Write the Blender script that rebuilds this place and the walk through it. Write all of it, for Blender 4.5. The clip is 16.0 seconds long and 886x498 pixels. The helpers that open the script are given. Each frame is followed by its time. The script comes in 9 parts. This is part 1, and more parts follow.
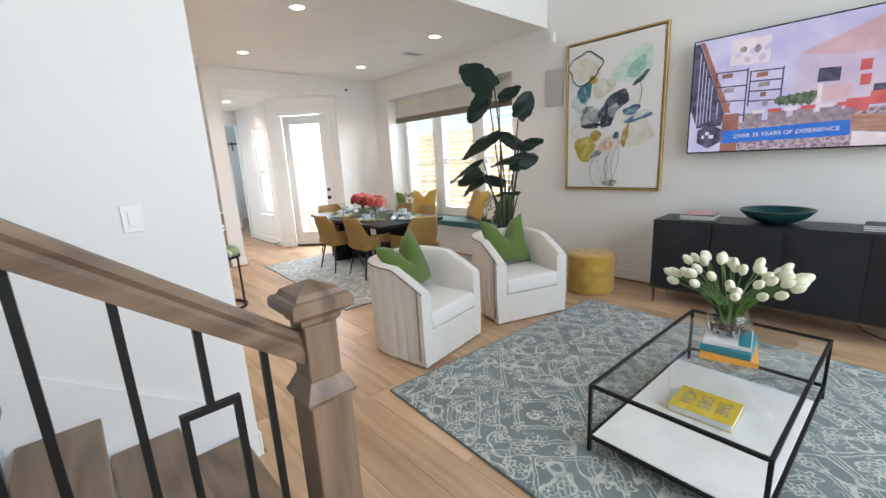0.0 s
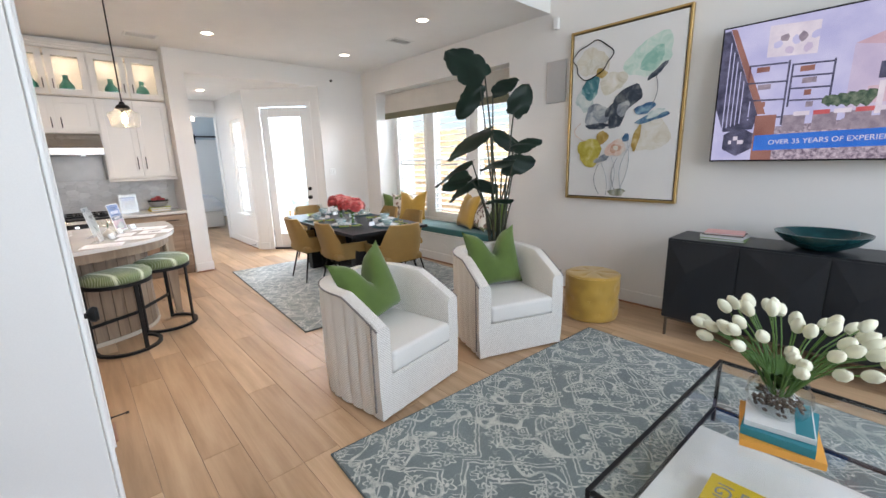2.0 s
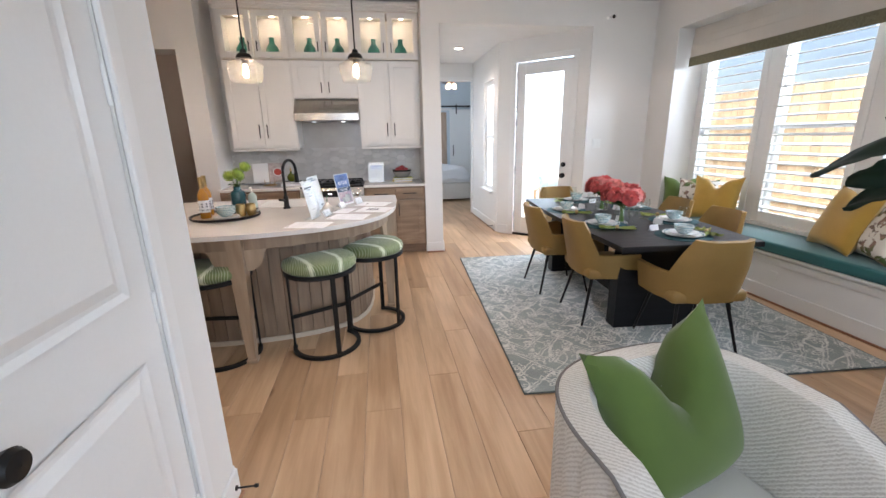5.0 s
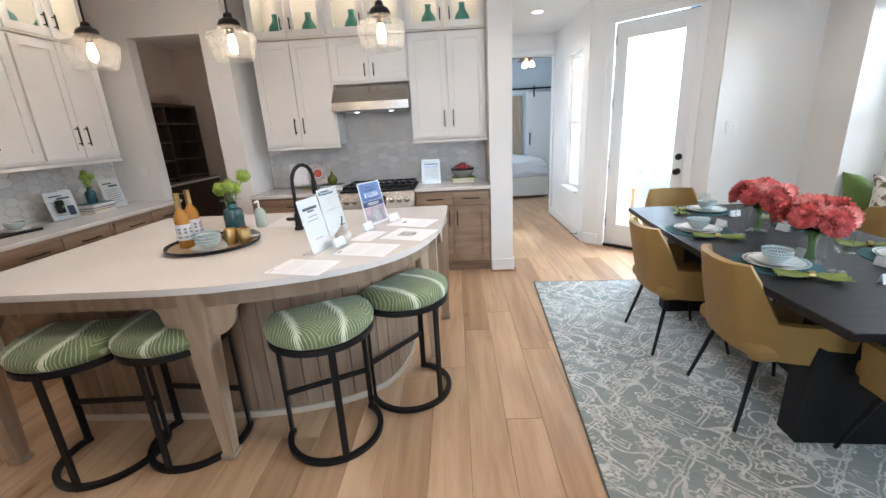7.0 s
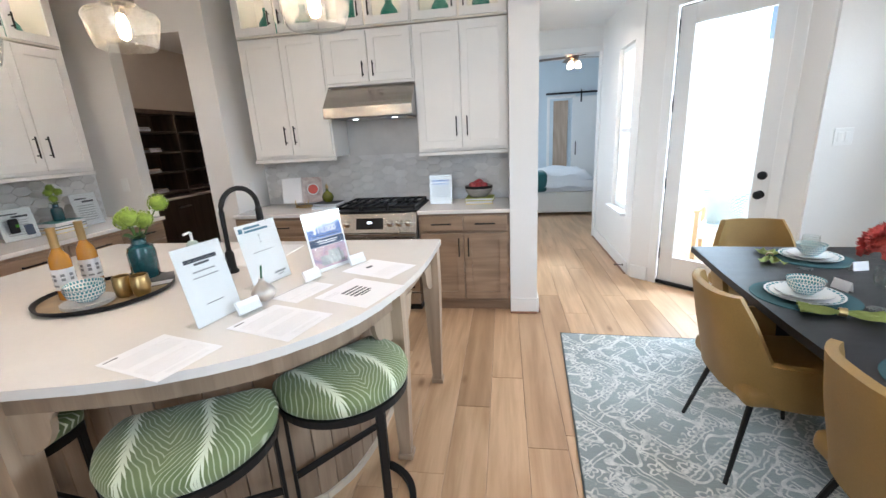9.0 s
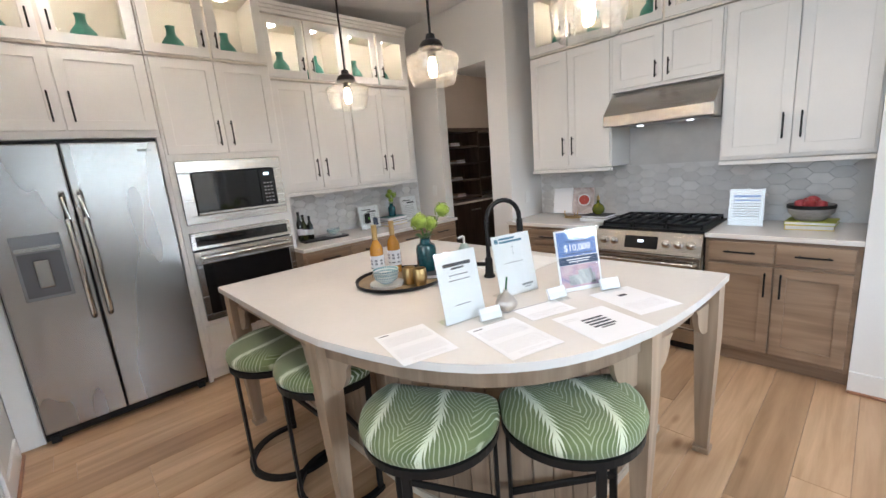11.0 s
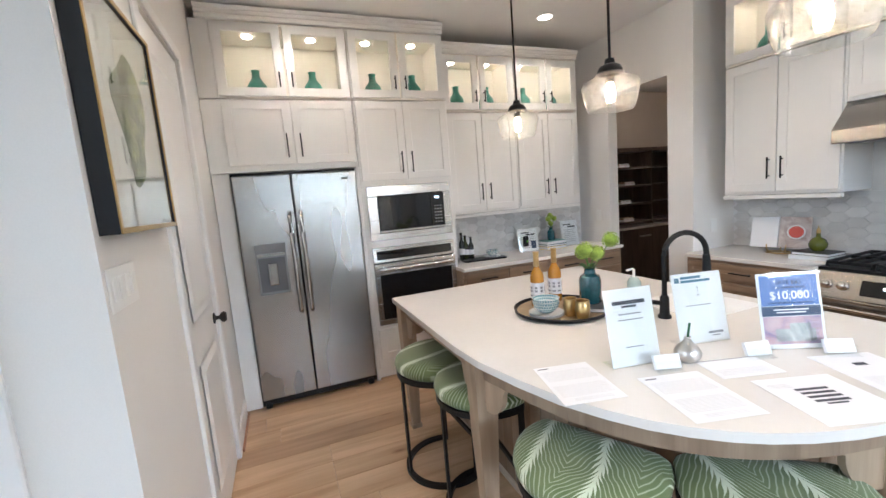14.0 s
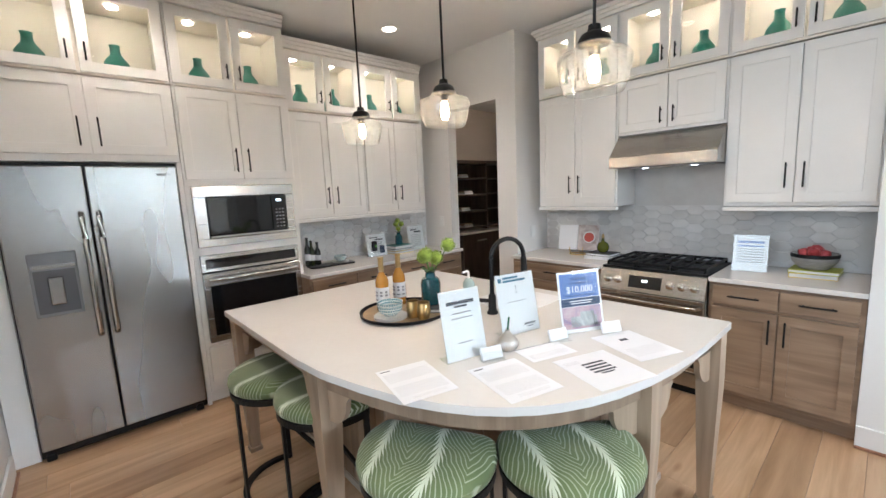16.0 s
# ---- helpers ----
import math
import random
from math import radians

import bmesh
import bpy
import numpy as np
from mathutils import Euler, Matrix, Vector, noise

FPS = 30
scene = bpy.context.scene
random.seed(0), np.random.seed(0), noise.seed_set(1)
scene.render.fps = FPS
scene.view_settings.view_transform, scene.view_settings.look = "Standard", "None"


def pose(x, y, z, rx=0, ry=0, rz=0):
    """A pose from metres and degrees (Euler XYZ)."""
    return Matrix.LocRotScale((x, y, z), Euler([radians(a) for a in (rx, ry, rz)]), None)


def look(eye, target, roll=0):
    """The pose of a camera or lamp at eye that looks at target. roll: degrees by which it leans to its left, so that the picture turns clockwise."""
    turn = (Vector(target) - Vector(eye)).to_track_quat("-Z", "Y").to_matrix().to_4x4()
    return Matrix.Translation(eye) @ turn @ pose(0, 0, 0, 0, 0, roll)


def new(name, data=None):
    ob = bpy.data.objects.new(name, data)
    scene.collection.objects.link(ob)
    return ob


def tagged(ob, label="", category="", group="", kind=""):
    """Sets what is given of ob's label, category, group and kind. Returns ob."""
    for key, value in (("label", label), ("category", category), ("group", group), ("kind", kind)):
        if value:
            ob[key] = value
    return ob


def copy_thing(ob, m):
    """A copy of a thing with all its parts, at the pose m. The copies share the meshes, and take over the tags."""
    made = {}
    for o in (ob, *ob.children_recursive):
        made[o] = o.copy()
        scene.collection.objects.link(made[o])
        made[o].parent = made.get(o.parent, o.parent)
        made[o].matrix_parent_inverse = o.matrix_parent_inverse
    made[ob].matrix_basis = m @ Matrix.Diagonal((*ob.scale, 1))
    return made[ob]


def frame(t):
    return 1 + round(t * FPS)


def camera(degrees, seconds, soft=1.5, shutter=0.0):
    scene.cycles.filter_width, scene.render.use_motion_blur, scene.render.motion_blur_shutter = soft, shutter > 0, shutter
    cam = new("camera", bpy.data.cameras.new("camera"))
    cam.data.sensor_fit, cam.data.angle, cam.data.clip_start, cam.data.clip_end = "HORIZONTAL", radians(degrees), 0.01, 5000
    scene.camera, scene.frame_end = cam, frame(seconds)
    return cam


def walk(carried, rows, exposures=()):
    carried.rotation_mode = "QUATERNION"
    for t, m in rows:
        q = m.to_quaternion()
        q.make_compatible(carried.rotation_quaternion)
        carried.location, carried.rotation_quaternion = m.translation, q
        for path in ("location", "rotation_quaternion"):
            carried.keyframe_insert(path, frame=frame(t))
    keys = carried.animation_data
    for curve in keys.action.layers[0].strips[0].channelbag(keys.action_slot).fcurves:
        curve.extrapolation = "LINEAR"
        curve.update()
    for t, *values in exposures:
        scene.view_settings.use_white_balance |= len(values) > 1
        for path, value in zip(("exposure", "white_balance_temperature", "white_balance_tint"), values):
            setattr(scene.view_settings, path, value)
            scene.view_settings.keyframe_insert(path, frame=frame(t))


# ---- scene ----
cam = camera(94.8, 16.0)
PATH = [
    (0, (0.497, 0.493, 1.552), (1.815, 1.933, 1.116), -3.1),
    (0.5, (0.594, 0.58, 1.555), (2.108, 1.812, 1.118), -2.8),
    (1, (0.671, 0.668, 1.539), (2.256, 1.806, 1.099), -2.6),
    (1.5, (0.848, 0.738, 1.54), (2.334, 2.002, 1.099), -2.3),
    (2, (1.089, 0.811, 1.554), (2.402, 2.255, 1.116), -1.5),
    (2.5, (1.269, 0.936, 1.53), (2.4, 2.524, 1.087), -1.2),
    (3, (1.388, 1.153, 1.526), (2.306, 2.873, 1.078), -1.1),
    (3.5, (1.496, 1.396, 1.507), (2.202, 3.209, 1.045), -1.0),
    (4, (1.64, 1.648, 1.516), (2.165, 3.515, 1.03), -0.9),
    (4.5, (1.691, 1.978, 1.488), (2.086, 3.873, 0.985), -0.9),
    (5, (1.732, 2.289, 1.483), (2.018, 4.196, 0.952), -1.1),
    (7.5, (2.036, 3.631, 1.502), (1.934, 5.544, 0.93), -3.3),
    (8, (2.124, 3.868, 1.5), (2.106, 5.788, 0.94), -3.0),
    (10.5, (2.344, 4.322, 1.525), (1.142, 5.858, 1.083), -4.1),
    (11, (2.319, 4.32, 1.531), (0.878, 5.645, 1.12), -4.9),
    (11.5, (2.298, 4.294, 1.533), (0.673, 5.4, 1.165), -5.2),
    (12, (2.299, 4.289, 1.555), (0.534, 5.169, 1.222), -5.5),
    (12.5, (2.284, 4.265, 1.562), (0.434, 4.968, 1.271), -5.5),
    (13, (2.276, 4.259, 1.563), (0.387, 4.86, 1.299), -5.6),
    (13.5, (2.288, 4.279, 1.564), (0.405, 4.903, 1.311), -5.2),
    (14, (2.301, 4.276, 1.576), (0.455, 5.001, 1.318), -4.7),
    (14.5, (2.314, 4.274, 1.575), (0.527, 5.135, 1.32), -4.1),
    (15, (2.315, 4.272, 1.583), (0.61, 5.285, 1.324), -3.5),
    (15.5, (2.328, 4.282, 1.586), (0.725, 5.449, 1.319), -3.1),
    (16, (2.344, 4.302, 1.587), (0.875, 5.629, 1.302), -2.6),
]
walk(cam, [(t, look(eye, target, roll)) for t, eye, target, roll in PATH], [(0.0, 1.02, 6750, 18), (1.5, 0.96, 6650, 20), (3.0, 1.06, 6550, 19), (5.0, 0.78, 6500, 21), (8.0, 1.0, 6150, 15), (10.4, 0.92, 6150, 16), (11.5, 1.04, 6100, 15), (13.0, 1.12, 5950, 15), (16.0, 0.98, 6100, 14)])

# ---------------------------------------------------------------- light
world = bpy.data.worlds.new("sky")
scene.world = world
world.use_nodes = True
wn = world.node_tree.nodes
sky = wn.new("ShaderNodeTexSky")
sky.sky_type = "NISHITA"
sky.sun_disc = False
sky.sun_elevation = radians(67)
sky.sun_rotation = radians(250)
world.node_tree.links.new(sky.outputs[0], wn["Background"].inputs[0])
wn["Background"].inputs[1].default_value = 0.10

sun = new("sun", bpy.data.lights.new("sun", "SUN"))
sun.data.energy, sun.data.angle, sun.data.color = 3.0, radians(0.6), (1.0, 0.95, 0.88)
sun.matrix_world = look((0, 0, 0), (0.36, 0.13, -0.92))


def lamp(name, kind, place, watts, colour, size=0.1, size_y=None, target=None, spot=None):
    """A real lamp of the place or the daylight in a window."""
    data = bpy.data.lights.new(name, kind)
    data.energy, data.color = watts, colour
    if kind == "AREA":
        data.shape = "RECTANGLE" if size_y else "DISK"
        data.size = size
        if size_y:
            data.size_y = size_y
    else:
        data.shadow_soft_size = size
    if spot:
        data.spot_size, data.spot_blend = radians(spot), 0.6
    ob = new(name, data)
    ob.matrix_world = look(place, target) if target else pose(*place)
    return ob


DAY = (0.74, 0.90, 1.0)
WARM = (1.0, 0.80, 0.60)
SOFT = (1.0, 0.89, 0.76)
lamp("daylight_dining_window", "AREA", (12.0, 5.4, 4.0), 2900, DAY, 9.0, 4.6, (5.3, 5.62, 1.5))
lamp("daylight_living_window", "AREA", (2.6, -2.95, 2.6), 138, DAY, 4.6, 3.6, (2.2, 6.0, 1.2))
lamp("daylight_patio_door", "AREA", (5.3, 9.7, 3.7), 300, DAY, 1.8, 1.4, (3.1, 6.9, 0.4))
lamp("daylight_bedroom", "AREA", (1.62, 12.2, 1.6), 24, DAY, 1.6, 1.6, (4.5, 12.2, 1.2))
DOWN = [(2.52, 4.62), (4.34, 4.63), (2.62, 6.54), (4.43, 6.53), (0.9, 6.64), (-0.86, 6.66), (0.84, 4.62), (-0.86, 4.62)]
for lx, ly in DOWN:
    lamp("downlight_lamp", "SPOT", (lx, ly, 3.03), 15, SOFT, 0.06, spot=125)
for lx, ly, lz in ((3.02, 8.9, 2.72),):
    lamp("hall_downlight_lamp", "SPOT", (lx, ly, lz), 14, SOFT, 0.06, spot=130)
PENDANTS = [(0.02, 5.75), (0.79, 5.76), (1.60, 5.73)]
for lx, ly in PENDANTS:
    lamp("pendant_lamp", "POINT", (lx, ly, 1.93), 2.2, WARM, 0.03)


# ---------------------------------------------------------------- materials
def nodes_of(name):
    m = bpy.data.materials.new(name)
    m.use_nodes = True
    nt = m.node_tree
    return m, nt, nt.nodes["Principled BSDF"]


def link(nt, a, b):
    nt.links.new(a, b)


def noise_node(nt, vec, scale, detail=4, rough=0.55, distortion=0.0):
    n = nt.nodes.new("ShaderNodeTexNoise")
    n.inputs["Scale"].default_value = scale
    n.inputs["Detail"].default_value = detail
    n.inputs["Roughness"].default_value = rough
    n.inputs["Distortion"].default_value = distortion
    if vec is not None:
        link(nt, vec, n.inputs["Vector"])
    return n


def ramp_node(nt, fac, stops):
    r = nt.nodes.new("ShaderNodeValToRGB")
    els = r.color_ramp.elements
    while len(els) < len(stops):
        els.new(0.5)
    for e, (p, c) in zip(els, stops):
        e.position = p
        e.color = (*c, 1) if len(c) == 3 else c
    link(nt, fac, r.inputs[0])
    return r


def math_node(nt, op, a, b=None, c=None):
    n = nt.nodes.new("ShaderNodeMath")
    n.operation = op
    for i, v in enumerate((a, b, c)):
        if v is None:
            continue
        if isinstance(v, (int, float)):
            n.inputs[i].default_value = v
        else:
            link(nt, v, n.inputs[i])
    return n.outputs[0]


def mix_node(nt, fac, a, b, blend="MIX"):
    n = nt.nodes.new("ShaderNodeMix")
    n.data_type, n.blend_type = "RGBA", blend
    for i, v in ((0, fac), (6, a), (7, b)):
        if isinstance(v, (int, float)):
            n.inputs[i].default_value = v
        elif isinstance(v, tuple):
            n.inputs[i].default_value = (*v, 1)
        else:
            link(nt, v, n.inputs[i])
    return n.outputs[2]


def coords(nt, stretch=(1, 1, 1), shift=False):
    tc = nt.nodes.new("ShaderNodeTexCoord")
    mp = nt.nodes.new("ShaderNodeMapping")
    mp.inputs["Scale"].default_value = stretch
    link(nt, tc.outputs["Object"], mp.inputs["Vector"])
    if shift:
        info = nt.nodes.new("ShaderNodeObjectInfo")
        s = nt.nodes.new("ShaderNodeVectorMath")
        s.operation = "SCALE"
        s.inputs[0].default_value = (17.3, 9.1, 5.7)
        link(nt, info.outputs["Random"], s.inputs["Scale"])
        link(nt, s.outputs[0], mp.inputs["Location"])
    return mp.outputs[0]


def bump(nt, bsdf, height, strength, distance=0.01):
    b = nt.nodes.new("ShaderNodeBump")
    b.inputs["Strength"].default_value = strength
    b.inputs["Distance"].default_value = distance
    link(nt, height, b.inputs["Height"])
    link(nt, b.outputs[0], bsdf.inputs["Normal"])


def surface(name, colour, rough=0.5, metal=0.0, var=0.06, scale=3.0, grain=0.04, gscale=120.0, relief=0.15, stretch=(1, 1, 1), sheen=0.0, coat=0.0, spec=0.5):
    """A general surface: colour drifting at a large scale, fine grain, gloss wear and a little relief."""
    m, nt, b = nodes_of(name)
    v = coords(nt, stretch)
    big = noise_node(nt, v, scale, 3)
    fine = noise_node(nt, v, gscale, 2)
    lo = tuple(max(0, c * (1 - var)) for c in colour)
    hi = tuple(min(1, c * (1 + var)) for c in colour)
    base = ramp_node(nt, big.outputs[0], [(0.3, lo), (0.7, hi)]).outputs[0]
    g = ramp_node(nt, fine.outputs[0], [(0.3, (1 - grain,) * 3), (0.7, (1, 1, 1))]).outputs[0]
    link(nt, mix_node(nt, 1.0, base, g, "MULTIPLY"), b.inputs["Base Color"])
    r = math_node(nt, "MULTIPLY_ADD", big.outputs[0], 0.16, rough - 0.08)
    link(nt, r, b.inputs["Roughness"])
    b.inputs["Metallic"].default_value = metal
    b.inputs["Specular IOR Level"].default_value = spec
    b.inputs["Sheen Weight"].default_value = sheen
    b.inputs["Coat Weight"].default_value = coat
    bump(nt, b, fine.outputs[0], relief, 0.002)
    return m


def wood(name, dark, light, rough=0.45, along="y", ring=14.0, vary=0.22, relief=0.12, knots=True):
    """Oak-like boards: streaks along the grain, darker rings, tone differing from board to board."""
    m, nt, b = nodes_of(name)
    st = {"x": (0.8, 12, 12), "y": (12, 0.8, 12), "z": (12, 12, 0.8)}[along]
    v = coords(nt, st, True)
    streak = noise_node(nt, v, 1.6, 6, 0.62, 0.35)
    pores = noise_node(nt, v, 9.0, 3, 0.6)
    st2 = {"x": (0.5, 3, 3), "y": (3, 0.5, 3), "z": (3, 3, 0.5)}[along]
    v2 = coords(nt, st2, True)
    cath = noise_node(nt, v2, 0.9, 2, 0.4, 0.2)
    rings = math_node(nt, "SINE", math_node(nt, "MULTIPLY", cath.outputs[0], ring * 4))
    f = math_node(nt, "ADD", math_node(nt, "MULTIPLY", streak.outputs[0], 0.75), math_node(nt, "MULTIPLY_ADD", rings, 0.07, 0.1))
    col = ramp_node(nt, f, [(0.25, dark), (0.62, light)]).outputs[0]
    info = nt.nodes.new("ShaderNodeObjectInfo")
    tone = ramp_node(nt, info.outputs["Random"], [(0.0, (1 - vary, 1 - vary * 1.12, 1 - vary * 1.25)), (0.5, (0.95, 0.945, 0.93)), (1.0, (1.0, 1.0, 1.0))]).outputs[0]
    col = mix_node(nt, 1.0, col, tone, "MULTIPLY")
    if knots:
        vo = nt.nodes.new("ShaderNodeTexVoronoi")
        vo.inputs["Scale"].default_value = 2.2
        link(nt, coords(nt, {"x": (0.6, 1.6, 1.6), "y": (1.6, 0.6, 1.6), "z": (1.6, 1.6, 0.6)}[along], True), vo.inputs["Vector"])
        k = ramp_node(nt, vo.outputs["Distance"], [(0.0, (0.30, 0.20, 0.13)), (0.035, (0.55, 0.45, 0.36)), (0.09, (1, 1, 1))]).outputs[0]
        col = mix_node(nt, 0.75, col, k, "MULTIPLY")
    link(nt, col, b.inputs["Base Color"])
    link(nt, math_node(nt, "MULTIPLY_ADD", streak.outputs[0], 0.25, rough - 0.12), b.inputs["Roughness"])
    bump(nt, b, pores.outputs[0], relief, 0.002)
    return m


def glass(name, tint=(1, 1, 1), rough=0.0, seeds=0.0):
    m, nt, b = nodes_of(name)
    b.inputs["Base Color"].default_value = (*tint, 1)
    b.inputs["Roughness"].default_value = rough
    b.inputs["Transmission Weight"].default_value = 1.0
    b.inputs["IOR"].default_value = 1.45
    if seeds:
        n = noise_node(nt, coords(nt), 60, 2)
        bump(nt, b, n.outputs[0], seeds, 0.004)
    return m


def pane_glass(name, rough=0.0, face=0.04):
    """Thin window glass: clear, with the reflection of glass."""
    m, nt, b = nodes_of(name)
    nt.nodes.remove(b)
    out = nt.nodes["Material Output"]
    tr, gl = nt.nodes.new("ShaderNodeBsdfTransparent"), nt.nodes.new("ShaderNodeBsdfGlossy")
    tr.inputs[0].default_value = (0.97, 0.985, 0.98, 1)
    gl.inputs["Roughness"].default_value = rough
    lw = nt.nodes.new("ShaderNodeLayerWeight")
    lw.inputs[0].default_value = 0.5
    gloss = math_node(nt, "MULTIPLY_ADD", math_node(nt, "POWER", lw.outputs["Facing"], 5.0), 0.9, face)
    mx = nt.nodes.new("ShaderNodeMixShader")
    link(nt, gloss, mx.inputs[0])
    link(nt, tr.outputs[0], mx.inputs[1])
    link(nt, gl.outputs[0], mx.inputs[2])
    link(nt, mx.outputs[0], out.inputs[0])
    return m


def glow(name, colour, strength):
    m, nt, b = nodes_of(name)
    b.inputs["Base Color"].default_value = (*colour, 1)
    b.inputs["Emission Color"].default_value = (*colour, 1)
    b.inputs["Emission Strength"].default_value = strength
    return m


WALL = surface("wall_paint", (0.80, 0.785, 0.76), 0.62, var=0.02, scale=1.2, grain=0.03, gscale=220, relief=0.10)
CEIL = surface("ceiling_paint", (0.80, 0.79, 0.775), 0.75, var=0.02, grain=0.04, gscale=160, relief=0.16)
TRIM = surface("trim_paint", (0.82, 0.815, 0.80), 0.32, var=0.015, grain=0.015, gscale=90, relief=0.05)
CAB = surface("cabinet_paint", (0.80, 0.785, 0.755), 0.36, var=0.02, grain=0.015, gscale=90, relief=0.05)
CABWOOD = wood("cabinet_wood", (0.20, 0.125, 0.075), (0.36, 0.245, 0.16), 0.42, "x", vary=0.10, knots=False)
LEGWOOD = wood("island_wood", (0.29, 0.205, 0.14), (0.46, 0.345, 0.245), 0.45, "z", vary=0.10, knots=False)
# the leg wood again, darkened to paint in the shade under the worktop overhang
SHADEDWOOD = wood("island_wood_shaded", (0.20, 0.135, 0.09), (0.34, 0.245, 0.17), 0.45, "z", vary=0.12, knots=False)
RAILWOOD = wood("rail_wood", (0.085, 0.05, 0.03), (0.235, 0.15, 0.095), 0.45, "x", vary=0.05, knots=False, relief=0.3)
POSTWOOD = wood("post_wood", (0.10, 0.06, 0.037), (0.26, 0.17, 0.11), 0.45, "z", vary=0.05, knots=False, relief=0.3)
TREAD = wood("tread_wood", (0.12, 0.075, 0.045), (0.30, 0.20, 0.13), 0.38, "y", vary=0.10, knots=False, relief=0.25)
FLOOR = wood("oak_plank", (0.42, 0.255, 0.135), (0.66, 0.445, 0.275), 0.36, "y", ring=8, vary=0.30, relief=0.08)
SHOE = wood("shoe_wood", (0.26, 0.12, 0.07), (0.40, 0.20, 0.12), 0.4, "y", vary=0.1, knots=False)
PANTRY = wood("dark_shelf_wood", (0.035, 0.025, 0.018), (0.085, 0.06, 0.045), 0.45, "z", vary=0.1, knots=False)
QUARTZ = surface("white_quartz", (0.735, 0.705, 0.665), 0.14, var=0.03, scale=2.0, grain=0.02, gscale=35, relief=0.0, coat=0.2)
MARBLE = surface("white_marble", (0.80, 0.79, 0.765), 0.2, var=0.07, scale=4.0, grain=0.03, gscale=25, relief=0.0)
BLACK = surface("black_metal", (0.010, 0.0095, 0.0095), 0.42, 0.0, var=0.2, grain=0.1, relief=0.05, spec=0.25)
BLACKWOOD = surface("black_stained_wood", (0.010, 0.0105, 0.013), 0.42, var=0.2, grain=0.25, gscale=60, relief=0.2, stretch=(1, 8, 8), spec=0.28)
NAVY = surface("black_lacquer", (0.009, 0.0105, 0.0145), 0.38, var=0.2, grain=0.2, gscale=40, relief=0.12, stretch=(1, 1, 0.2), spec=0.5)
STEEL = surface("stainless_steel", (0.345, 0.335, 0.32), 0.27, 1.0, var=0.03, scale=1.2, grain=0.02, gscale=300, relief=0.0, stretch=(1, 1, 0.25))
STEELH = surface("brushed_steel", (0.50, 0.48, 0.455), 0.25, 1.0, var=0.05, scale=2, grain=0.06, gscale=30, relief=0.03, stretch=(0.6, 40, 40))
CHROME = surface("polished_steel", (0.62, 0.60, 0.57), 0.14, 1.0, var=0.04, grain=0.02)
OVENGLASS = surface("black_glass", (0.010, 0.010, 0.011), 0.06, 0.0, var=0.05, grain=0.0, relief=0.0)
BRASS = surface("brushed_brass", (0.52, 0.37, 0.17), 0.3, 1.0, var=0.08, grain=0.06)
BRONZE = surface("bronze_frame", (0.17, 0.13, 0.10), 0.4, 0.8, var=0.1)
GOLD = surface("gold_frame", (0.50, 0.33, 0.13), 0.35, 0.8, var=0.1, grain=0.1)
GLASS = pane_glass("window_glass")
VASEGLASS = glass("vase_glass", (0.97, 0.98, 0.98))
SEEDED = pane_glass("pendant_glass", 0.08, 0.10)
nt_ = SEEDED.node_tree
haze, clear = nt_.nodes.new("ShaderNodeBsdfTranslucent"), nt_.nodes.new("ShaderNodeMixShader")
haze.inputs[0].default_value = (0.95, 0.95, 0.93, 1)
old = nt_.nodes["Material Output"].inputs[0].links[0].from_socket
seeds_ = ramp_node(nt_, noise_node(nt_, coords(nt_), 70, 2).outputs[0], [(0.0, (0.012, 0.012, 0.012)), (0.60, (0.02, 0.02, 0.02)), (0.66, (0.16, 0.16, 0.16))])
link(nt_, seeds_.outputs[0], clear.inputs[0])
link(nt_, old, clear.inputs[1])
link(nt_, haze.outputs[0], clear.inputs[2])
link(nt_, clear.outputs[0], nt_.nodes["Material Output"].inputs[0])
PLASTIC = surface("white_plastic", (0.82, 0.82, 0.80), 0.35, var=0.01, grain=0.01, relief=0.02)
GREYPLASTIC = surface("grey_grille", (0.55, 0.54, 0.53), 0.6, var=0.03, grain=0.2, gscale=300, relief=0.2)
PLATE = surface("white_porcelain", (0.74, 0.75, 0.74), 0.15, var=0.02, grain=0.01)
PAPER = surface("white_paper", (0.75, 0.76, 0.78), 0.6, var=0.015, grain=0.015, relief=0.03)
LAMPGLOW = glow("lamp_glow", (1.0, 0.86, 0.66), 6.0)
PUCKGLOW = glow("puck_glow", (1.0, 0.86, 0.68), 30.0)
BULBGLOW = glow("bulb_glow", (1.0, 0.66, 0.34), 30.0)


# ---------------------------------------------------------------- mesh helpers
def mesh_of(name, bm, smooth=False):
    me = bpy.data.meshes.new(name)
    bmesh.ops.recalc_face_normals(bm, faces=bm.faces[:])
    if smooth:
        for f in bm.faces:
            f.smooth = True
    bm.to_mesh(me)
    bm.free()
    if smooth:
        me.set_sharp_from_angle(angle=radians(40))
    return me


def part(name, bm, material, parent=None, label="", smooth=False):
    """Links a bmesh as one mesh object, under a thing or a part if given."""
    me = mesh_of(name, bm, smooth)
    me.materials.append(material)
    ob = new(name, me)
    if parent:
        ob.parent = parent
    if label:
        tagged(ob, label)
    return ob


def thing(name, label, category, m=None, group="", kind=""):
    """An Empty at the base of a thing, which parents its parts."""
    e = new(name)
    e.empty_display_size = 0.1
    if m is not None:
        e.matrix_world = m
    return tagged(e, label, category, group, kind)


def single(name, bm, material, label, category, m=None, group="", kind="", smooth=False):
    ob = part(name, bm, material, None, label, smooth)
    if m is not None:
        ob.matrix_world = m
    return tagged(ob, label, category, group, kind)


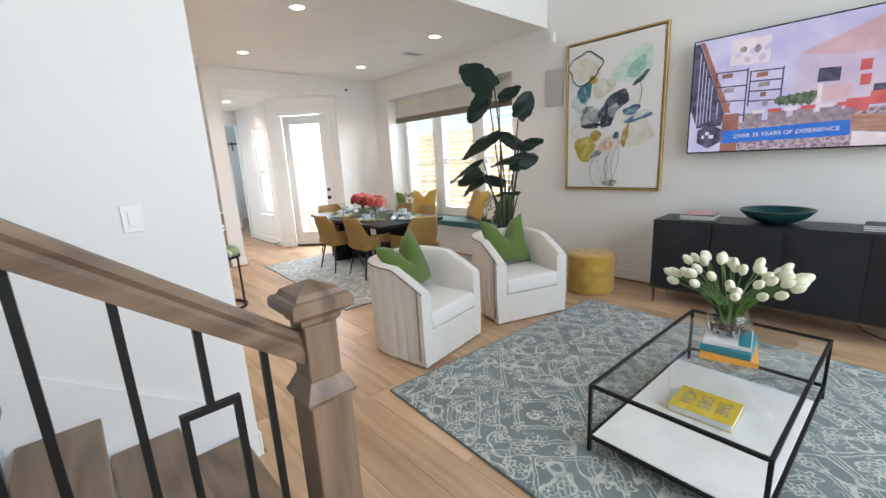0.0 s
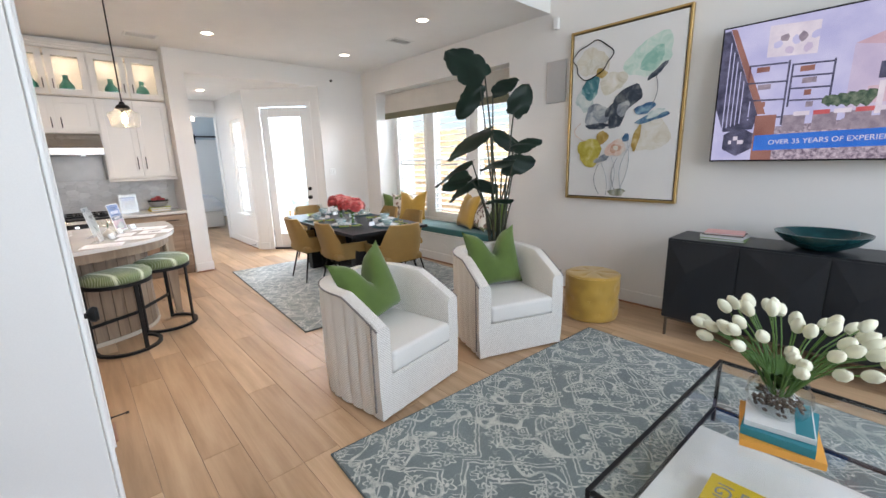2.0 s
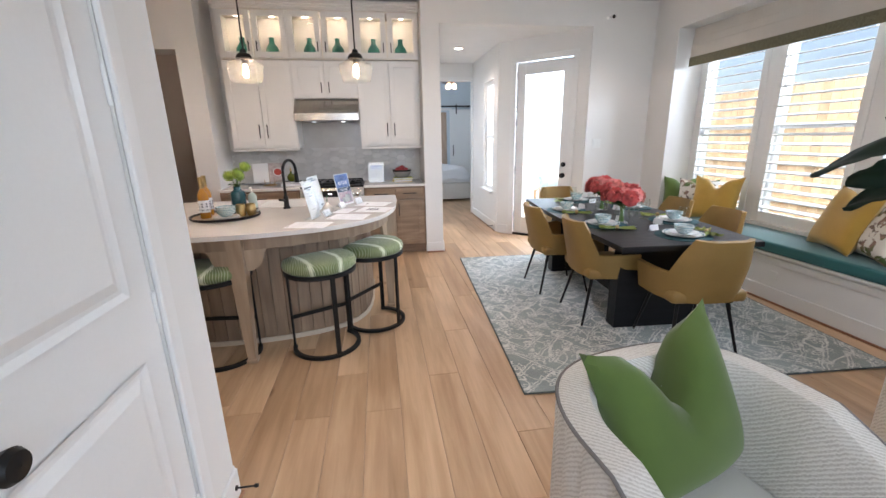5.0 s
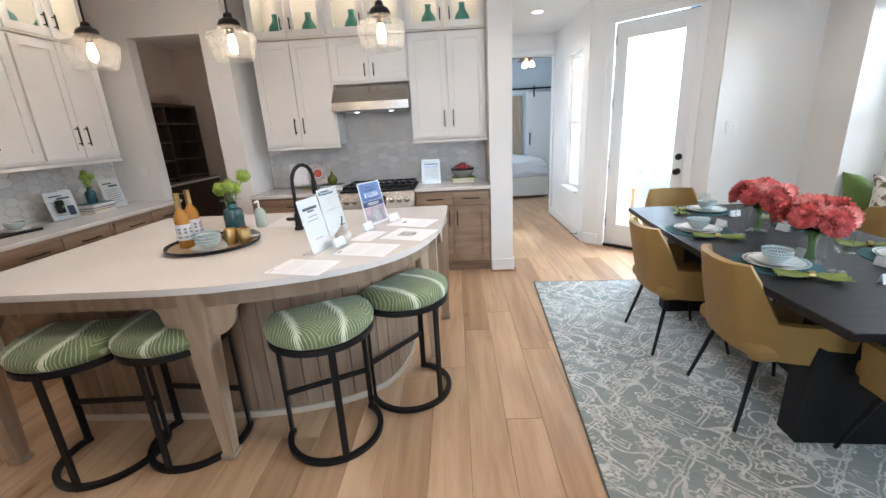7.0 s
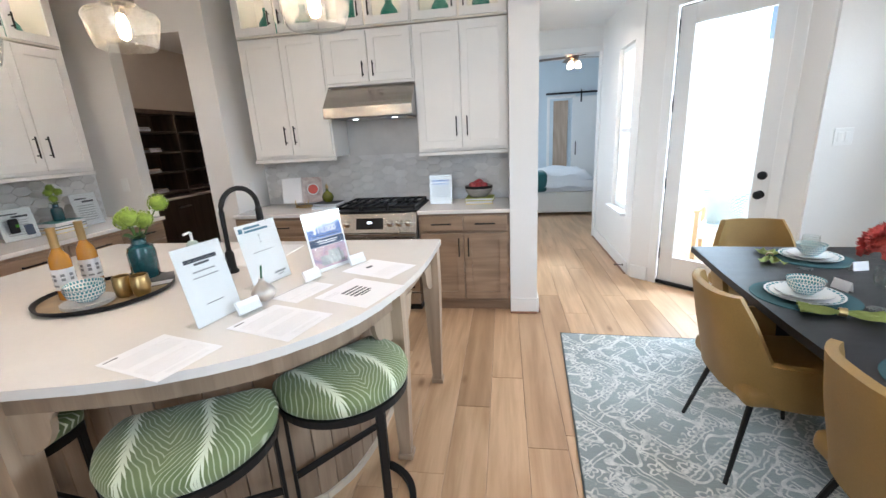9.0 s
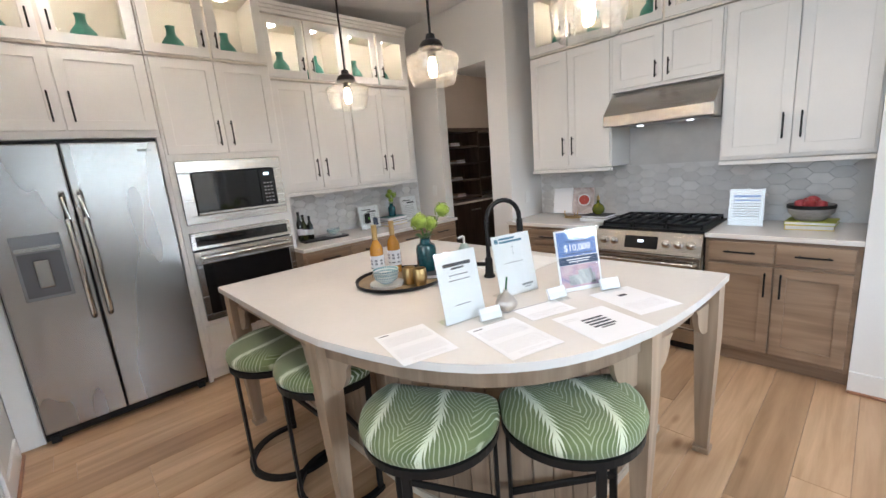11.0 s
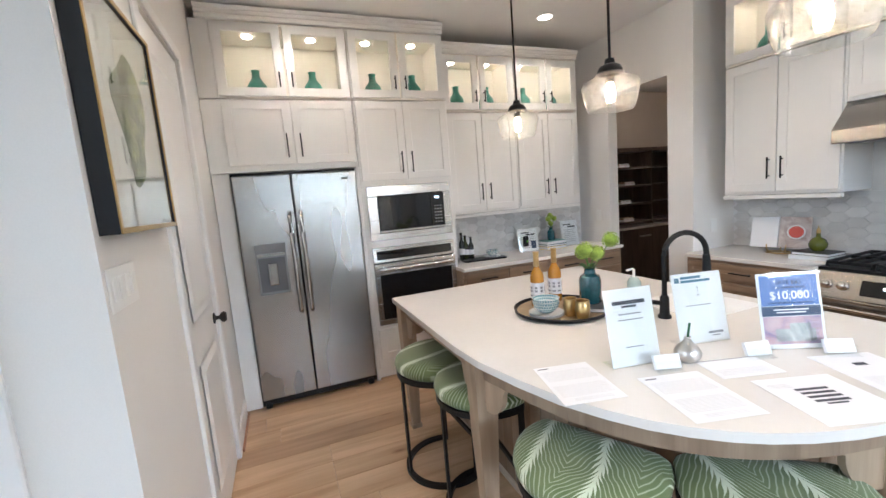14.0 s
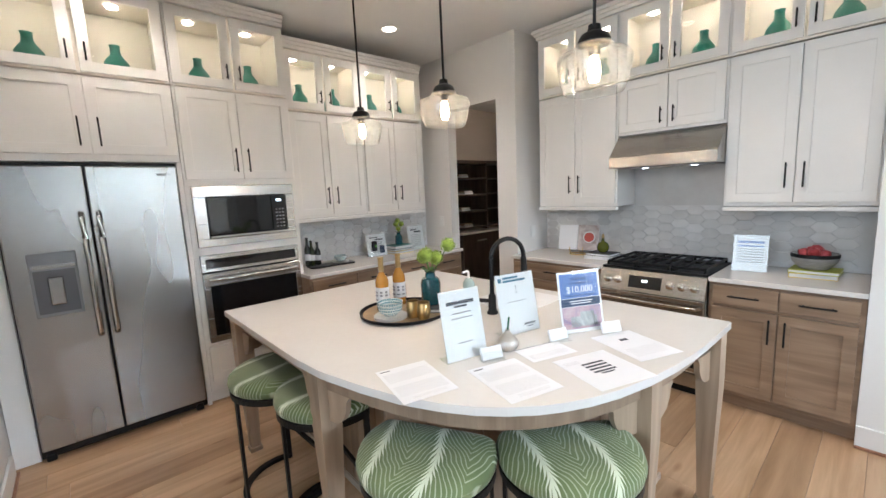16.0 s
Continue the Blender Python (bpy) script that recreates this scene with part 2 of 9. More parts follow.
def box(bm, x0, x1, y0, y1, z0, z1, bevel=0.0, seg=2, m=None):
    t = bmesh.new()
    bmesh.ops.create_cube(t, size=1)
    for v in t.verts:
        v.co = Vector((x0 + (v.co.x + 0.5) * (x1 - x0), y0 + (v.co.y + 0.5) * (y1 - y0), z0 + (v.co.z + 0.5) * (z1 - z0)))
    if bevel:
        bmesh.ops.bevel(t, geom=t.edges[:], offset=bevel, segments=seg, profile=0.5, affect="EDGES")
    add(bm, t, m)
    return bm


def add(bm, t, m=None):
    if m is not None:
        t.transform(m)
    me = bpy.data.meshes.new("tmp")
    t.to_mesh(me)
    t.free()
    bm.from_mesh(me)
    bpy.data.meshes.remove(me)
    return bm


def B(x0, x1, y0, y1, z0, z1, bevel=0.0, seg=2, m=None):
    return box(bmesh.new(), x0, x1, y0, y1, z0, z1, bevel, seg, m)


def lathe(profile, seg=24, m=None, bm=None):
    """A body of revolution about z from (radius, height) pairs."""
    t = bmesh.new()
    rings = []
    for r, z in profile:
        if r < 1e-5:
            rings.append([t.verts.new((0, 0, z))])
        else:
            rings.append([t.verts.new((r * math.cos(2 * math.pi * i / seg), r * math.sin(2 * math.pi * i / seg), z)) for i in range(seg)])
    for a, c in zip(rings, rings[1:]):
        for i in range(seg):
            j = (i + 1) % seg
            if len(a) == 1 and len(c) > 1:
                t.faces.new((a[0], c[i], c[j]))
            elif len(c) == 1 and len(a) > 1:
                t.faces.new((a[i], a[j], c[0]))
            elif len(a) > 1:
                t.faces.new((a[i], a[j], c[j], c[i]))
    return add(bm if bm else bmesh.new(), t, m)


def tube(points, r, seg=8, bm=None, closed=False, taper=None):
    """A round bar along a line of points."""
    t = bmesh.new()
    pts = [Vector(p) for p in points]
    n = len(pts)
    rings = []
    up = Vector((0.03, 0.05, 1)).normalized()
    for i, p in enumerate(pts):
        a = pts[(i - 1) % n] if closed or i else p
        c = pts[(i + 1) % n] if closed or i < n - 1 else p
        d = (c - a).normalized()
        s = d.cross(up)
        if s.length < 0.05:
            s = d.cross(Vector((1, 0, 0)))
        s.normalize()
        w = s.cross(d)
        rr = r if taper is None else r + (taper - r) * i / max(1, n - 1)
        rings.append([t.verts.new(p + rr * (math.cos(2 * math.pi * k / seg) * s + math.sin(2 * math.pi * k / seg) * w)) for k in range(seg)])
    for i in range(n if closed else n - 1):
        a, c = rings[i], rings[(i + 1) % n]
        for k in range(seg):
            t.faces.new((a[k], a[(k + 1) % seg], c[(k + 1) % seg], c[k]))
    if not closed:
        t.faces.new(rings[0][::-1])
        t.faces.new(rings[-1])
    return add(bm if bm else bmesh.new(), t)


def slab(outline, z0, z1, bm=None, bevel=0.0, m=None):
    """A plan outline drawn up from z0 to z1."""
    t = bmesh.new()
    lo = [t.verts.new((x, y, z0)) for x, y in outline]
    hi = [t.verts.new((x, y, z1)) for x, y in outline]
    n = len(lo)
    t.faces.new(lo[::-1])
    top = t.faces.new(hi)
    for i in range(n):
        t.faces.new((lo[i], lo[(i + 1) % n], hi[(i + 1) % n], hi[i]))
    if bevel:
        bmesh.ops.bevel(t, geom=list(top.edges), offset=bevel, segments=2, profile=0.5, affect="EDGES")
    return add(bm if bm else bmesh.new(), t, m)


def rounded(w, d, r, seg=5):
    """The outline of a rectangle with round corners, about its middle."""
    out = []
    for cx, cy, a0 in ((w / 2 - r, d / 2 - r, 0), (-w / 2 + r, d / 2 - r, 90), (-w / 2 + r, -d / 2 + r, 180), (w / 2 - r, -d / 2 + r, 270)):
        for k in range(seg + 1):
            a = radians(a0 + 90 * k / seg)
            out.append((cx + r * math.cos(a), cy + r * math.sin(a)))
    return out


def structure(name, bm, material, label, category, smooth=False):
    return single(name, bm, material, label, category, kind="structure", smooth=smooth)


# ---------------------------------------------------------------- walls, ceilings, ground
CZ, HZ = 3.06, 5.6
XT, XF, YB = 5.30, -1.60, -3.2
XC, YS, YC = 1.04, 2.66, 3.845
w = bmesh.new()
box(w, XT, XT + 0.14, YB, 4.16, 0, HZ)
box(w, XT, XT + 0.14, 7.08, 7.63, 0, CZ)
box(w, XT, XT + 0.14, 4.16, 7.08, 2.66, CZ)
box(w, XT, XT + 0.14, 4.16, 7.63, CZ, HZ)
structure("wall_east", w, WALL, "off-white painted wall with a deep window recess", "wall")
w = bmesh.new()
box(w, XT + 0.14, 5.86, 7.08, 7.20, 0, 2.78)
box(w, XT + 0.14, 5.86, 4.04, 4.16, 0, 2.78)
box(w, XT + 0.14, 5.86, 4.16, 7.08, 2.66, 2.78)
box(w, 5.72, 5.86, 4.16, 7.08, 0, 0.50)
box(w, 5.72, 5.86, 4.16, 7.08, 2.45, 2.66)
structure("window_recess", w, WALL, "off-white painted recess around the dining window", "wall")
w = bmesh.new()
box(w, 2.30, 2.521, 7.507, 8.26, 0, CZ)
box(w, 2.521, 4.446, 7.507, 7.63, 2.763, CZ)
box(w, 4.446, XT + 0.14, 7.507, 7.63, 0, CZ)
structure("wall_north", w, WALL, "off-white painted wall with a wide hall opening", "wall")
structure("wall_range", B(-0.176, 2.30, 8.13, 8.26, 0, CZ), WALL, "off-white painted wall behind the range", "wall")
w = bmesh.new()
box(w, XF - 0.12, -1.13, 7.60, 7.72, 0, CZ)
box(w, -1.13, -0.42, 7.60, 7.72, 2.47, CZ)
box(w, -0.42, -0.176, 7.60, 8.26, 0, CZ)
structure("wall_pantry", w, WALL, "off-white painted wall with the pantry opening", "wall")
structure("wall_west", B(XF - 0.12, XF, 3.70, 7.60, 0, CZ), WALL, "off-white painted wall behind the refrigerator", "wall")
w = bmesh.new()
box(w, XF, -0.50, YC - 0.12, YC, 0, CZ)
box(w, -0.50, 0.27, YC - 0.12, YC, 2.46, CZ)
box(w, 0.27, XC - 0.12, YC - 0.12, YC, 0, CZ)
structure("wall_closet_north", w, WALL, "off-white painted wall with a closet door", "wall")
w = slab([(YS, 0), (2.86, 0), (2.86, 2.46), (3.56, 2.46), (3.56, 0), (YC, 0), (YC, HZ), (YS, HZ)], 0, 0.12, m=Matrix(((0, 0, 1, XC - 0.12), (1, 0, 0, 0), (0, 1, 0, 0), (0, 0, 0, 1))))
structure("wall_closet_east", w, WALL, "white painted wall beside the stairs with a door", "wall")
structure("wall_stair", B(-3.2, XC - 0.12, YS, YS + 0.12, 0, HZ), WALL, "white painted wall along the stairs", "wall")
w = bmesh.new()
box(w, -3.32, -3.2, YB, YS + 0.12, 0, HZ)
structure("wall_stair_end", w, WALL, "white painted end wall of the stairs", "wall")
w = bmesh.new()
box(w, -3.2, 0.3, YB - 0.14, YB, 0, HZ)
box(w, 4.9, XT + 0.14, YB - 0.14, YB, 0, HZ)
box(w, 0.3, 4.9, YB - 0.14, YB, 0, 0.8)
box(w, 0.3, 4.9, YB - 0.14, YB, 4.4, HZ)
structure("wall_south", w, WALL, "off-white painted wall with tall windows", "wall")
# hall and patio door wall
structure("wall_hall_west", B(2.40, 2.521, 8.26, 10.16, 0, 2.90), WALL, "off-white painted hall wall", "wall")
w = bmesh.new()
box(w, 3.53, 3.65, 8.48, 8.74, 0, 2.90)
box(w, 3.53, 3.65, 9.32, 10.28, 0, 2.90)
box(w, 3.53, 3.65, 8.74, 9.32, 0, 0.62)
box(w, 3.53, 3.65, 8.74, 9.32, 2.32, 2.90)
structure("wall_hall_east", w, WALL, "off-white painted hall wall with a narrow window", "wall")
DIAG = Matrix.Translation((3.53, 8.45, 0)) @ Matrix.Rotation(radians(-45), 4, "Z")
w = bmesh.new()
box(w, 0, 0.25, 0, 0.12, 0, 2.90, m=DIAG)
box(w, 1.108, 1.33, 0, 0.12, 0, 2.90, m=DIAG)
box(w, 0.25, 1.108, 0, 0.12, 2.486, 2.90, m=DIAG)
structure("wall_patio", w, WALL, "off-white painted angled wall around the patio door", "wall")
w = bmesh.new()
box(w, 2.40, 2.66, 10.16, 10.28, 0, 2.90)
box(w, 3.51, 3.53, 10.16, 10.28, 0, 2.90)
box(w, 2.66, 3.51, 10.16, 10.28, 2.46, 2.90)
structure("wall_hall_end", w, WALL, "off-white painted wall with the bedroom doorway", "wall")
BEDWALL = surface("bedroom_paint", (0.62, 0.70, 0.75), 0.6, var=0.02, relief=0.1)
w = bmesh.new()
box(w, 1.5, 5.4, 14.3, 14.42, 0, 3.0)
box(w, 1.38, 1.5, 10.28, 14.42, 0, 3.0)
box(w, 5.4, 5.52, 10.28, 14.42, 0, 3.0)
box(w, 1.5, 2.40, 10.16, 10.28, 0, 3.0)
box(w, 3.65, 5.4, 10.28, 10.40, 0, 3.0)
structure("wall_bedroom", w, BEDWALL, "pale blue-grey painted bedroom walls", "wall")
structure("ceiling_bedroom", B(1.38, 5.52, 10.28, 14.42, 3.0, 3.1), CEIL, "white painted bedroom ceiling", "ceiling")
# pantry room
w = bmesh.new()
box(w, -2.62, -2.5, 7.60, 10.4, 0, 2.9)
box(w, -0.42, -0.30, 8.26, 10.4, 0, 2.9)
box(w, -2.62, -0.30, 10.4, 10.52, 0, 2.9)
box(w, -2.5, XF - 0.12, 7.60, 7.72, 0, 2.9)
structure("wall_pantry_room", w, surface("pantry_paint", (0.55, 0.47, 0.40), 0.65, var=0.03), "taupe painted pantry walls", "wall")
structure("ceiling_pantry", B(-2.62, -0.30, 7.72, 10.52, 2.9, 3.0), CEIL, "white pantry ceiling", "ceiling")
# ceilings
structure("ceiling_kitchen", B(XF - 0.12, XT, 3.62, 7.507, CZ, CZ + 0.10), CEIL, "white painted kitchen and dining ceiling", "ceiling")
structure("ceiling_pantry_strip", B(XF - 0.12, -0.42, 7.507, 7.72, CZ, CZ + 0.10), CEIL, "white painted ceiling strip", "ceiling")
structure("ceiling_range", B(-0.42, 2.30, 7.507, 8.26, CZ, CZ + 0.10), CEIL, "white painted ceiling over the range", "ceiling")
structure("ceiling_beam", B(XC, XT, 3.60, 3.62, CZ - 0.005, HZ), WALL, "painted face above the lower ceiling", "wall")
structure("ceiling_hall", B(2.40, 4.6, 7.63, 10.28, 2.763, 2.863), CEIL, "white painted hall ceiling", "ceiling")
structure("ceiling_living", B(-3.32, XT + 0.14, YB - 0.14, 3.66, HZ, HZ + 0.1), CEIL, "white painted high living room ceiling", "ceiling")
structure("ceiling_closet", B(-3.2, XC - 0.12, YS + 0.12, YC - 0.12, 3.0, 3.05), CEIL, "white closet ceiling", "ceiling")
structure("wall_over_stair", B(-3.2, XC - 0.12, YS + 0.12, YS + 0.2, 3.05, HZ), WALL, "white painted wall above the closet", "wall")

GROUND = surface("outdoor_ground", (0.34, 0.36, 0.22), 0.9, var=0.3, scale=0.6, grain=0.4, gscale=20, relief=0.3)
structure("ground", B(-300, 300, -300, 300, -0.4, -0.06), GROUND, "grass ground around the house", "ground")


# baseboards with a thin stained shoe at the floor
def base_run(x0, y0, x1, y1, side):
    """A baseboard along a wall face from one point to the other; side is the direction out into the room."""
    d = Vector((x1 - x0, y1 - y0, 0))
    ang = math.atan2(d.y, d.x)
    m = Matrix.Translation((x0, y0, 0)) @ Matrix.Rotation(ang, 4, "Z")
    s = 1 if side > 0 else -1
    L = d.length
    t = bmesh.new()
    a, c = sorted((0.001 * s, 0.016 * s))
    box(t, 0, L, a, c, 0, 0.135, 0.003, 1, m)
    ob = structure("baseboard", t, TRIM, "white painted baseboard", "baseboard")
    a, c = sorted((0.017 * s, 0.032 * s))
    part("shoe_moulding", B(0, L, a, c, 0, 0.018, 0.004, 1, m), SHOE, ob, "thin stained wood shoe")


for run in ((XT, YB, XT, 4.16, 1), (XT, 7.08, XT, 7.507, 1), (4.446, 7.507, XT - 0.03, 7.507, -1), (2.30, 7.507, 2.521, 7.507, -1),
            (2.521, 7.507, 2.521, 10.16, -1), (3.53, 8.50, 3.53, 10.16, 1),
            (XC, YS, XC, 2.80, -1), (XC, 3.62, XC, YC, -1), (0.34, YC, XC, YC, 1), (-1.10, YC, -0.57, YC, 1), (-0.42, 7.60, -0.18, 7.60, -1)):
    base_run(*run)
b1 = bmesh.new()
box(b1, 0.02, 0.19, -0.017, -0.001, 0, 0.135, 0.003, 1, DIAG)
box(b1, 1.17, 1.32, -0.017, -0.001, 0, 0.135, 0.003, 1, DIAG)
structure("baseboard", b1, TRIM, "white painted baseboard", "baseboard")


# ---------------------------------------------------------------- doors
def casing(name, width, height, m, depth=0.018, face=0.065, both=False):
    """The frame around a door opening: two legs and a head."""
    t = bmesh.new()
    box(t, -face, 0, -depth, -0.001, 0, height, 0.004, 1, m)
    box(t, width, width + face, -depth, -0.001, 0, height, 0.004, 1, m)
    box(t, -face, width + face, -depth, -0.001, height, height + face, 0.004, 1, m)
    return structure(name, t, TRIM, "white painted door casing", "trim")


def hinge(parent, x, z, y=-0.02):
    part("hinge", lathe([(0.001, -0.05), (0.007, -0.05), (0.007, 0.05), (0.001, 0.05)], 8, pose(x, y, z)), BLACK if parent.name.startswith("door_3") else PLASTIC, parent, "slim door hinge")


def knob(parent, x, z, y=-0.03):
    rose = part("knob", lathe([(0.001, 0), (0.033, 0), (0.033, 0.006), (0.012, 0.012), (0.011, 0.03), (0.028, 0.042), (0.033, 0.056), (0.026, 0.068), (0.001, 0.071)], 20, pose(x, y, z, 90, 0, 0)), BLACK, parent, "matt black round knob", True)
    return rose


def panel_door(name, width, height, m, label, knob_x, hinge_x, panels):
    """A slab with raised moulded panels; local x runs across, -y faces out."""
    e = thing(name, label, "door", m, kind="structure")
    t = bmesh.new()
    box(t, 0.003, width - 0.003, -0.012, 0.022, 0.008, height - 0.004, 0.003, 1)
    part("slab", t, TRIM, e, "", False)
    for z0, z1 in panels:
        p = bmesh.new()
        x0, x1 = 0.12, width - 0.12
        vs = []
        for ins, y in ((0, -0.0125), (0.018, -0.006), (0.03, -0.006), (0.06, -0.017)):
            vs.append([p.verts.new(c) for c in ((x0 + ins, y, z0 + ins), (x1 - ins, y, z0 + ins), (x1 - ins, y, z1 - ins), (x0 + ins, y, z1 - ins))])
        for a, c in zip(vs, vs[1:]):
            for i in range(4):
                p.faces.new((a[i], a[(i + 1) % 4], c[(i + 1) % 4], c[i]))
        p.faces.new(vs[-1])
        for v in p.verts:
            v.co.y -= 0.0095
        part("panel", p, TRIM, e, "raised moulded panel")
    knob(e, knob_x, 0.96, -0.012)
    for z in (0.25, 1.0, 1.63, 2.25):
        hinge(e, hinge_x, z, -0.016)
    return e


MC = Matrix(((0, -1, 0, XC - 0.018), (1, 0, 0, 2.86), (0, 0, 1, 0), (0, 0, 0, 1)))
panel_door("door_1", 0.70, 2.45, MC, "white two-panel closet door with a black knob, closed", 0.10, 0.695, ((0.22, 0.88), (1.08, 2.30)))
casing("door_frame_1", 0.70, 2.46, Matrix(((0, -1, 0, XC), (1, 0, 0, 2.86), (0, 0, 1, 0), (0, 0, 0, 1))))
MK = Matrix(((-1, 0, 0, 0.27), (0, -1, 0, YC - 0.018), (0, 0, 1, 0), (0, 0, 0, 1)))
panel_door("door_2", 0.77, 2.45, MK, "white two-panel pantry closet door with a black knob, closed", 0.71, 0.005, ((0.22, 0.88), (1.08, 2.30)))
casing("door_frame_2", 0.77, 2.46, Matrix(((-1, 0, 0, 0.27), (0, -1, 0, YC), (0, 0, 1, 0), (0, 0, 0, 1))))
# glazed patio door in the angled wall
e = thing("door_3", "white patio door with one full pane of glass, closed", "door", DIAG @ pose(0.279, 0.03, 0), kind="structure")
t = bmesh.new()
for bx in ((0, 0.125, 0.03, 2.45), (0.675, 0.80, 0.03, 2.45)):
    box(t, bx[0], bx[1], 0, 0.045, bx[2], bx[3], 0.003, 1)
box(t, 0.125, 0.675, 0, 0.045, 0.03, 0.28, 0.003, 1)
box(t, 0.125, 0.675, 0, 0.045, 2.30, 2.45, 0.003, 1)
part("frame", t, TRIM, e)
part("pane", B(0.125, 0.675, 0.02, 0.026, 0.28, 2.30), GLASS, e, "clear glass pane").visible_shadow = False
part("weatherstrip", B(-0.007, -0.001, 0.004, 0.04, 0.03, 2.45), BLACK, e, "dark gap seal")
part("weatherstrip", B(0.801, 0.807, 0.004, 0.04, 0.03, 2.45), BLACK, e, "dark gap seal")
part("weatherstrip", B(-0.007, 0.807, 0.004, 0.04, 2.451, 2.457), BLACK, e, "dark gap seal")
part("threshold", B(-0.02, 0.82, -0.03, 0.06, 0.0, 0.03, 0.004, 1), BLACK, e, "dark metal threshold")
for z in (0.30, 0.98, 1.66, 2.30):
    hinge(e, 0.0, z, -0.004)
knob(e, 0.735, 0.93, 0.0)
part("deadbolt", lathe([(0.001, 0), (0.033, 0), (0.033, 0.012), (0.024, 0.02), (0.001, 0.022)], 18, pose(0.735, 0, 1.08, 90, 0, 0)), BLACK, e, "matt black deadbolt", True)
t = bmesh.new()
box(t, 0.20, 0.277, -0.018, -0.001, 0, 2.46, 0.003, 1, DIAG)
box(t, 1.081, 1.158, -0.018, -0.001, 0, 2.46, 0.003, 1, DIAG)
box(t, 0.20, 1.158, -0.018, -0.001, 2.46, 2.53, 0.003, 1, DIAG)
structure("door_frame_3", t, TRIM, "white painted casing of the patio door", "trim")
casing("door_frame_4", 0.85, 2.46, Matrix.Translation((2.66, 10.16, 0)))


# ---------------------------------------------------------------- windows
def sash_window(name, m, width, height, label, blinds=0, mid=True):
    """A white framed window; local x across, -y into the room."""
    e = thing(name, label, "window", m, kind="structure")
    t = bmesh.new()
    f = 0.055
    for a in ((0, f, 0, height), (width - f, width, 0, height), (f, width - f, 0, f), (f, width - f, height - f, height)):
        box(t, a[0], a[1], 0, 0.07, a[2], a[3], 0.004, 1)
    if mid:
        box(t, f, width - f, 0.01, 0.06, height * 0.5 - 0.02, height * 0.5 + 0.02, 0.003, 1)
    part("window_frame", t, TRIM, e)
    part("pane", B(f, width - f, 0.035, 0.040, f, height - f), GLASS, e, "clear glass pane").visible_shadow = False
    return e


SHUT = surface("shutter_paint", (0.83, 0.83, 0.81), 0.4, var=0.01, grain=0.01)
WX = [(4.20, 5.08), (5.18, 6.06), (6.16, 7.04)]
for y0, y1 in WX:
    M = Matrix(((0, 1, 0, 5.74), (-1, 0, 0, y1), (0, 0, 1, 0.56), (0, 0, 0, 1)))
    wd = y1 - y0
    win = sash_window("window_1", M, wd, 1.92, "tall white dining window behind plantation shutters", mid=True)
    sh = thing("shutter", "white plantation shutter with tilted wide louvres", "shutter", M @ pose(0, -0.085, 0), "shutters of the dining window")
    t = bmesh.new()
    for a in ((0.0, 0.075, 0, 1.92), (wd - 0.075, wd, 0, 1.92)):
        box(t, a[0], a[1], 0, 0.032, a[2], a[3], 0.003, 1)
    box(t, 0.075, wd - 0.075, 0, 0.032, 0, 0.11, 0.003, 1)
    box(t, 0.075, wd - 0.075, 0, 0.032, 1.83, 1.92, 0.003, 1)
    part("shutter_frame", t, SHUT, sh)
    n = 19
    for k in range(n):
        z = 0.155 + k * (1.64 / (n - 1))
        part("louvre", B(0.078, wd - 0.078, -0.040, 0.040, -0.006, 0.006, 0.004, 1, pose(0, 0.018, z, 12, 0, 0)), SHUT, sh)
w = bmesh.new()
for y0, y1 in ((4.16, 4.20), (5.08, 5.18), (6.06, 6.16), (7.04, 7.08)):
    box(w, 5.66, 5.84, y0, y1, 0.50, 2.45, 0.003, 1)
structure("window_mullions", w, TRIM, "white painted mullions between the windows", "trim")
structure("window_sill", B(5.62, 5.72, 4.165, 7.075, 0.47, 0.56, 0.004, 1), TRIM, "white painted window sill board", "sill")
sash_window("window_2", Matrix(((0, 1, 0, 3.57), (-1, 0, 0, 9.32), (0, 0, 1, 0.62), (0, 0, 0, 1))), 0.58, 1.70, "narrow white hall window")
structure("window_sill", B(3.47, 3.57, 8.70, 9.36, 0.585, 0.618, 0.004, 1), TRIM, "white painted hall window sill", "sill")
for k in range(3):
    sash_window("window_3", Matrix(((-1, 0, 0, 0.3 + 4.6 / 3 * (k + 1)), (0, -1, 0, YB - 0.03), (0, 0, 1, 0.8), (0, 0, 0, 1))), 4.6 / 3, 3.6, "tall white living room window")

# wooden fence and neighbour wall seen through the glass
FENCE = wood("fence_wood", (0.40, 0.24, 0.12), (0.62, 0.42, 0.24), 0.7, "z", vary=0.25)
fe = thing("fence", "pale cedar board fence in sunlight", "fence", pose(8.3, 4.0, -0.06))
for k in range(43):
    part("board", B(0, 0.02, k * 0.145 - 0.4, k * 0.145 - 0.262, 0, 2.25 + 0.01 * (k % 3), 0.003, 1), FENCE, fe)
t = bmesh.new()
for z in (0.4, 1.0, 1.6):
    box(t, -0.05, -0.002, -0.4, 5.83, z, z + 0.09, 0.003, 1)
part("rail", t, FENCE, fe)
BRICKW = surface("white_brick", (0.74, 0.72, 0.70), 0.8, var=0.08, scale=6, grain=0.2, gscale=40, relief=0.3)
nb = thing("neighbour_wall", "white painted brick wall outside the patio door", "wall", pose(7.0, 11.6, -0.06, 0, 0, -42))
bl = bmesh.new()
for r in range(26):
    for k in range(16):
        x = -1.9 + k * 0.24 + (0.12 if r % 2 else 0)
        box(bl, x, x + 0.228, -0.012 + 0.006 * random.random(), 0.1, r * 0.105, r * 0.105 + 0.095)
pb = part("bricks", bl, BRICKW, nb)
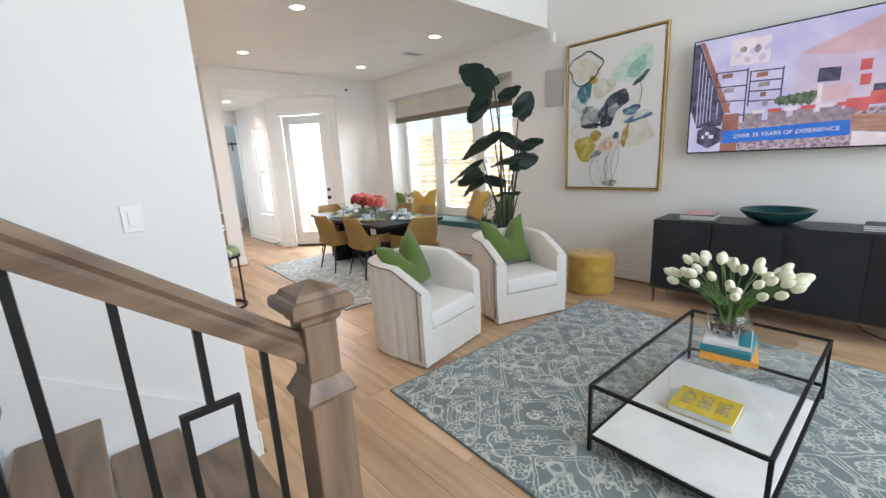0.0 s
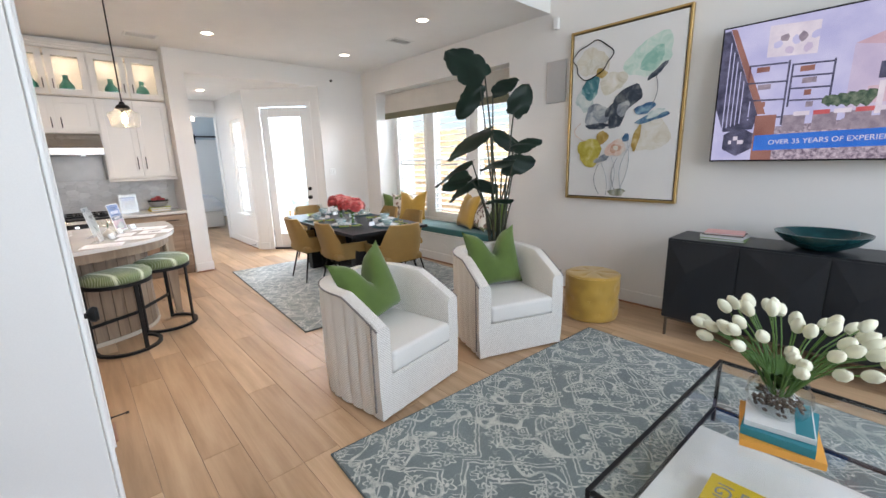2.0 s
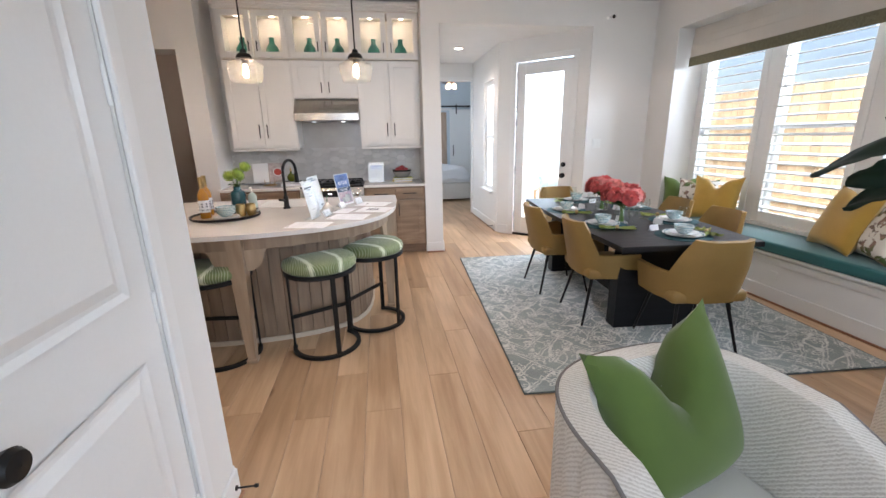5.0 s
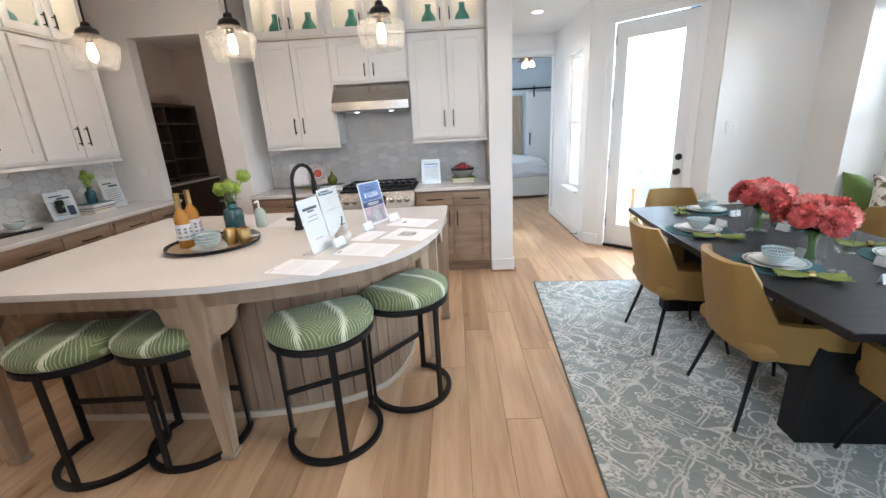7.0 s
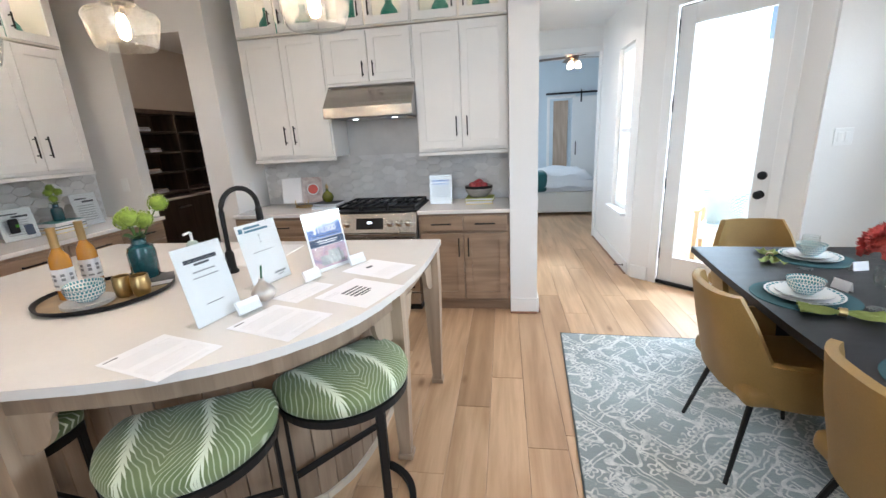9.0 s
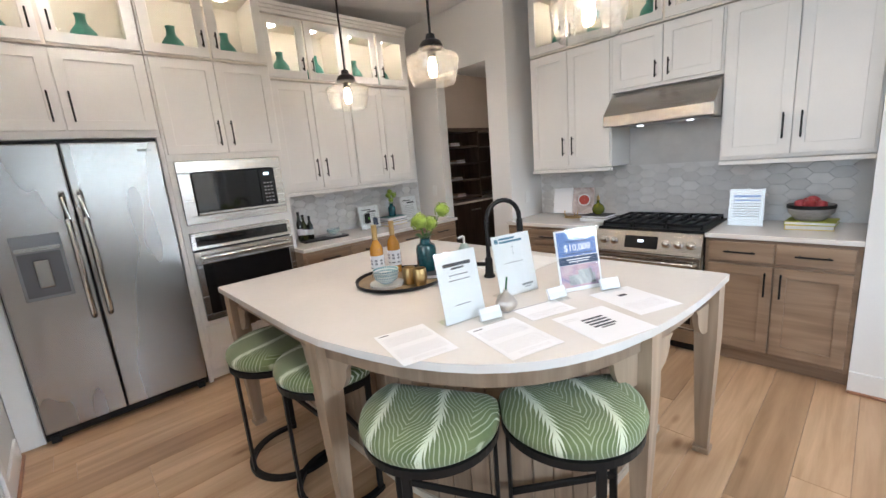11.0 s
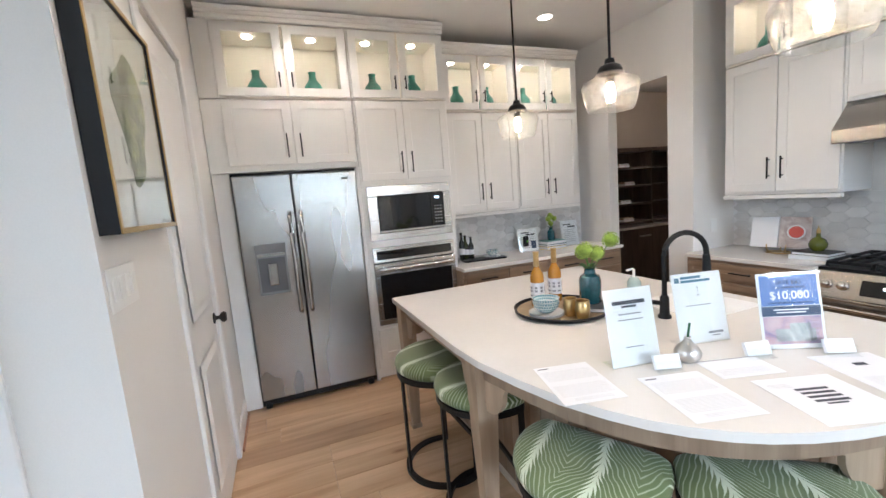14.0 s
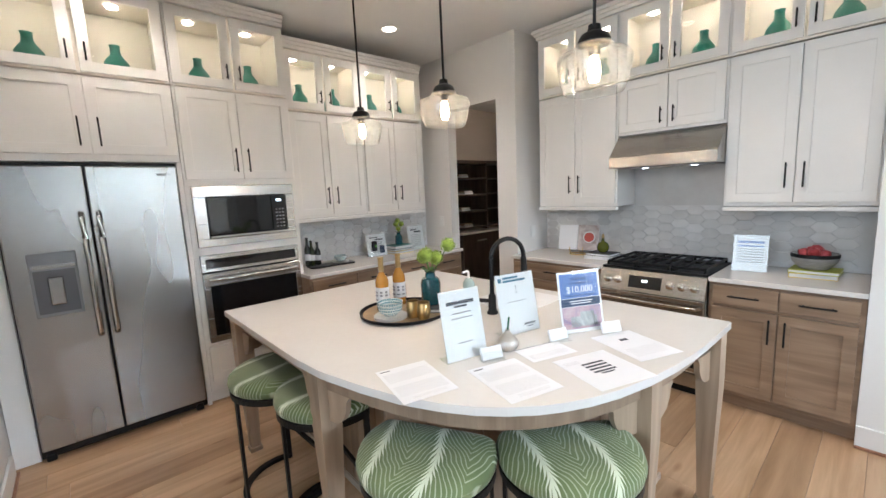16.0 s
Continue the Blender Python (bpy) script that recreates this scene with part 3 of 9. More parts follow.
tagged(pb, kind="stuff")
part("backing", B(-1.95, 2.1, 0.0, 0.11, 0, 2.8), surface("mortar", (0.62, 0.60, 0.58), 0.9), nb)


# ---------------------------------------------------------------- kitchen cabinets
def pull(parent, x, z, length, upright, y):
    t = bmesh.new()
    if upright:
        box(t, x - 0.005, x + 0.005, y - 0.034, y - 0.024, z - length / 2, z + length / 2, 0.002, 1)
        for s in (-1, 1):
            box(t, x - 0.004, x + 0.004, y - 0.026, y, z + s * (length / 2 - 0.02) - 0.004, z + s * (length / 2 - 0.02) + 0.004)
    else:
        box(t, x - length / 2, x + length / 2, y - 0.034, y - 0.024, z - 0.005, z + 0.005, 0.002, 1)
        for s in (-1, 1):
            box(t, x + s * (length / 2 - 0.02) - 0.004, x + s * (length / 2 - 0.02) + 0.004, y - 0.026, y, z - 0.004, z + 0.004)
    part("handle", t, BLACK, parent, "slim matt black bar handle")


def shaker(parent, x0, x1, z0, z1, material, glazed=False, name="door", y=0.0, rail=0.062):
    """A frame and panel front, its back at y, 20 mm thick towards -y."""
    t = bmesh.new()
    g, e = 0.002, 0.0015
    x0, x1, z0, z1 = x0 + g, x1 - g, z0 + g, z1 - g

    def loop(d, yy):
        return [t.verts.new(c) for c in ((x0 + d, yy, z0 + d), (x1 - d, yy, z0 + d), (x1 - d, yy, z1 - d), (x0 + d, yy, z1 - d))]
    loops = [loop(0, y), loop(0, y - 0.02 + e), loop(e, y - 0.02), loop(rail - e, y - 0.02), loop(rail, y - 0.02 + e), loop(rail, y if glazed else y - 0.011)]
    for p, q in zip(loops, loops[1:]):
        for i in range(4):
            t.faces.new((p[i], p[(i + 1) % 4], q[(i + 1) % 4], q[i]))
    if glazed:
        for i in range(4):
            t.faces.new((loops[-1][i], loops[-1][(i + 1) % 4], loops[0][(i + 1) % 4], loops[0][i]))
    else:
        t.faces.new(loops[-1])
        t.faces.new(loops[0])
    d = part(name, t, material, parent)
    if glazed:
        part("pane", B(x0 + rail, x1 - rail, y - 0.012, y - 0.008, z0 + rail, z1 - rail), GLASS, d, "clear glass pane").visible_shadow = False
    return d


CABIN = surface("cabinet_inside", (0.80, 0.75, 0.67), 0.5, var=0.02)
JUG = surface("green_ceramic", (0.02, 0.23, 0.17), 0.32, var=0.15, scale=9, grain=0.08)


def jug_at(m):
    single("green_jug", lathe([(0.001, 0), (0.062, 0), (0.068, 0.012), (0.064, 0.06), (0.056, 0.105), (0.036, 0.135), (0.025, 0.15), (0.022, 0.185), (0.026, 0.20), (0.020, 0.20), (0.018, 0.15), (0.001, 0.14)], 20), JUG,
           "matt green ceramic bottle vase in a glass cabinet", "vase", m @ Matrix.Diagonal((1.25, 1.25, 1.2, 1)), "green bottle vases", smooth=True)


def glass_cabinet(m, width, depth, z0, z1, doors, label, crown=True, jugs=True):
    """An upper display box with glazed doors, a puck lamp above and bottle vases inside."""
    e = thing("glass_cabinet", label, "cabinet", m, "glazed upper cabinets")
    t = bmesh.new()
    box(t, 0, 0.018, 0, depth, z0, z1)
    box(t, width - 0.018, width, 0, depth, z0, z1)
    box(t, 0.018, width - 0.018, 0, depth, z0, z0 + 0.02)
    box(t, 0.018, width - 0.018, 0, depth, z1 - 0.02, z1)
    box(t, 0.018, width - 0.018, depth - 0.012, depth, z0 + 0.02, z1 - 0.02)
    part("body", t, CABIN, e, "warm lit interior")
    for fx in (0, width - 0.03):
        part("stile", B(fx, fx + 0.03, -0.002, 0.0, z0, z1), CAB, e)
    n = len(doors)
    for i, side in enumerate(doors):
        x0, x1 = width * i / n, width * (i + 1) / n
        d = shaker(e, x0 + 0.008, x1 - 0.008, z0 + 0.012, z1 - 0.012, CAB, True, y=-0.003)
        hx = x1 - 0.045 if side == "r" else x0 + 0.045
        pull(d, hx, z0 + 0.13, 0.11, True, -0.023)
        px = (x0 + x1) / 2
        part("puck_light", lathe([(0.001, -0.008), (0.032, -0.008), (0.036, 0)], 16, pose(px, depth * 0.5, z1 - 0.021)), PUCKGLOW, e, "small round puck light")
        if jugs:
            jug_at(m @ pose(px + (0.03 if side == "r" else -0.02), depth * 0.45, z0 + 0.021))
    return e


def wall_cabinet(m, width, depth, z0, z1, doors, label, handle_z=0.12, hl=0.16):
    e = thing("wall_cabinet", label, "cabinet", m, "white upper cabinets")
    part("body", B(0, width, 0, depth, z0, z1, 0.002, 1), CAB, e)
    n = len(doors)
    for i, side in enumerate(doors):
        x0, x1 = width * i / n, width * (i + 1) / n
        d = shaker(e, x0 + (0.012 if i == 0 else 0.001), x1 - (0.012 if i == n - 1 else 0.001), z0 + 0.022, z1 - 0.012, CAB, y=-0.002)
        pull(d, x1 - 0.045 if side == "r" else x0 + 0.045, z0 + handle_z + hl / 2, hl, True, -0.022)
    return e


def crown(name, m, width, depth, z, ends=True):
    t = bmesh.new()
    for k, (o, zz0, zz1) in enumerate(((0.012, 0, 0.03), (0.026, 0.03, 0.055), (0.042, 0.055, 0.085))):
        box(t, -o if ends else 0, width + (o if ends else 0), -o - 0.02, depth, z + zz0, z + zz1, 0.003, 1, m)
    return structure(name, t, CAB, "white painted crown moulding on the cabinets", "trim")


YU, YWALL = 7.773, 8.128
# over the range wall: left pair, hood pair, right pair
MR = Matrix.Translation((0, YU, 0))
wall_cabinet(MR @ pose(-0.02, 0, 0), 0.775, YWALL - YU, 1.385, 2.395, "rl", "white shaker upper cabinet beside the range hood")
wall_cabinet(MR @ pose(0.757, 0, 0), 0.768, YWALL - YU, 1.965, 2.395, "rl", "short white shaker cabinet above the range hood", 0.06, 0.12)
wall_cabinet(MR @ pose(1.527, 0, 0), 0.77, YWALL - YU, 1.385, 2.395, "rl", "white shaker upper cabinet beside the hall")
for x0, wdt in ((-0.02, 0.775), (0.757, 0.768), (1.527, 0.77)):
    glass_cabinet(MR @ pose(x0, 0, 0), wdt, YWALL - YU, 2.405, 2.935, "rl", "white upper cabinet with lit glass doors")
crown("crown_1", MR @ pose(-0.02, 0, 0), 2.318, YWALL - YU, 2.935)
structure("cabinet_filler", B(-0.02, 2.299, YU + 0.03, YWALL, 3.022, 3.058), CAB, "white filler above the cabinets", "trim")
structure("light_rail", B(-0.02, 0.757, YU - 0.022, YU + 0.02, 1.352, 1.379, 0.002, 1), CAB, "white rail under the cabinets", "trim")
structure("light_rail", B(1.527, 2.297, YU - 0.022, YU + 0.02, 1.352, 1.379, 0.002, 1), CAB, "white rail under the cabinets", "trim")

# wall beside the refrigerator, local x runs along the wall away from the refrigerator
XU = -1.238
ML = Matrix(((0, -1, 0, XU), (1, 0, 0, 5.775), (0, 0, 1, 0), (0, 0, 0, 1)))
DU = XU - XF - 0.002
for k in (0, 1):
    wall_cabinet(ML @ pose(0.752 * k, 0, 0), 0.75, DU, 1.385, 2.325, "rl", "white shaker upper cabinet over the side counter")
    glass_cabinet(ML @ pose(0.752 * k, 0, 0), 0.75, DU, 2.335, 2.84, "rl", "white upper cabinet with lit glass doors")
crown("crown_2", ML, 1.505, DU, 2.84, False)
structure("light_rail", box(bmesh.new(), 0, 1.502, -0.02, 0.02, 1.352, 1.379, 0.002, 1, ML), CAB, "white rail under the cabinets", "trim")

# tall cabinets around the refrigerator and ovens
XTALL = -1.145
MT = Matrix(((0, -1, 0, XTALL), (1, 0, 0, 3.90), (0, 0, 1, 0), (0, 0, 0, 1)))
DT = XTALL - XF - 0.002
tall = thing("oven_cabinet", "tall white cabinet holding the microwave and oven", "cabinet", MT)
OX0, OX1 = 1.04, 1.87
t = bmesh.new()
box(t, OX0, OX1, 0, DT, 0.10, 0.495, 0.002, 1)
box(t, OX0, OX1, 0, DT, 1.70, 2.405, 0.002, 1)
box(t, OX0, OX0 + 0.038, 0, DT, 0.495, 1.70)
box(t, OX1 - 0.037, OX1, 0, DT, 0.495, 1.70)
box(t, OX0 + 0.038, OX1 - 0.037, 0.25, DT, 0.495, 1.70)
box(t, OX0 + 0.038, OX1 - 0.037, 0, 0.25, 1.178, 1.238)
part("body", t, CAB, tall)
part("toe_kick", B(OX0, OX1, 0.05, DT, 0, 0.10), CAB, tall)
d = shaker(tall, OX0 + 0.02, OX1 - 0.02, 0.185, 0.465, CAB, False, "drawer", -0.002)
pull(d, (OX0 + OX1) / 2, 0.40, 0.2, False, -0.022)
for i, s in enumerate("rl"):
    d = shaker(tall, OX0 + 0.015 + 0.40 * i, OX0 + 0.415 + 0.40 * i, 1.745, 2.395, CAB, y=-0.002)
    pull(d, OX0 + 0.415 + (-0.045 if s == "r" else 0.045), 1.89, 0.18, True, -0.022)
glass_cabinet(MT @ pose(OX0, 0, 0), OX1 - OX0, DT, 2.41, 2.955, "rl", "white upper cabinet with lit glass doors")
fc = thing("refrigerator_cabinet", "white cabinet above the refrigerator", "cabinet", MT)
t = bmesh.new()
box(t, -0.05, 1.035, 0, DT, 1.87, 2.405, 0.002, 1)
part("body", t, CAB, fc)
part("side_panel", B(-0.05, 0.07, 0.02, DT, 0, 1.869, 0.002, 1), CAB, fc)
part("side_panel", B(1.008, 1.038, 0, DT, 0, 1.869, 0.002, 1), CAB, fc)
for i, s in enumerate("rl"):
    d = shaker(fc, 0.085 + 0.475 * i, 0.555 + 0.475 * i, 1.915, 2.395, CAB, y=-0.002)
    pull(d, 0.5575 + (-0.05 if s == "r" else 0.05), 2.055, 0.18, True, -0.022)
glass_cabinet(MT @ pose(0.075, 0, 0), 0.96, DT, 2.41, 2.955, "rl", "white upper cabinet with lit glass doors")
part("side_filler", B(-0.05, 0.073, 0, DT, 2.41, 2.955), CAB, fc, "white filler strip by the wall")
crown("crown_3", MT, 1.87, DT, 2.955, False)

# refrigerator
fr = thing("refrigerator", "stainless steel side-by-side refrigerator with an ice dispenser", "refrigerator", MT @ pose(0.075, 0, 0))
part("case", B(0, 0.928, -0.012, DT - 0.01, 0.02, 1.862, 0.004, 1), BLACK, fr, "dark case behind the doors")
part("freezer_door", B(0.010, 0.417, -0.075, -0.014, 0.09, 1.838, 0.01, 3), STEEL, fr, "brushed steel freezer door")
part("fridge_door", B(0.424, 0.918, -0.075, -0.014, 0.09, 1.838, 0.01, 3), STEEL, fr, "brushed steel refrigerator door")
for x in (0.378, 0.462):
    pts = [(x, -0.075, 0.76), (x, -0.118, 0.79), (x, -0.13, 0.93), (x, -0.134, 1.16), (x, -0.13, 1.39), (x, -0.118, 1.52), (x, -0.075, 1.55)]
    part("handle", tube(pts, 0.016, 10), CHROME, fr, "curved steel door handle", True)
dp = part("ice_dispenser", B(0.10, 0.32, -0.082, -0.072, 0.93, 1.32, 0.004, 1), surface("dispenser_plastic", (0.20, 0.20, 0.205), 0.35, 0.4), fr, "grey ice dispenser")
part("recess", B(0.115, 0.305, -0.0835, -0.0815, 0.95, 1.215), surface("dispenser_recess", (0.10, 0.10, 0.105), 0.4, 0.3), dp)
part("paddle", B(0.175, 0.245, -0.097, -0.0837, 1.00, 1.17, 0.008, 2), STEEL, dp)
part("panel", B(0.11, 0.31, -0.0845, -0.0825, 1.225, 1.25), STEEL, dp)
part("badge", B(0.80, 0.88, -0.077, -0.0752, 1.775, 1.79), surface("badge_print", (0.25, 0.25, 0.25), 0.4), fr, "small grey maker's plate")
part("grille", B(0.06, 0.85, -0.02, 0.02, 0.03, 0.075, 0.004, 1), BLACK, fr, "black toe grille")
for x in (0.02, 0.85):
    part("foot", B(x, x + 0.05, -0.03, 0.03, 0.0, 0.05, 0.008, 2), BLACK, fr)

# microwave and wall oven
mw = thing("microwave", "built-in stainless microwave with a black glass door", "microwave", MT @ pose(1.0785, 0, 1.2385) @ Matrix.Diagonal((1, 1, 1.095, 1)))
t = bmesh.new()
for a in ((0, 0.755, 0, 0.055), (0, 0.755, 0.345, 0.42), (0, 0.085, 0.055, 0.345), (0.685, 0.755, 0.055, 0.345)):
    box(t, a[0], a[1], -0.018, 0.0, a[2], a[3], 0.003, 1)
part("trim_kit", t, STEELH, mw, "wide stainless surround")
part("case", B(0.085, 0.685, 0.0, 0.24, 0.055, 0.345), BLACK, mw)
part("door", B(0.09, 0.56, -0.028, -0.002, 0.075, 0.34, 0.003, 1), OVENGLASS, mw, "black glass door")
part("control_panel", B(0.562, 0.68, -0.028, -0.002, 0.075, 0.34, 0.003, 1), OVENGLASS, mw)
part("door_bar", B(0.09, 0.68, -0.034, -0.004, 0.058, 0.074, 0.003, 1), STEELH, mw)
t = bmesh.new()
for r in range(6):
    for c in range(3):
        box(t, 0.59 + c * 0.026, 0.606 + c * 0.026, -0.0292, -0.0282, 0.10 + r * 0.026, 0.110 + r * 0.026)
part("buttons", t, surface("button_print", (0.28, 0.28, 0.28), 0.5), mw)
part("clock", B(0.60, 0.64, -0.0292, -0.0282, 0.295, 0.312), glow("clock_glow", (0.7, 0.9, 1.0), 1.5), mw)
ov = thing("wall_oven", "stainless steel wall oven with a black glass door", "oven", MT @ pose(1.0785, 0, 0.4965))
part("case", B(0.01, 0.745, 0.0, 0.24, 0.0, 0.68), BLACK, ov)
t = bmesh.new()
box(t, 0, 0.755, -0.02, 0, 0.55, 0.68, 0.003, 1)
part("control_panel", t, STEELH, ov)
part("display", B(0.03, 0.725, -0.022, -0.018, 0.575, 0.65, 0.002, 1), OVENGLASS, ov)
t = bmesh.new()
for a in ((0, 0.755, 0, 0.05), (0, 0.755, 0.44, 0.54), (0, 0.045, 0.05, 0.44), (0.71, 0.755, 0.05, 0.44)):
    box(t, a[0], a[1], -0.03, 0.0, a[2], a[3], 0.003, 1)
dr = part("door", t, STEELH, ov)
part("glass", B(0.045, 0.71, -0.028, -0.004, 0.05, 0.44), OVENGLASS, dr, "black oven glass")
part("handle", tube([(0.04, -0.03, 0.495), (0.05, -0.075, 0.495), (0.2, -0.082, 0.495), (0.55, -0.082, 0.495), (0.705, -0.075, 0.495), (0.715, -0.03, 0.495)], 0.013, 10), CHROME, dr, "round steel bar handle", True)


# base cabinets
def base_cabinet(m, width, depth, label, layout):
    """Drawers on top and doors below; layout 'd2' two drawers and two doors, 'd1' one, 's' a stack of three drawers."""
    e = thing("base_cabinet", label, "cabinet", m, "stained wood base cabinets")
    part("body", B(0, width, 0, depth, 0.10, 0.883, 0.002, 1), CABWOOD, e)
    part("toe_kick", B(0, width, 0.06, depth, 0, 0.10), CABWOOD, e, "recessed toe kick")
    if layout == "s":
        for z0, z1 in ((0.73, 0.86), (0.44, 0.71), (0.13, 0.42)):
            d = shaker(e, 0.02, width - 0.02, z0, z1, CABWOOD, False, "drawer", -0.002, 0.05)
            pull(d, width / 2, (z0 + z1) / 2, 0.16, False, -0.022)
        return e
    n = int(layout[1])
    for i in range(n):
        x0, x1 = 0.02 + (width - 0.04) * i / n, 0.02 + (width - 0.04) * (i + 1) / n
        dd = part("drawer", B(x0 + 0.004, x1 - 0.004, -0.022, -0.002, 0.735, 0.862, 0.003, 1), CABWOOD, e)
        pull(dd, (x0 + x1) / 2, 0.80, 0.17, False, -0.022)
        d = shaker(e, x0 + 0.002, x1 - 0.002, 0.13, 0.715, CABWOOD, y=-0.002)
        pull(d, x1 - 0.04 if i == 0 and n > 1 else x0 + 0.04, 0.60, 0.16, True, -0.022)
    return e


YBASE = 7.52
MB = Matrix.Translation((0, YBASE, 0))
DB = YWALL - YBASE
base_cabinet(MB @ pose(1.53, 0, 0), 0.768, DB, "stained oak base cabinet beside the range", "d2")
base_cabinet(MB @ pose(-0.172, 0, 0), 0.925, DB, "stained oak drawer cabinet beside the range", "s")
XBASE = -0.985
MBL = Matrix(((0, -1, 0, XBASE), (1, 0, 0, 5.74), (0, 0, 1, 0), (0, 0, 0, 1)))
for k in range(2):
    base_cabinet(MBL @ pose(0.925 * k, 0, 0), 0.923, XBASE - XF - 0.002, "stained oak base cabinet along the side wall", "d2")
single("countertop", B(1.528, 2.298, YBASE - 0.03, YWALL, 0.884, 0.915, 0.004, 2), QUARTZ, "white quartz worktop beside the range", "worktop")
single("countertop", B(-0.174, 0.755, YBASE - 0.03, YWALL, 0.884, 0.915, 0.004, 2), QUARTZ, "white quartz worktop beside the range", "worktop")
single("countertop", B(XF + 0.002, XBASE + 0.03, 5.74, 7.598, 0.884, 0.915, 0.004, 2), QUARTZ, "white quartz worktop along the side wall", "worktop")

# backsplash: pale grey rhomboid-glazed tiles
m_, nt_, b_ = nodes_of("glazed_tile")
v_ = coords(nt_, (1, 1, 1), True)
n1 = noise_node(nt_, v_, 5.0, 4)
rnd = nt_.nodes.new("ShaderNodeObjectInfo")
colr = ramp_node(nt_, n1.outputs[0], [(0.3, (0.60, 0.595, 0.585)), (0.7, (0.72, 0.715, 0.70))]).outputs[0]
tone_ = ramp_node(nt_, rnd.outputs["Random"], [(0.0, (0.88, 0.88, 0.88)), (1.0, (1, 1, 1))]).outputs[0]
link(nt_, mix_node(nt_, 1.0, colr, tone_, "MULTIPLY"), b_.inputs["Base Color"])
b_.inputs["Roughness"].default_value = 0.16
bump(nt_, b_, noise_node(nt_, v_, 14.0, 2).outputs[0], 0.25, 0.004)
TILE = m_
GROUT = surface("pale_grout", (0.66, 0.66, 0.655), 0.8)
hexm = {}


def tile_mesh():
    """An elongated hexagonal tile lying in the xz plane, facing -y."""
    if "t" not in hexm:
        t = bmesh.new()
        W, Hh, q = 0.148, 0.073, 0.036
        ring = [(0, Hh / 2), (q, 0), (W - q, 0), (W, Hh / 2), (W - q, Hh), (q, Hh)]
        lo = [t.verts.new((x, 0, z)) for x, z in ring]
        cx, cz = W / 2, Hh / 2
        hi = [t.verts.new((cx + (x - cx) * 0.975, -0.005, cz + (z - cz) * 0.95)) for x, z in ring]
        for i in range(6):
            t.faces.new((lo[i], lo[(i + 1) % 6], hi[(i + 1) % 6], hi[i]))
        t.faces.new(hi)
        me = mesh_of("tile", t)
        me.materials.append(TILE)
        hexm["t"] = me
    return hexm["t"]


def backsplash(m, width, spans, label):
    e = structure("backsplash", box(bmesh.new(), 0, width, -0.006, 0, 0.916, spans, 0, 1, m), GROUT, label, "backsplash")
    stepx, stepz = 0.225, 0.0375
    for r in range(int((spans - 0.93) / stepz)):
        x = 0.004 + (0.1125 if r % 2 else 0)
        while x + 0.148 < width:
            ob = new("tile", tile_mesh())
            ob.parent = e
            ob.matrix_world = m @ pose(x, -0.006, 0.918 + r * stepz)
            x += stepx
    return e


backsplash(Matrix.Translation((-0.174, YWALL, 0)), 2.47, 1.37, "pale grey glazed tile splashback above the range")
backsplash(Matrix(((0, -1, 0, XF), (1, 0, 0, 5.745), (0, 0, 1, 0), (0, 0, 0, 1))), 1.85, 1.37, "pale grey glazed tile splashback on the side wall")
structure("range_backing", B(0.757, 1.525, YWALL - 0.005, YWALL + 0.001, 1.37, 1.95), TILE, "pale grey tile behind the hood", "backsplash")

# range hood
hd = thing("range_hood", "stainless steel under-cabinet range hood", "range hood", pose(0.757, 7.60, 1.70))
t = bmesh.new()
prof = [(0.0, 0.0), (0.0, 0.085), (0.17, 0.255), (0.525, 0.255), (0.525, 0.0)]
lo = [t.verts.new((0.002, y, z)) for y, z in prof]
hi = [t.verts.new((0.766, y, z)) for y, z in prof]
t.faces.new(lo)
t.faces.new(hi[::-1])
for i in range(5):
    t.faces.new((lo[i], lo[(i + 1) % 5], hi[(i + 1) % 5], hi[i]))
bmesh.ops.bevel(t, geom=t.edges[:], offset=0.004, segments=2, profile=0.5, affect="EDGES")
part("canopy", t, STEELH, hd)
for x in (0.2, 0.56):
    lamp("hood_lamp", "SPOT", (0.757 + x, 7.83, 1.685), 0.7, (0.72, 0.86, 1.0), 0.015, spot=100)
    part("hood_light", lathe([(0.001, -0.004), (0.022, -0.004), (0.024, 0.0)], 14, pose(x, 0.23, -0.0065)), glow("hood_glow", (0.85, 0.93, 1.0), 4), hd, "small cool hood light")
part("filter", B(0.06, 0.70, 0.07, 0.48, -0.006, 0.0), surface("hood_filter", (0.3, 0.3, 0.3), 0.4, 0.9), hd)

# range
rg = thing("gas_range", "stainless steel slide-in gas range with black grates", "stove", pose(0.758, 7.47, 0))
part("body", B(0, 0.764, 0.03, 0.655, 0.08, 0.90, 0.003, 1), STEEL, rg)
part("toe_base", B(0.02, 0.745, 0.08, 0.60, 0.0, 0.08), BLACK, rg)
cp = bmesh.new()
prof = [(-0.02, 0.745), (0.03, 0.90), (0.10, 0.90), (0.10, 0.745)]
lo = [cp.verts.new((0, y, z)) for y, z in prof]
hi = [cp.verts.new((0.764, y, z)) for y, z in prof]
cp.faces.new(lo)
cp.faces.new(hi[::-1])
for i in range(4):
    cp.faces.new((lo[i], lo[(i + 1) % 4], hi[(i + 1) % 4], hi[i]))
pn = part("control_panel", cp, STEELH, rg)
TP = Matrix.Translation((0, -0.02, 0.745)) @ Matrix.Rotation(radians(-18), 4, "X")
for x in (0.07, 0.15, 0.535, 0.615, 0.695):
    kb = part("knob", lathe([(0.001, 0), (0.030, 0), (0.030, 0.008), (0.022, 0.012), (0.021, 0.034), (0.016, 0.038), (0.001, 0.038)], 18, TP @ pose(x, 0, 0.078, 90, 0, 0)), CHROME, pn, "round steel burner knob", True)
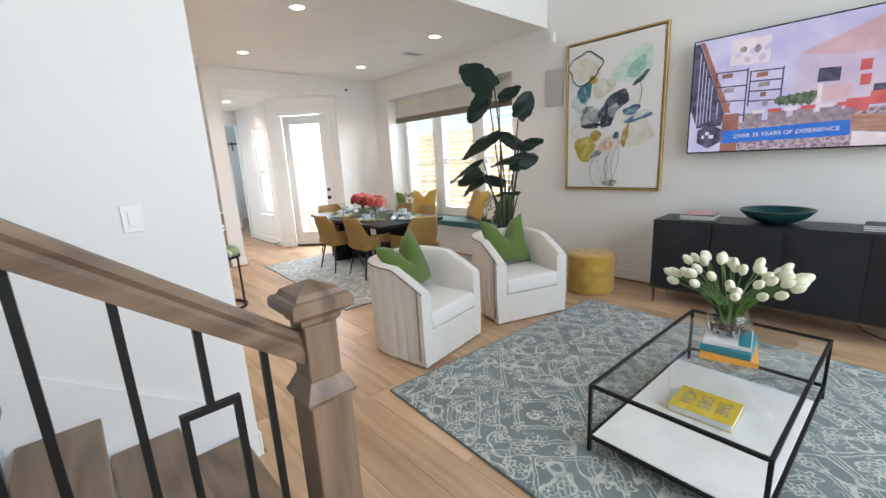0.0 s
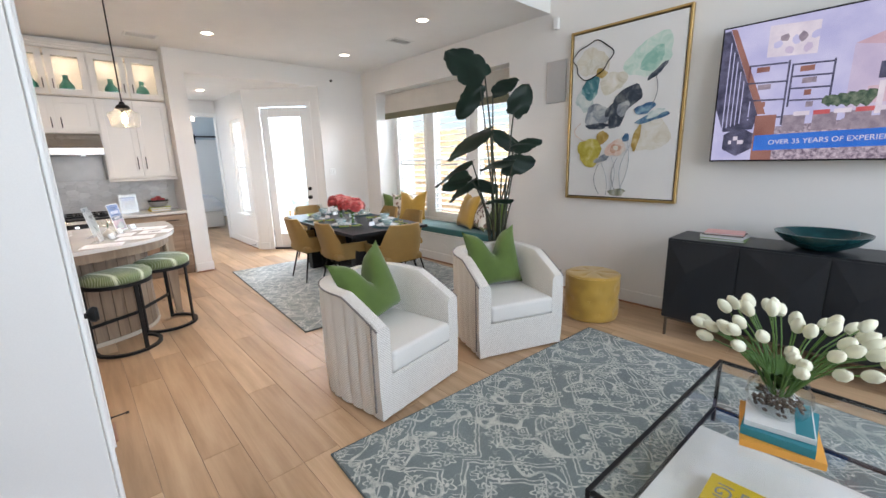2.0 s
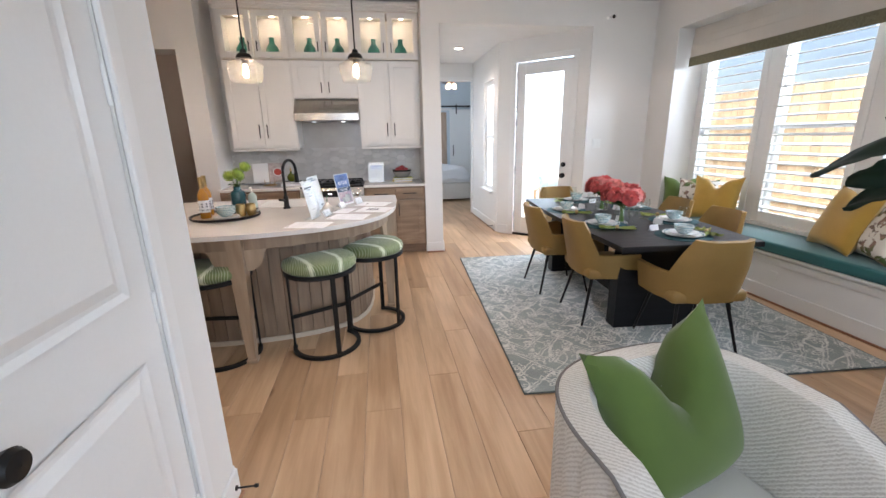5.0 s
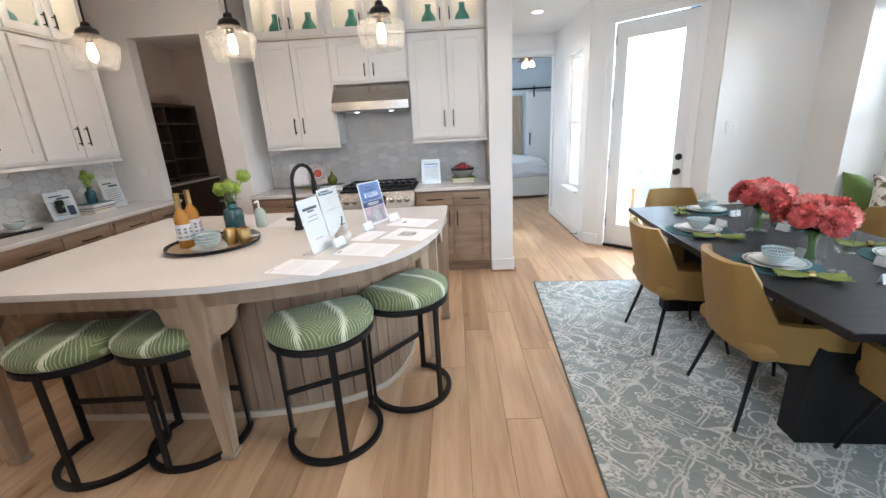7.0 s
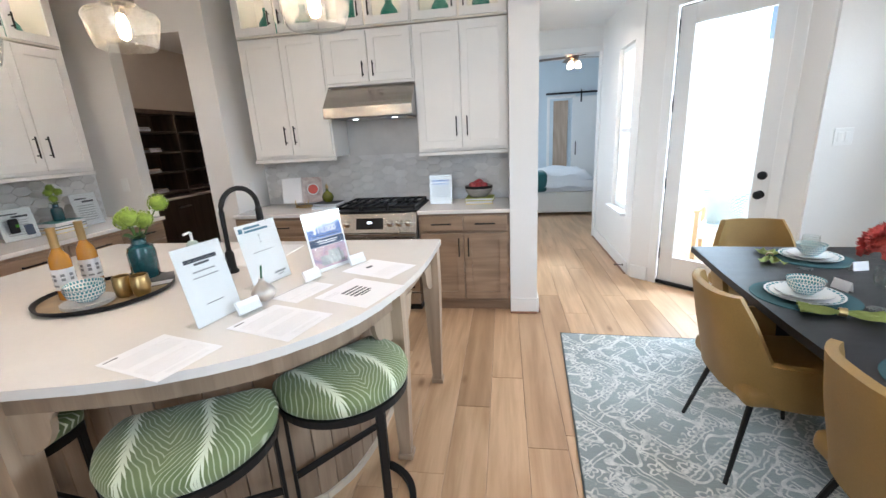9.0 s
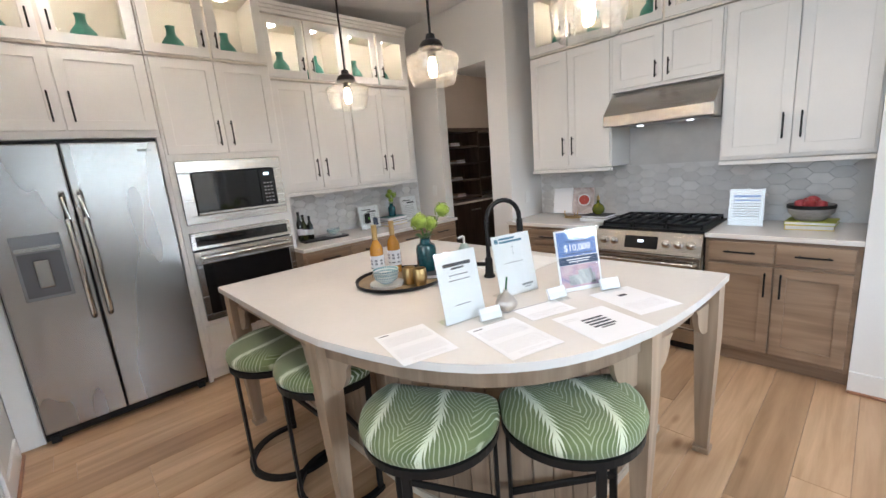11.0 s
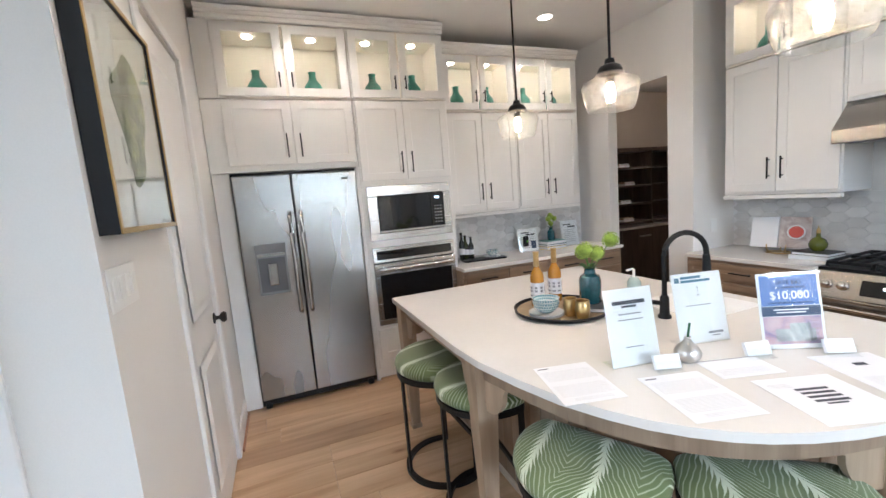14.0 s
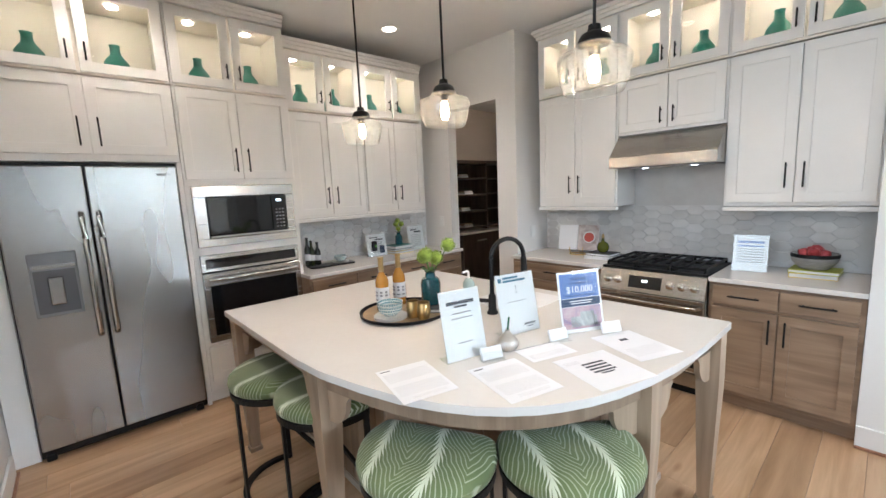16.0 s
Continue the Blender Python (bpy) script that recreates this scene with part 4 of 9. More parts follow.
part("display", box(bmesh.new(), 0.235, 0.475, -0.004, 0.001, 0.03, 0.125, 0.002, 1, TP), OVENGLASS, pn, "black glass display")
part("digits", box(bmesh.new(), 0.335, 0.375, -0.0055, -0.0042, 0.078, 0.095, 0, 1, TP), glow("digit_glow", (0.8, 0.92, 1.0), 1.5), pn)
od = part("oven_door", B(0.004, 0.76, -0.012, 0.03, 0.20, 0.735, 0.005, 2), STEELH, rg)
part("window", B(0.05, 0.714, -0.0145, -0.0125, 0.24, 0.62), OVENGLASS, od, "black oven window")
part("handle", tube([(0.03, -0.012, 0.685), (0.04, -0.055, 0.685), (0.38, -0.068, 0.685), (0.724, -0.055, 0.685), (0.734, -0.012, 0.685)], 0.013, 10), CHROME, od, "round steel bar handle", True)
part("drawer", B(0.004, 0.76, -0.005, 0.03, 0.085, 0.192, 0.004, 1), STEELH, rg)
part("cooktop", B(0.0, 0.764, 0.05, 0.655, 0.90, 0.918, 0.003, 1), BLACK, rg, "black enamel cooktop")
for k in range(3):
    g = bmesh.new()
    x0 = 0.025 + k * 0.242
    for y in (0.09, 0.36, 0.63):
        box(g, x0, x0 + 0.232, y - 0.006, y + 0.006, 0.935, 0.955, 0.002, 1)
    for x in (x0 + 0.006, x0 + 0.08, x0 + 0.152, x0 + 0.226):
        box(g, x - 0.006, x + 0.006, 0.09, 0.63, 0.937, 0.957, 0.002, 1)
    for x in (x0 + 0.006, x0 + 0.226):
        for y in (0.09, 0.63):
            box(g, x - 0.007, x + 0.007, y - 0.007, y + 0.007, 0.918, 0.94)
    part("grate", g, BLACK, rg, "cast iron grate")
for x, y in ((0.14, 0.22), (0.14, 0.5), (0.382, 0.36), (0.62, 0.22), (0.62, 0.5)):
    part("burner", lathe([(0.001, 0.918), (0.05, 0.918), (0.05, 0.925), (0.036, 0.932), (0.001, 0.934)], 16, pose(x, y, 0)), BLACK, rg)


# ---------------------------------------------------------------- island
isl = thing("kitchen_island", "curved kitchen island with stained wood legs and panelling", "island", pose(0, 0, 0))
FRONT = [(0.70, 4.92), (0.90, 4.935), (1.116, 4.982), (1.28, 5.03), (1.419, 5.095), (1.515, 5.155), (1.591, 5.22), (1.655, 5.29), (1.703, 5.36), (1.75, 5.45), (1.79, 5.555), (1.83, 5.71), (1.856, 5.877), (1.872, 6.05), (1.878, 6.22)]
top = [(-0.37, 6.50), (-0.37, 4.93), (-0.36, 4.92)] + FRONT + [(1.88, 6.52), (1.87, 6.53), (-0.36, 6.53)]
single("island_countertop", slab(top, 0.884, 0.915, bevel=0.004), QUARTZ, "white quartz island top with a curved edge", "worktop")


def inset(p, d, c=(0.6, 6.3)):
    v = Vector((c[0] - p[0], c[1] - p[1]))
    v = v.normalized() * d
    return (p[0] + v.x, p[1] + v.y)


ap = bmesh.new()
apron = [(0.84, 4.985)] + [inset(p, 0.06) for p in FRONT[2:]]
for a, c in zip(apron, apron[1:]):
    dv = Vector((c[0] - a[0], c[1] - a[1], 0))
    mm = Matrix.Translation((a[0], a[1], 0)) @ Matrix.Rotation(math.atan2(dv.y, dv.x), 4, "Z")
    box(ap, 0, dv.length + 0.002, 0.0, 0.022, 0.80, 0.883, 0, 1, mm)
box(ap, -0.25, 0.74, 4.985, 5.007, 0.80, 0.883)
box(ap, -0.32, -0.298, 5.03, 6.47, 0.80, 0.883)
# apron colour carries the shadow below the top
part("apron", ap, SHADEDWOOD, isl, "curved wood apron under the top")
LEGS = [(-0.29, 4.985), (0.79, 4.995), (1.77, 5.80), (1.825, 6.44)]
for lx, ly in LEGS:
    t = bmesh.new()
    vs = []
    for wd, z in ((0.026, 0.0), (0.026, 0.015), (0.047, 0.62), (0.047, 0.883)):
        vs.append([t.verts.new((lx + sx * wd, ly + sy * wd, z)) for sx, sy in ((-1, -1), (1, -1), (1, 1), (-1, 1))])
    t.faces.new(vs[0][::-1])
    t.faces.new(vs[-1])
    for a, c in zip(vs, vs[1:]):
        for i in range(4):
            t.faces.new((a[i], a[(i + 1) % 4], c[(i + 1) % 4], c[i]))
    lg = part("leg", t, LEGWOOD, isl, "tapered square wood leg")
    part("foot", B(lx - 0.036, lx + 0.036, ly - 0.036, ly + 0.036, 0, 0.03, 0.004, 1), LEGWOOD, lg)


def bracket(lx, ly, ang):
    """A small curved corner brace between a leg and the apron."""
    t = bmesh.new()
    n = 8
    prof = [(0, 0.0), (0, -0.14), (0.035, -0.14)] + [(0.035 + 0.085 * math.sin(radians(90 * k / n)), -0.14 + 0.085 * (1 - math.cos(radians(90 * k / n))) + 0.03 * k / n) for k in range(1, n + 1)] + [(0.14, 0.0)]
    lo = [t.verts.new((x, -0.012, z)) for x, z in prof]
    hi = [t.verts.new((x, 0.012, z)) for x, z in prof]
    t.faces.new(lo)
    t.faces.new(hi[::-1])
    for i in range(len(prof)):
        j = (i + 1) % len(prof)
        t.faces.new((lo[i], lo[j], hi[j], hi[i]))
    t.transform(Matrix.Translation((lx, ly, 0.80)) @ Matrix.Rotation(radians(ang), 4, "Z") @ Matrix.Translation((0.045, 0, 0)))
    part("bracket", t, LEGWOOD, isl, "curved corner brace")


for a in ((-0.29, 4.985, 0), (-0.29, 4.985, 90), (0.79, 4.995, 180), (0.79, 4.995, 8), (1.77, 5.80, -108), (1.77, 5.80, 80), (1.825, 6.44, -95)):
    bracket(*a)
BODY = [(-0.25, 5.29), (0.55, 5.275), (0.80, 5.28), (1.0, 5.305), (1.2, 5.355), (1.36, 5.425), (1.48, 5.53), (1.55, 5.66), (1.585, 5.82), (1.60, 6.0), (1.60, 6.46)]
body = BODY + [(-0.25, 6.46)]
part("core", slab([inset(p, 0.02) for p in body], 0.0, 0.88), CABWOOD, isl)
path = [Vector((x, y, 0)) for x, y in BODY]
dist = [0]
for a, c in zip(path, path[1:]):
    dist.append(dist[-1] + (c - a).length)


def along(s):
    s = max(0, min(dist[-1], s))
    for i in range(len(path) - 1):
        if s <= dist[i + 1]:
            f = (s - dist[i]) / (dist[i + 1] - dist[i])
            return path[i].lerp(path[i + 1], f)
    return path[-1]


s, bw = 0.0, 0.088
while s + bw < dist[-1]:
    a, c = along(s), along(s + bw - 0.004)
    dv = c - a
    mm = Matrix.Translation(a) @ Matrix.Rotation(math.atan2(dv.y, dv.x), 4, "Z")
    # boards in the darkened wood, shade of the overhang included in the colour
    part("panel_board", box(bmesh.new(), 0, dv.length, -0.004, 0.016, 0.0, 0.875, 0.003, 1, mm), SHADEDWOOD, isl)
    s += bw
t = bmesh.new()
pts = [along(dist[-1] * k / 40) for k in range(41)]
for a, c in zip(pts, pts[1:]):
    dv = c - a
    mm = Matrix.Translation(a) @ Matrix.Rotation(math.atan2(dv.y, dv.x), 4, "Z")
    box(t, 0, dv.length + 0.001, -0.016, -0.0045, 0, 0.035, 0, 1, mm)
part("base_trim", t, surface("pale_base_strip", (0.60, 0.52, 0.42), 0.5), isl, "curved wood base strip")


# ---------------------------------------------------------------- stools
m_, nt_, b_ = nodes_of("leaf_fabric")
v_ = coords(nt_)
sep = nt_.nodes.new("ShaderNodeSeparateXYZ")
warp = noise_node(nt_, v_, 5.0, 2)
vm = nt_.nodes.new("ShaderNodeVectorMath")
vm.operation = "MULTIPLY_ADD"
vm.inputs[1].default_value = (0.075, 0.075, 0)
link(nt_, warp.outputs["Color"], vm.inputs[0])
link(nt_, v_, vm.inputs[2])
link(nt_, vm.outputs[0], sep.inputs[0])
u = math_node(nt_, "ADD", sep.outputs[0], math_node(nt_, "MULTIPLY", math_node(nt_, "SINE", math_node(nt_, "MULTIPLY", sep.outputs[1], 14.0)), 0.018))
cell = math_node(nt_, "ABSOLUTE", math_node(nt_, "SUBTRACT", math_node(nt_, "FRACT", math_node(nt_, "MULTIPLY", u, 4.7)), 0.5))
chev = math_node(nt_, "FRACT", math_node(nt_, "MULTIPLY", math_node(nt_, "ADD", sep.outputs[1], math_node(nt_, "MULTIPLY", math_node(nt_, "POWER", cell, 0.8), 0.34)), 36.0))
veins = ramp_node(nt_, chev, [(0.0, (1, 1, 1)), (0.07, (1, 1, 1)), (0.20, (0, 0, 0)), (0.86, (0, 0, 0)), (1.0, (1, 1, 1))]).outputs[0]
feather = math_node(nt_, "MULTIPLY", math_node(nt_, "ABSOLUTE", math_node(nt_, "SUBTRACT", chev, 0.5)), 0.22)
stem = ramp_node(nt_, math_node(nt_, "SUBTRACT", cell, feather), [(0.0, (1, 1, 1)), (0.004, (1, 1, 1)), (0.016, (0, 0, 0))]).outputs[0]
lines = mix_node(nt_, 1.0, mix_node(nt_, 1.0, veins, (0.5, 0.5, 0.5), "MULTIPLY"), stem, "LIGHTEN")
green = ramp_node(nt_, noise_node(nt_, v_, 9.0, 3).outputs[0], [(0.3, (0.10, 0.14, 0.05)), (0.7, (0.16, 0.20, 0.08))]).outputs[0]
link(nt_, mix_node(nt_, lines, green, (0.62, 0.66, 0.50)), b_.inputs["Base Color"])
b_.inputs["Roughness"].default_value = 0.85
b_.inputs["Sheen Weight"].default_value = 0.2
bump(nt_, b_, noise_node(nt_, v_, 500.0, 1).outputs[0], 0.3, 0.001)
LEAF = m_


def stool():
    e = thing("counter_stool", "half-round counter stool with a green leaf-print seat and black metal frame", "stool", pose(0, 0, 0), "stools round the island")
    n = 48
    R, CUT = 0.25, 0.44

    def ring(sc, z, bm, d=0.0):
        # a round seat with one flat side towards the island
        out = []
        for k in range(n):
            a = 2 * math.pi * k / n
            r = (R - d) * sc
            top, s = CUT * R * sc - d, r * math.sin(a)
            y = s if s < top - 0.02 else top - 0.02 * math.exp(-(s - top + 0.02) / 0.02)
            out.append(bm.verts.new((r * math.cos(a), y, z)))
        return out
    t = bmesh.new()
    rings = [ring(0.93, 0.613, t), ring(1.0, 0.628, t), ring(1.02, 0.653, t), ring(0.99, 0.676, t), ring(0.90, 0.692, t), ring(0.70, 0.703, t), ring(0.4, 0.708, t), ring(0.12, 0.709, t)]
    t.faces.new(rings[0][::-1])
    t.faces.new(rings[-1])
    for a, c in zip(rings, rings[1:]):
        for k in range(n):
            t.faces.new((a[k], a[(k + 1) % n], c[(k + 1) % n], c[k]))
    part("seat", t, LEAF, e, "green leaf-print cushion seat", True)
    t = bmesh.new()
    r0, r1, r2, r3 = ring(0.90, 0.586, t), ring(0.99, 0.586, t), ring(0.99, 0.614, t), ring(0.90, 0.614, t)
    for a, c in ((r0, r1), (r1, r2), (r2, r3), (r3, r0)):
        for k in range(n):
            t.faces.new((a[k], a[(k + 1) % n], c[(k + 1) % n], c[k]))
    part("seat_ring", t, BLACK, e, "black metal ring")
    a0 = math.asin(CUT)
    arc = [math.pi - a0 + (math.pi + 2 * a0) * k / 36 for k in range(37)]
    t = bmesh.new()
    rows = []
    for a in arc:
        rows.append([t.verts.new((r * math.cos(a), r * math.sin(a), z)) for r, z in ((0.214, 0.004), (0.243, 0.004), (0.243, 0.026), (0.214, 0.026))])
    for p, q in zip(rows, rows[1:]):
        for j in range(4):
            t.faces.new((p[j], p[(j + 1) % 4], q[(j + 1) % 4], q[j]))
    t.faces.new(rows[0][::-1])
    t.faces.new(rows[-1])
    part("base_ring", t, BLACK, e, "black curved floor bar")
    for a in (math.pi - a0 + 0.07, 1.5 * math.pi, 2 * math.pi + a0 - 0.07):
        part("leg", box(bmesh.new(), -0.007, 0.007, -0.016, 0.016, 0.02, 0.588, 0.002, 1, pose(0.229 * math.cos(a), 0.229 * math.sin(a), 0, 0, 0, math.degrees(a))), BLACK, e)
        part("foot", lathe([(0.001, 0.0), (0.013, 0.0), (0.013, 0.006), (0.001, 0.006)], 10, pose(0.229 * math.cos(a), 0.229 * math.sin(a), 0)), BLACK, e)
    xe, ye = 0.229 * math.cos(a0 - 0.07), 0.229 * math.sin(a0 - 0.07)
    part("footrest", box(bmesh.new(), -xe, xe, ye - 0.008, ye + 0.008, 0.235, 0.262, 0.002, 1), BLACK, e)
    return e


st = stool()
st.matrix_world = pose(1.276, 5.145, 0, 0, 0, 27)
for sx, sy, sr in ((1.633, 5.50, 53), (0.17, 5.03, 2), (0.57, 5.12, -6)):
    copy_thing(st, pose(sx, sy, 0, 0, 0, sr))


# ---------------------------------------------------------------- pendants and ceiling fittings
def pendant():
    e = thing("pendant_light", "seeded glass pendant with a black cap and glowing bulb", "pendant lamp", pose(0, 0, 0), "pendants over the island")
    part("shade", lathe([(0.052, 2.075), (0.060, 2.070), (0.075, 2.050), (0.118, 2.035), (0.128, 2.015), (0.118, 1.955), (0.103, 1.91), (0.098, 1.905), (0.104, 1.915), (0.124, 2.010), (0.112, 2.028), (0.070, 2.044), (0.052, 2.066)], 28), SEEDED, e, "clear seeded glass shade", True).visible_shadow = False
    part("cap", lathe([(0.001, 2.135), (0.020, 2.132), (0.024, 2.11), (0.045, 2.10), (0.056, 2.08), (0.056, 2.066), (0.03, 2.06), (0.001, 2.06)], 20), BLACK, e, "black metal cap", True)
    part("socket", lathe([(0.001, 2.06), (0.02, 2.06), (0.02, 2.03), (0.001, 2.03)], 12), BLACK, e)
    part("bulb", lathe([(0.001, 2.03), (0.012, 2.028), (0.020, 2.0), (0.022, 1.97), (0.016, 1.945), (0.001, 1.938)], 16), BULBGLOW, e, "warm glowing bulb", True)
    part("rod", lathe([(0.001, 2.13), (0.006, 2.13), (0.006, 3.03), (0.001, 3.03)], 8), BLACK, e)
    part("canopy", lathe([(0.001, 3.03), (0.055, 3.03), (0.06, 3.058), (0.001, 3.058)], 20), BLACK, e)
    return e


pd = pendant()
pd.matrix_world = pose(*PENDANTS[0], 0)
for lx, ly in PENDANTS[1:]:
    copy_thing(pd, pose(lx, ly, 0))


def downlight():
    e = thing("recessed_light", "round recessed ceiling light, switched on", "ceiling light", pose(0, 0, 0), "recessed ceiling lights")
    part("trim_ring", lathe([(0.062, -0.002), (0.085, -0.003), (0.088, 0.0), (0.062, 0.0)], 28), PLASTIC, e)
    part("lens", lathe([(0.001, -0.0015), (0.062, -0.0015), (0.062, 0.0), (0.001, 0.0)], 24), LAMPGLOW, e, "glowing lens")
    return e


dl = downlight()
dl.matrix_world = pose(*DOWN[0], CZ - 0.001)
for lx, ly in DOWN[1:]:
    copy_thing(dl, pose(lx, ly, CZ - 0.001))
copy_thing(dl, pose(3.02, 8.9, 2.762))


def ceiling_vent(m):
    e = thing("ceiling_vent", "white slotted ceiling air vent", "vent", m, "ceiling vents")
    t = bmesh.new()
    for a in ((-0.17, 0.17, -0.10, -0.075), (-0.17, 0.17, 0.075, 0.10), (-0.17, -0.145, -0.075, 0.075), (0.145, 0.17, -0.075, 0.075)):
        box(t, *a, -0.008, 0.0, 0.002, 1)
    part("frame", t, PLASTIC, e)
    part("backing", B(-0.145, 0.145, -0.075, 0.075, -0.0015, 0.0), BLACK, e)
    for k in range(7):
        part("slat", B(-0.145, 0.145, -0.008, 0.008, -0.001, 0.001, 0, 1, pose(0, -0.06 + k * 0.02, -0.005, 25, 0, 0)), PLASTIC, e)


ceiling_vent(pose(2.04, 7.08, CZ - 0.001))
ceiling_vent(pose(4.64, 5.44, CZ - 0.001))


# ---------------------------------------------------------------- stairs
RISE, RUN, XN = 0.185, 0.258, 0.96
for k in range(11):
    z = RISE * (k + 1)
    x1 = XN - RUN * k
    sp = thing("stair_step", "stained oak stair tread with a white riser", "stair", pose(0, 0, 0), "stair steps", "structure")
    part("tread", B(x1 - RUN - 0.0, x1, 1.35, YS - 0.018, z - 0.03, z, 0.006, 2), TREAD, sp)
    part("riser", B(x1 - RUN, x1 - 0.028, 1.37, YS - 0.018, 0 if k == 0 else z - RISE - 0.03, z - 0.031), TRIM, sp, "white painted riser")
t = bmesh.new()
lo = [(XN + 0.02, 0.0), (XN + 0.02, 0.32), (XN - 11 * RUN, 0.32 + 11 * RISE), (XN - 11 * RUN, 0.0)]
vs = [[t.verts.new((x, y, z)) for x, z in lo] for y in (YS - 0.016, YS - 0.002)]
t.faces.new(vs[0])
t.faces.new(vs[1][::-1])
for i in range(4):
    t.faces.new((vs[0][i], vs[0][(i + 1) % 4], vs[1][(i + 1) % 4], vs[1][i]))
structure("stair_skirt", t, TRIM, "white sloping skirt board along the stairs", "trim")

NX, NY = 0.893, 1.415
nw = thing("newel_post", "stained oak newel post with a pyramid cap", "newel post", pose(NX, NY, 0))
t = bmesh.new()
box(t, -0.055, 0.055, -0.055, 0.055, 0.0, 0.990, 0.003, 1)
part("shaft", t, POSTWOOD, nw)
t = bmesh.new()
box(t, -0.042, 0.042, -0.042, 0.042, 1.035, 1.192, 0.003, 1)
part("neck", t, POSTWOOD, nw)


def square_lathe(profile, m=None):
    t = bmesh.new()
    rings = [[t.verts.new((sx * r, sy * r, z)) for sx, sy in ((-1, -1), (1, -1), (1, 1), (-1, 1))] for r, z in profile]
    t.faces.new(rings[0][::-1])
    t.faces.new(rings[-1])
    for a, c in zip(rings, rings[1:]):
        for i in range(4):
            t.faces.new((a[i], a[(i + 1) % 4], c[(i + 1) % 4], c[i]))
    if m is not None:
        t.transform(m)
    return t


part("collar", square_lathe([(r * 0.89, z - 0.017) for r, z in [(0.060, 0.997), (0.070, 1.002), (0.074, 1.014), (0.066, 1.025), (0.062, 1.034), (0.056, 1.044), (0.050, 1.056), (0.047, 1.058)]]), POSTWOOD, nw, "moulded collar")
part("cap", square_lathe([(r * 0.89, z - 0.017) for r, z in [(0.047, 1.197), (0.055, 1.205), (0.058, 1.218), (0.075, 1.227), (0.085, 1.236), (0.085, 1.257), (0.078, 1.265), (0.066, 1.268), (0.058, 1.280), (0.006, 1.300)]]), POSTWOOD, nw, "pyramid cap")
hr = thing("stair_rail", "stained oak handrail rising with the stairs", "handrail", pose(0, 0, 0))
SL = 0.772
t = bmesh.new()
prof = [(-0.030, 0.0), (0.030, 0.0), (0.032, 0.030), (0.026, 0.040), (0.031, 0.052), (0.022, 0.068), (-0.022, 0.068), (-0.031, 0.052), (-0.026, 0.040), (-0.032, 0.030)]
XA, XB, ZA = NX - 0.040, -2.0, 1.082
rings = [[t.verts.new((x, NY + py, ZA + (XA - x) * SL + pz * 1.2)) for py, pz in prof] for x in (XA, XB)]
n = len(prof)
t.faces.new(rings[0])
t.faces.new(rings[1][::-1])
for i in range(n):
    t.faces.new((rings[0][i], rings[0][(i + 1) % n], rings[1][(i + 1) % n], rings[1][i]))
part("rail", t, RAILWOOD, hr, "moulded oak rail")


def step_top(x):
    k = int((XN - x) / RUN)
    return RISE * (k + 1)


for i in range(20):
    x = 0.767 - 0.1205 * i
    zr = ZA + (XA - x) * SL + 0.002
    b = thing("baluster", "square black metal baluster under the handrail", "baluster", pose(x, NY, step_top(x)), "stair balusters")
    h = zr - step_top(x)
    if i % 3 == 1:
        t = bmesh.new()
        box(t, -0.0075, 0.0075, -0.0075, 0.0075, h - 0.178, h)
        box(t, -0.0585, 0.0585, -0.0075, 0.0075, h - 0.193, h - 0.178)
        for s in (-1, 1):
            box(t, s * 0.051 - 0.0075, s * 0.051 + 0.0075, -0.0075, 0.0075, h - 0.66, h - 0.193)
        box(t, -0.0585, 0.0585, -0.0075, 0.0075, h - 0.675, h - 0.66)
        box(t, -0.0075, 0.0075, -0.0075, 0.0075, 0.0, h - 0.675)
        part("bar", t, BLACK, b, "black bar with a rectangular frame")
    else:
        part("bar", B(-0.0075, 0.0075, -0.0075, 0.0075, 0, h), BLACK, b)
    part("shoe", B(-0.013, 0.013, -0.013, 0.013, 0, 0.02, 0.003, 1), BLACK, b)


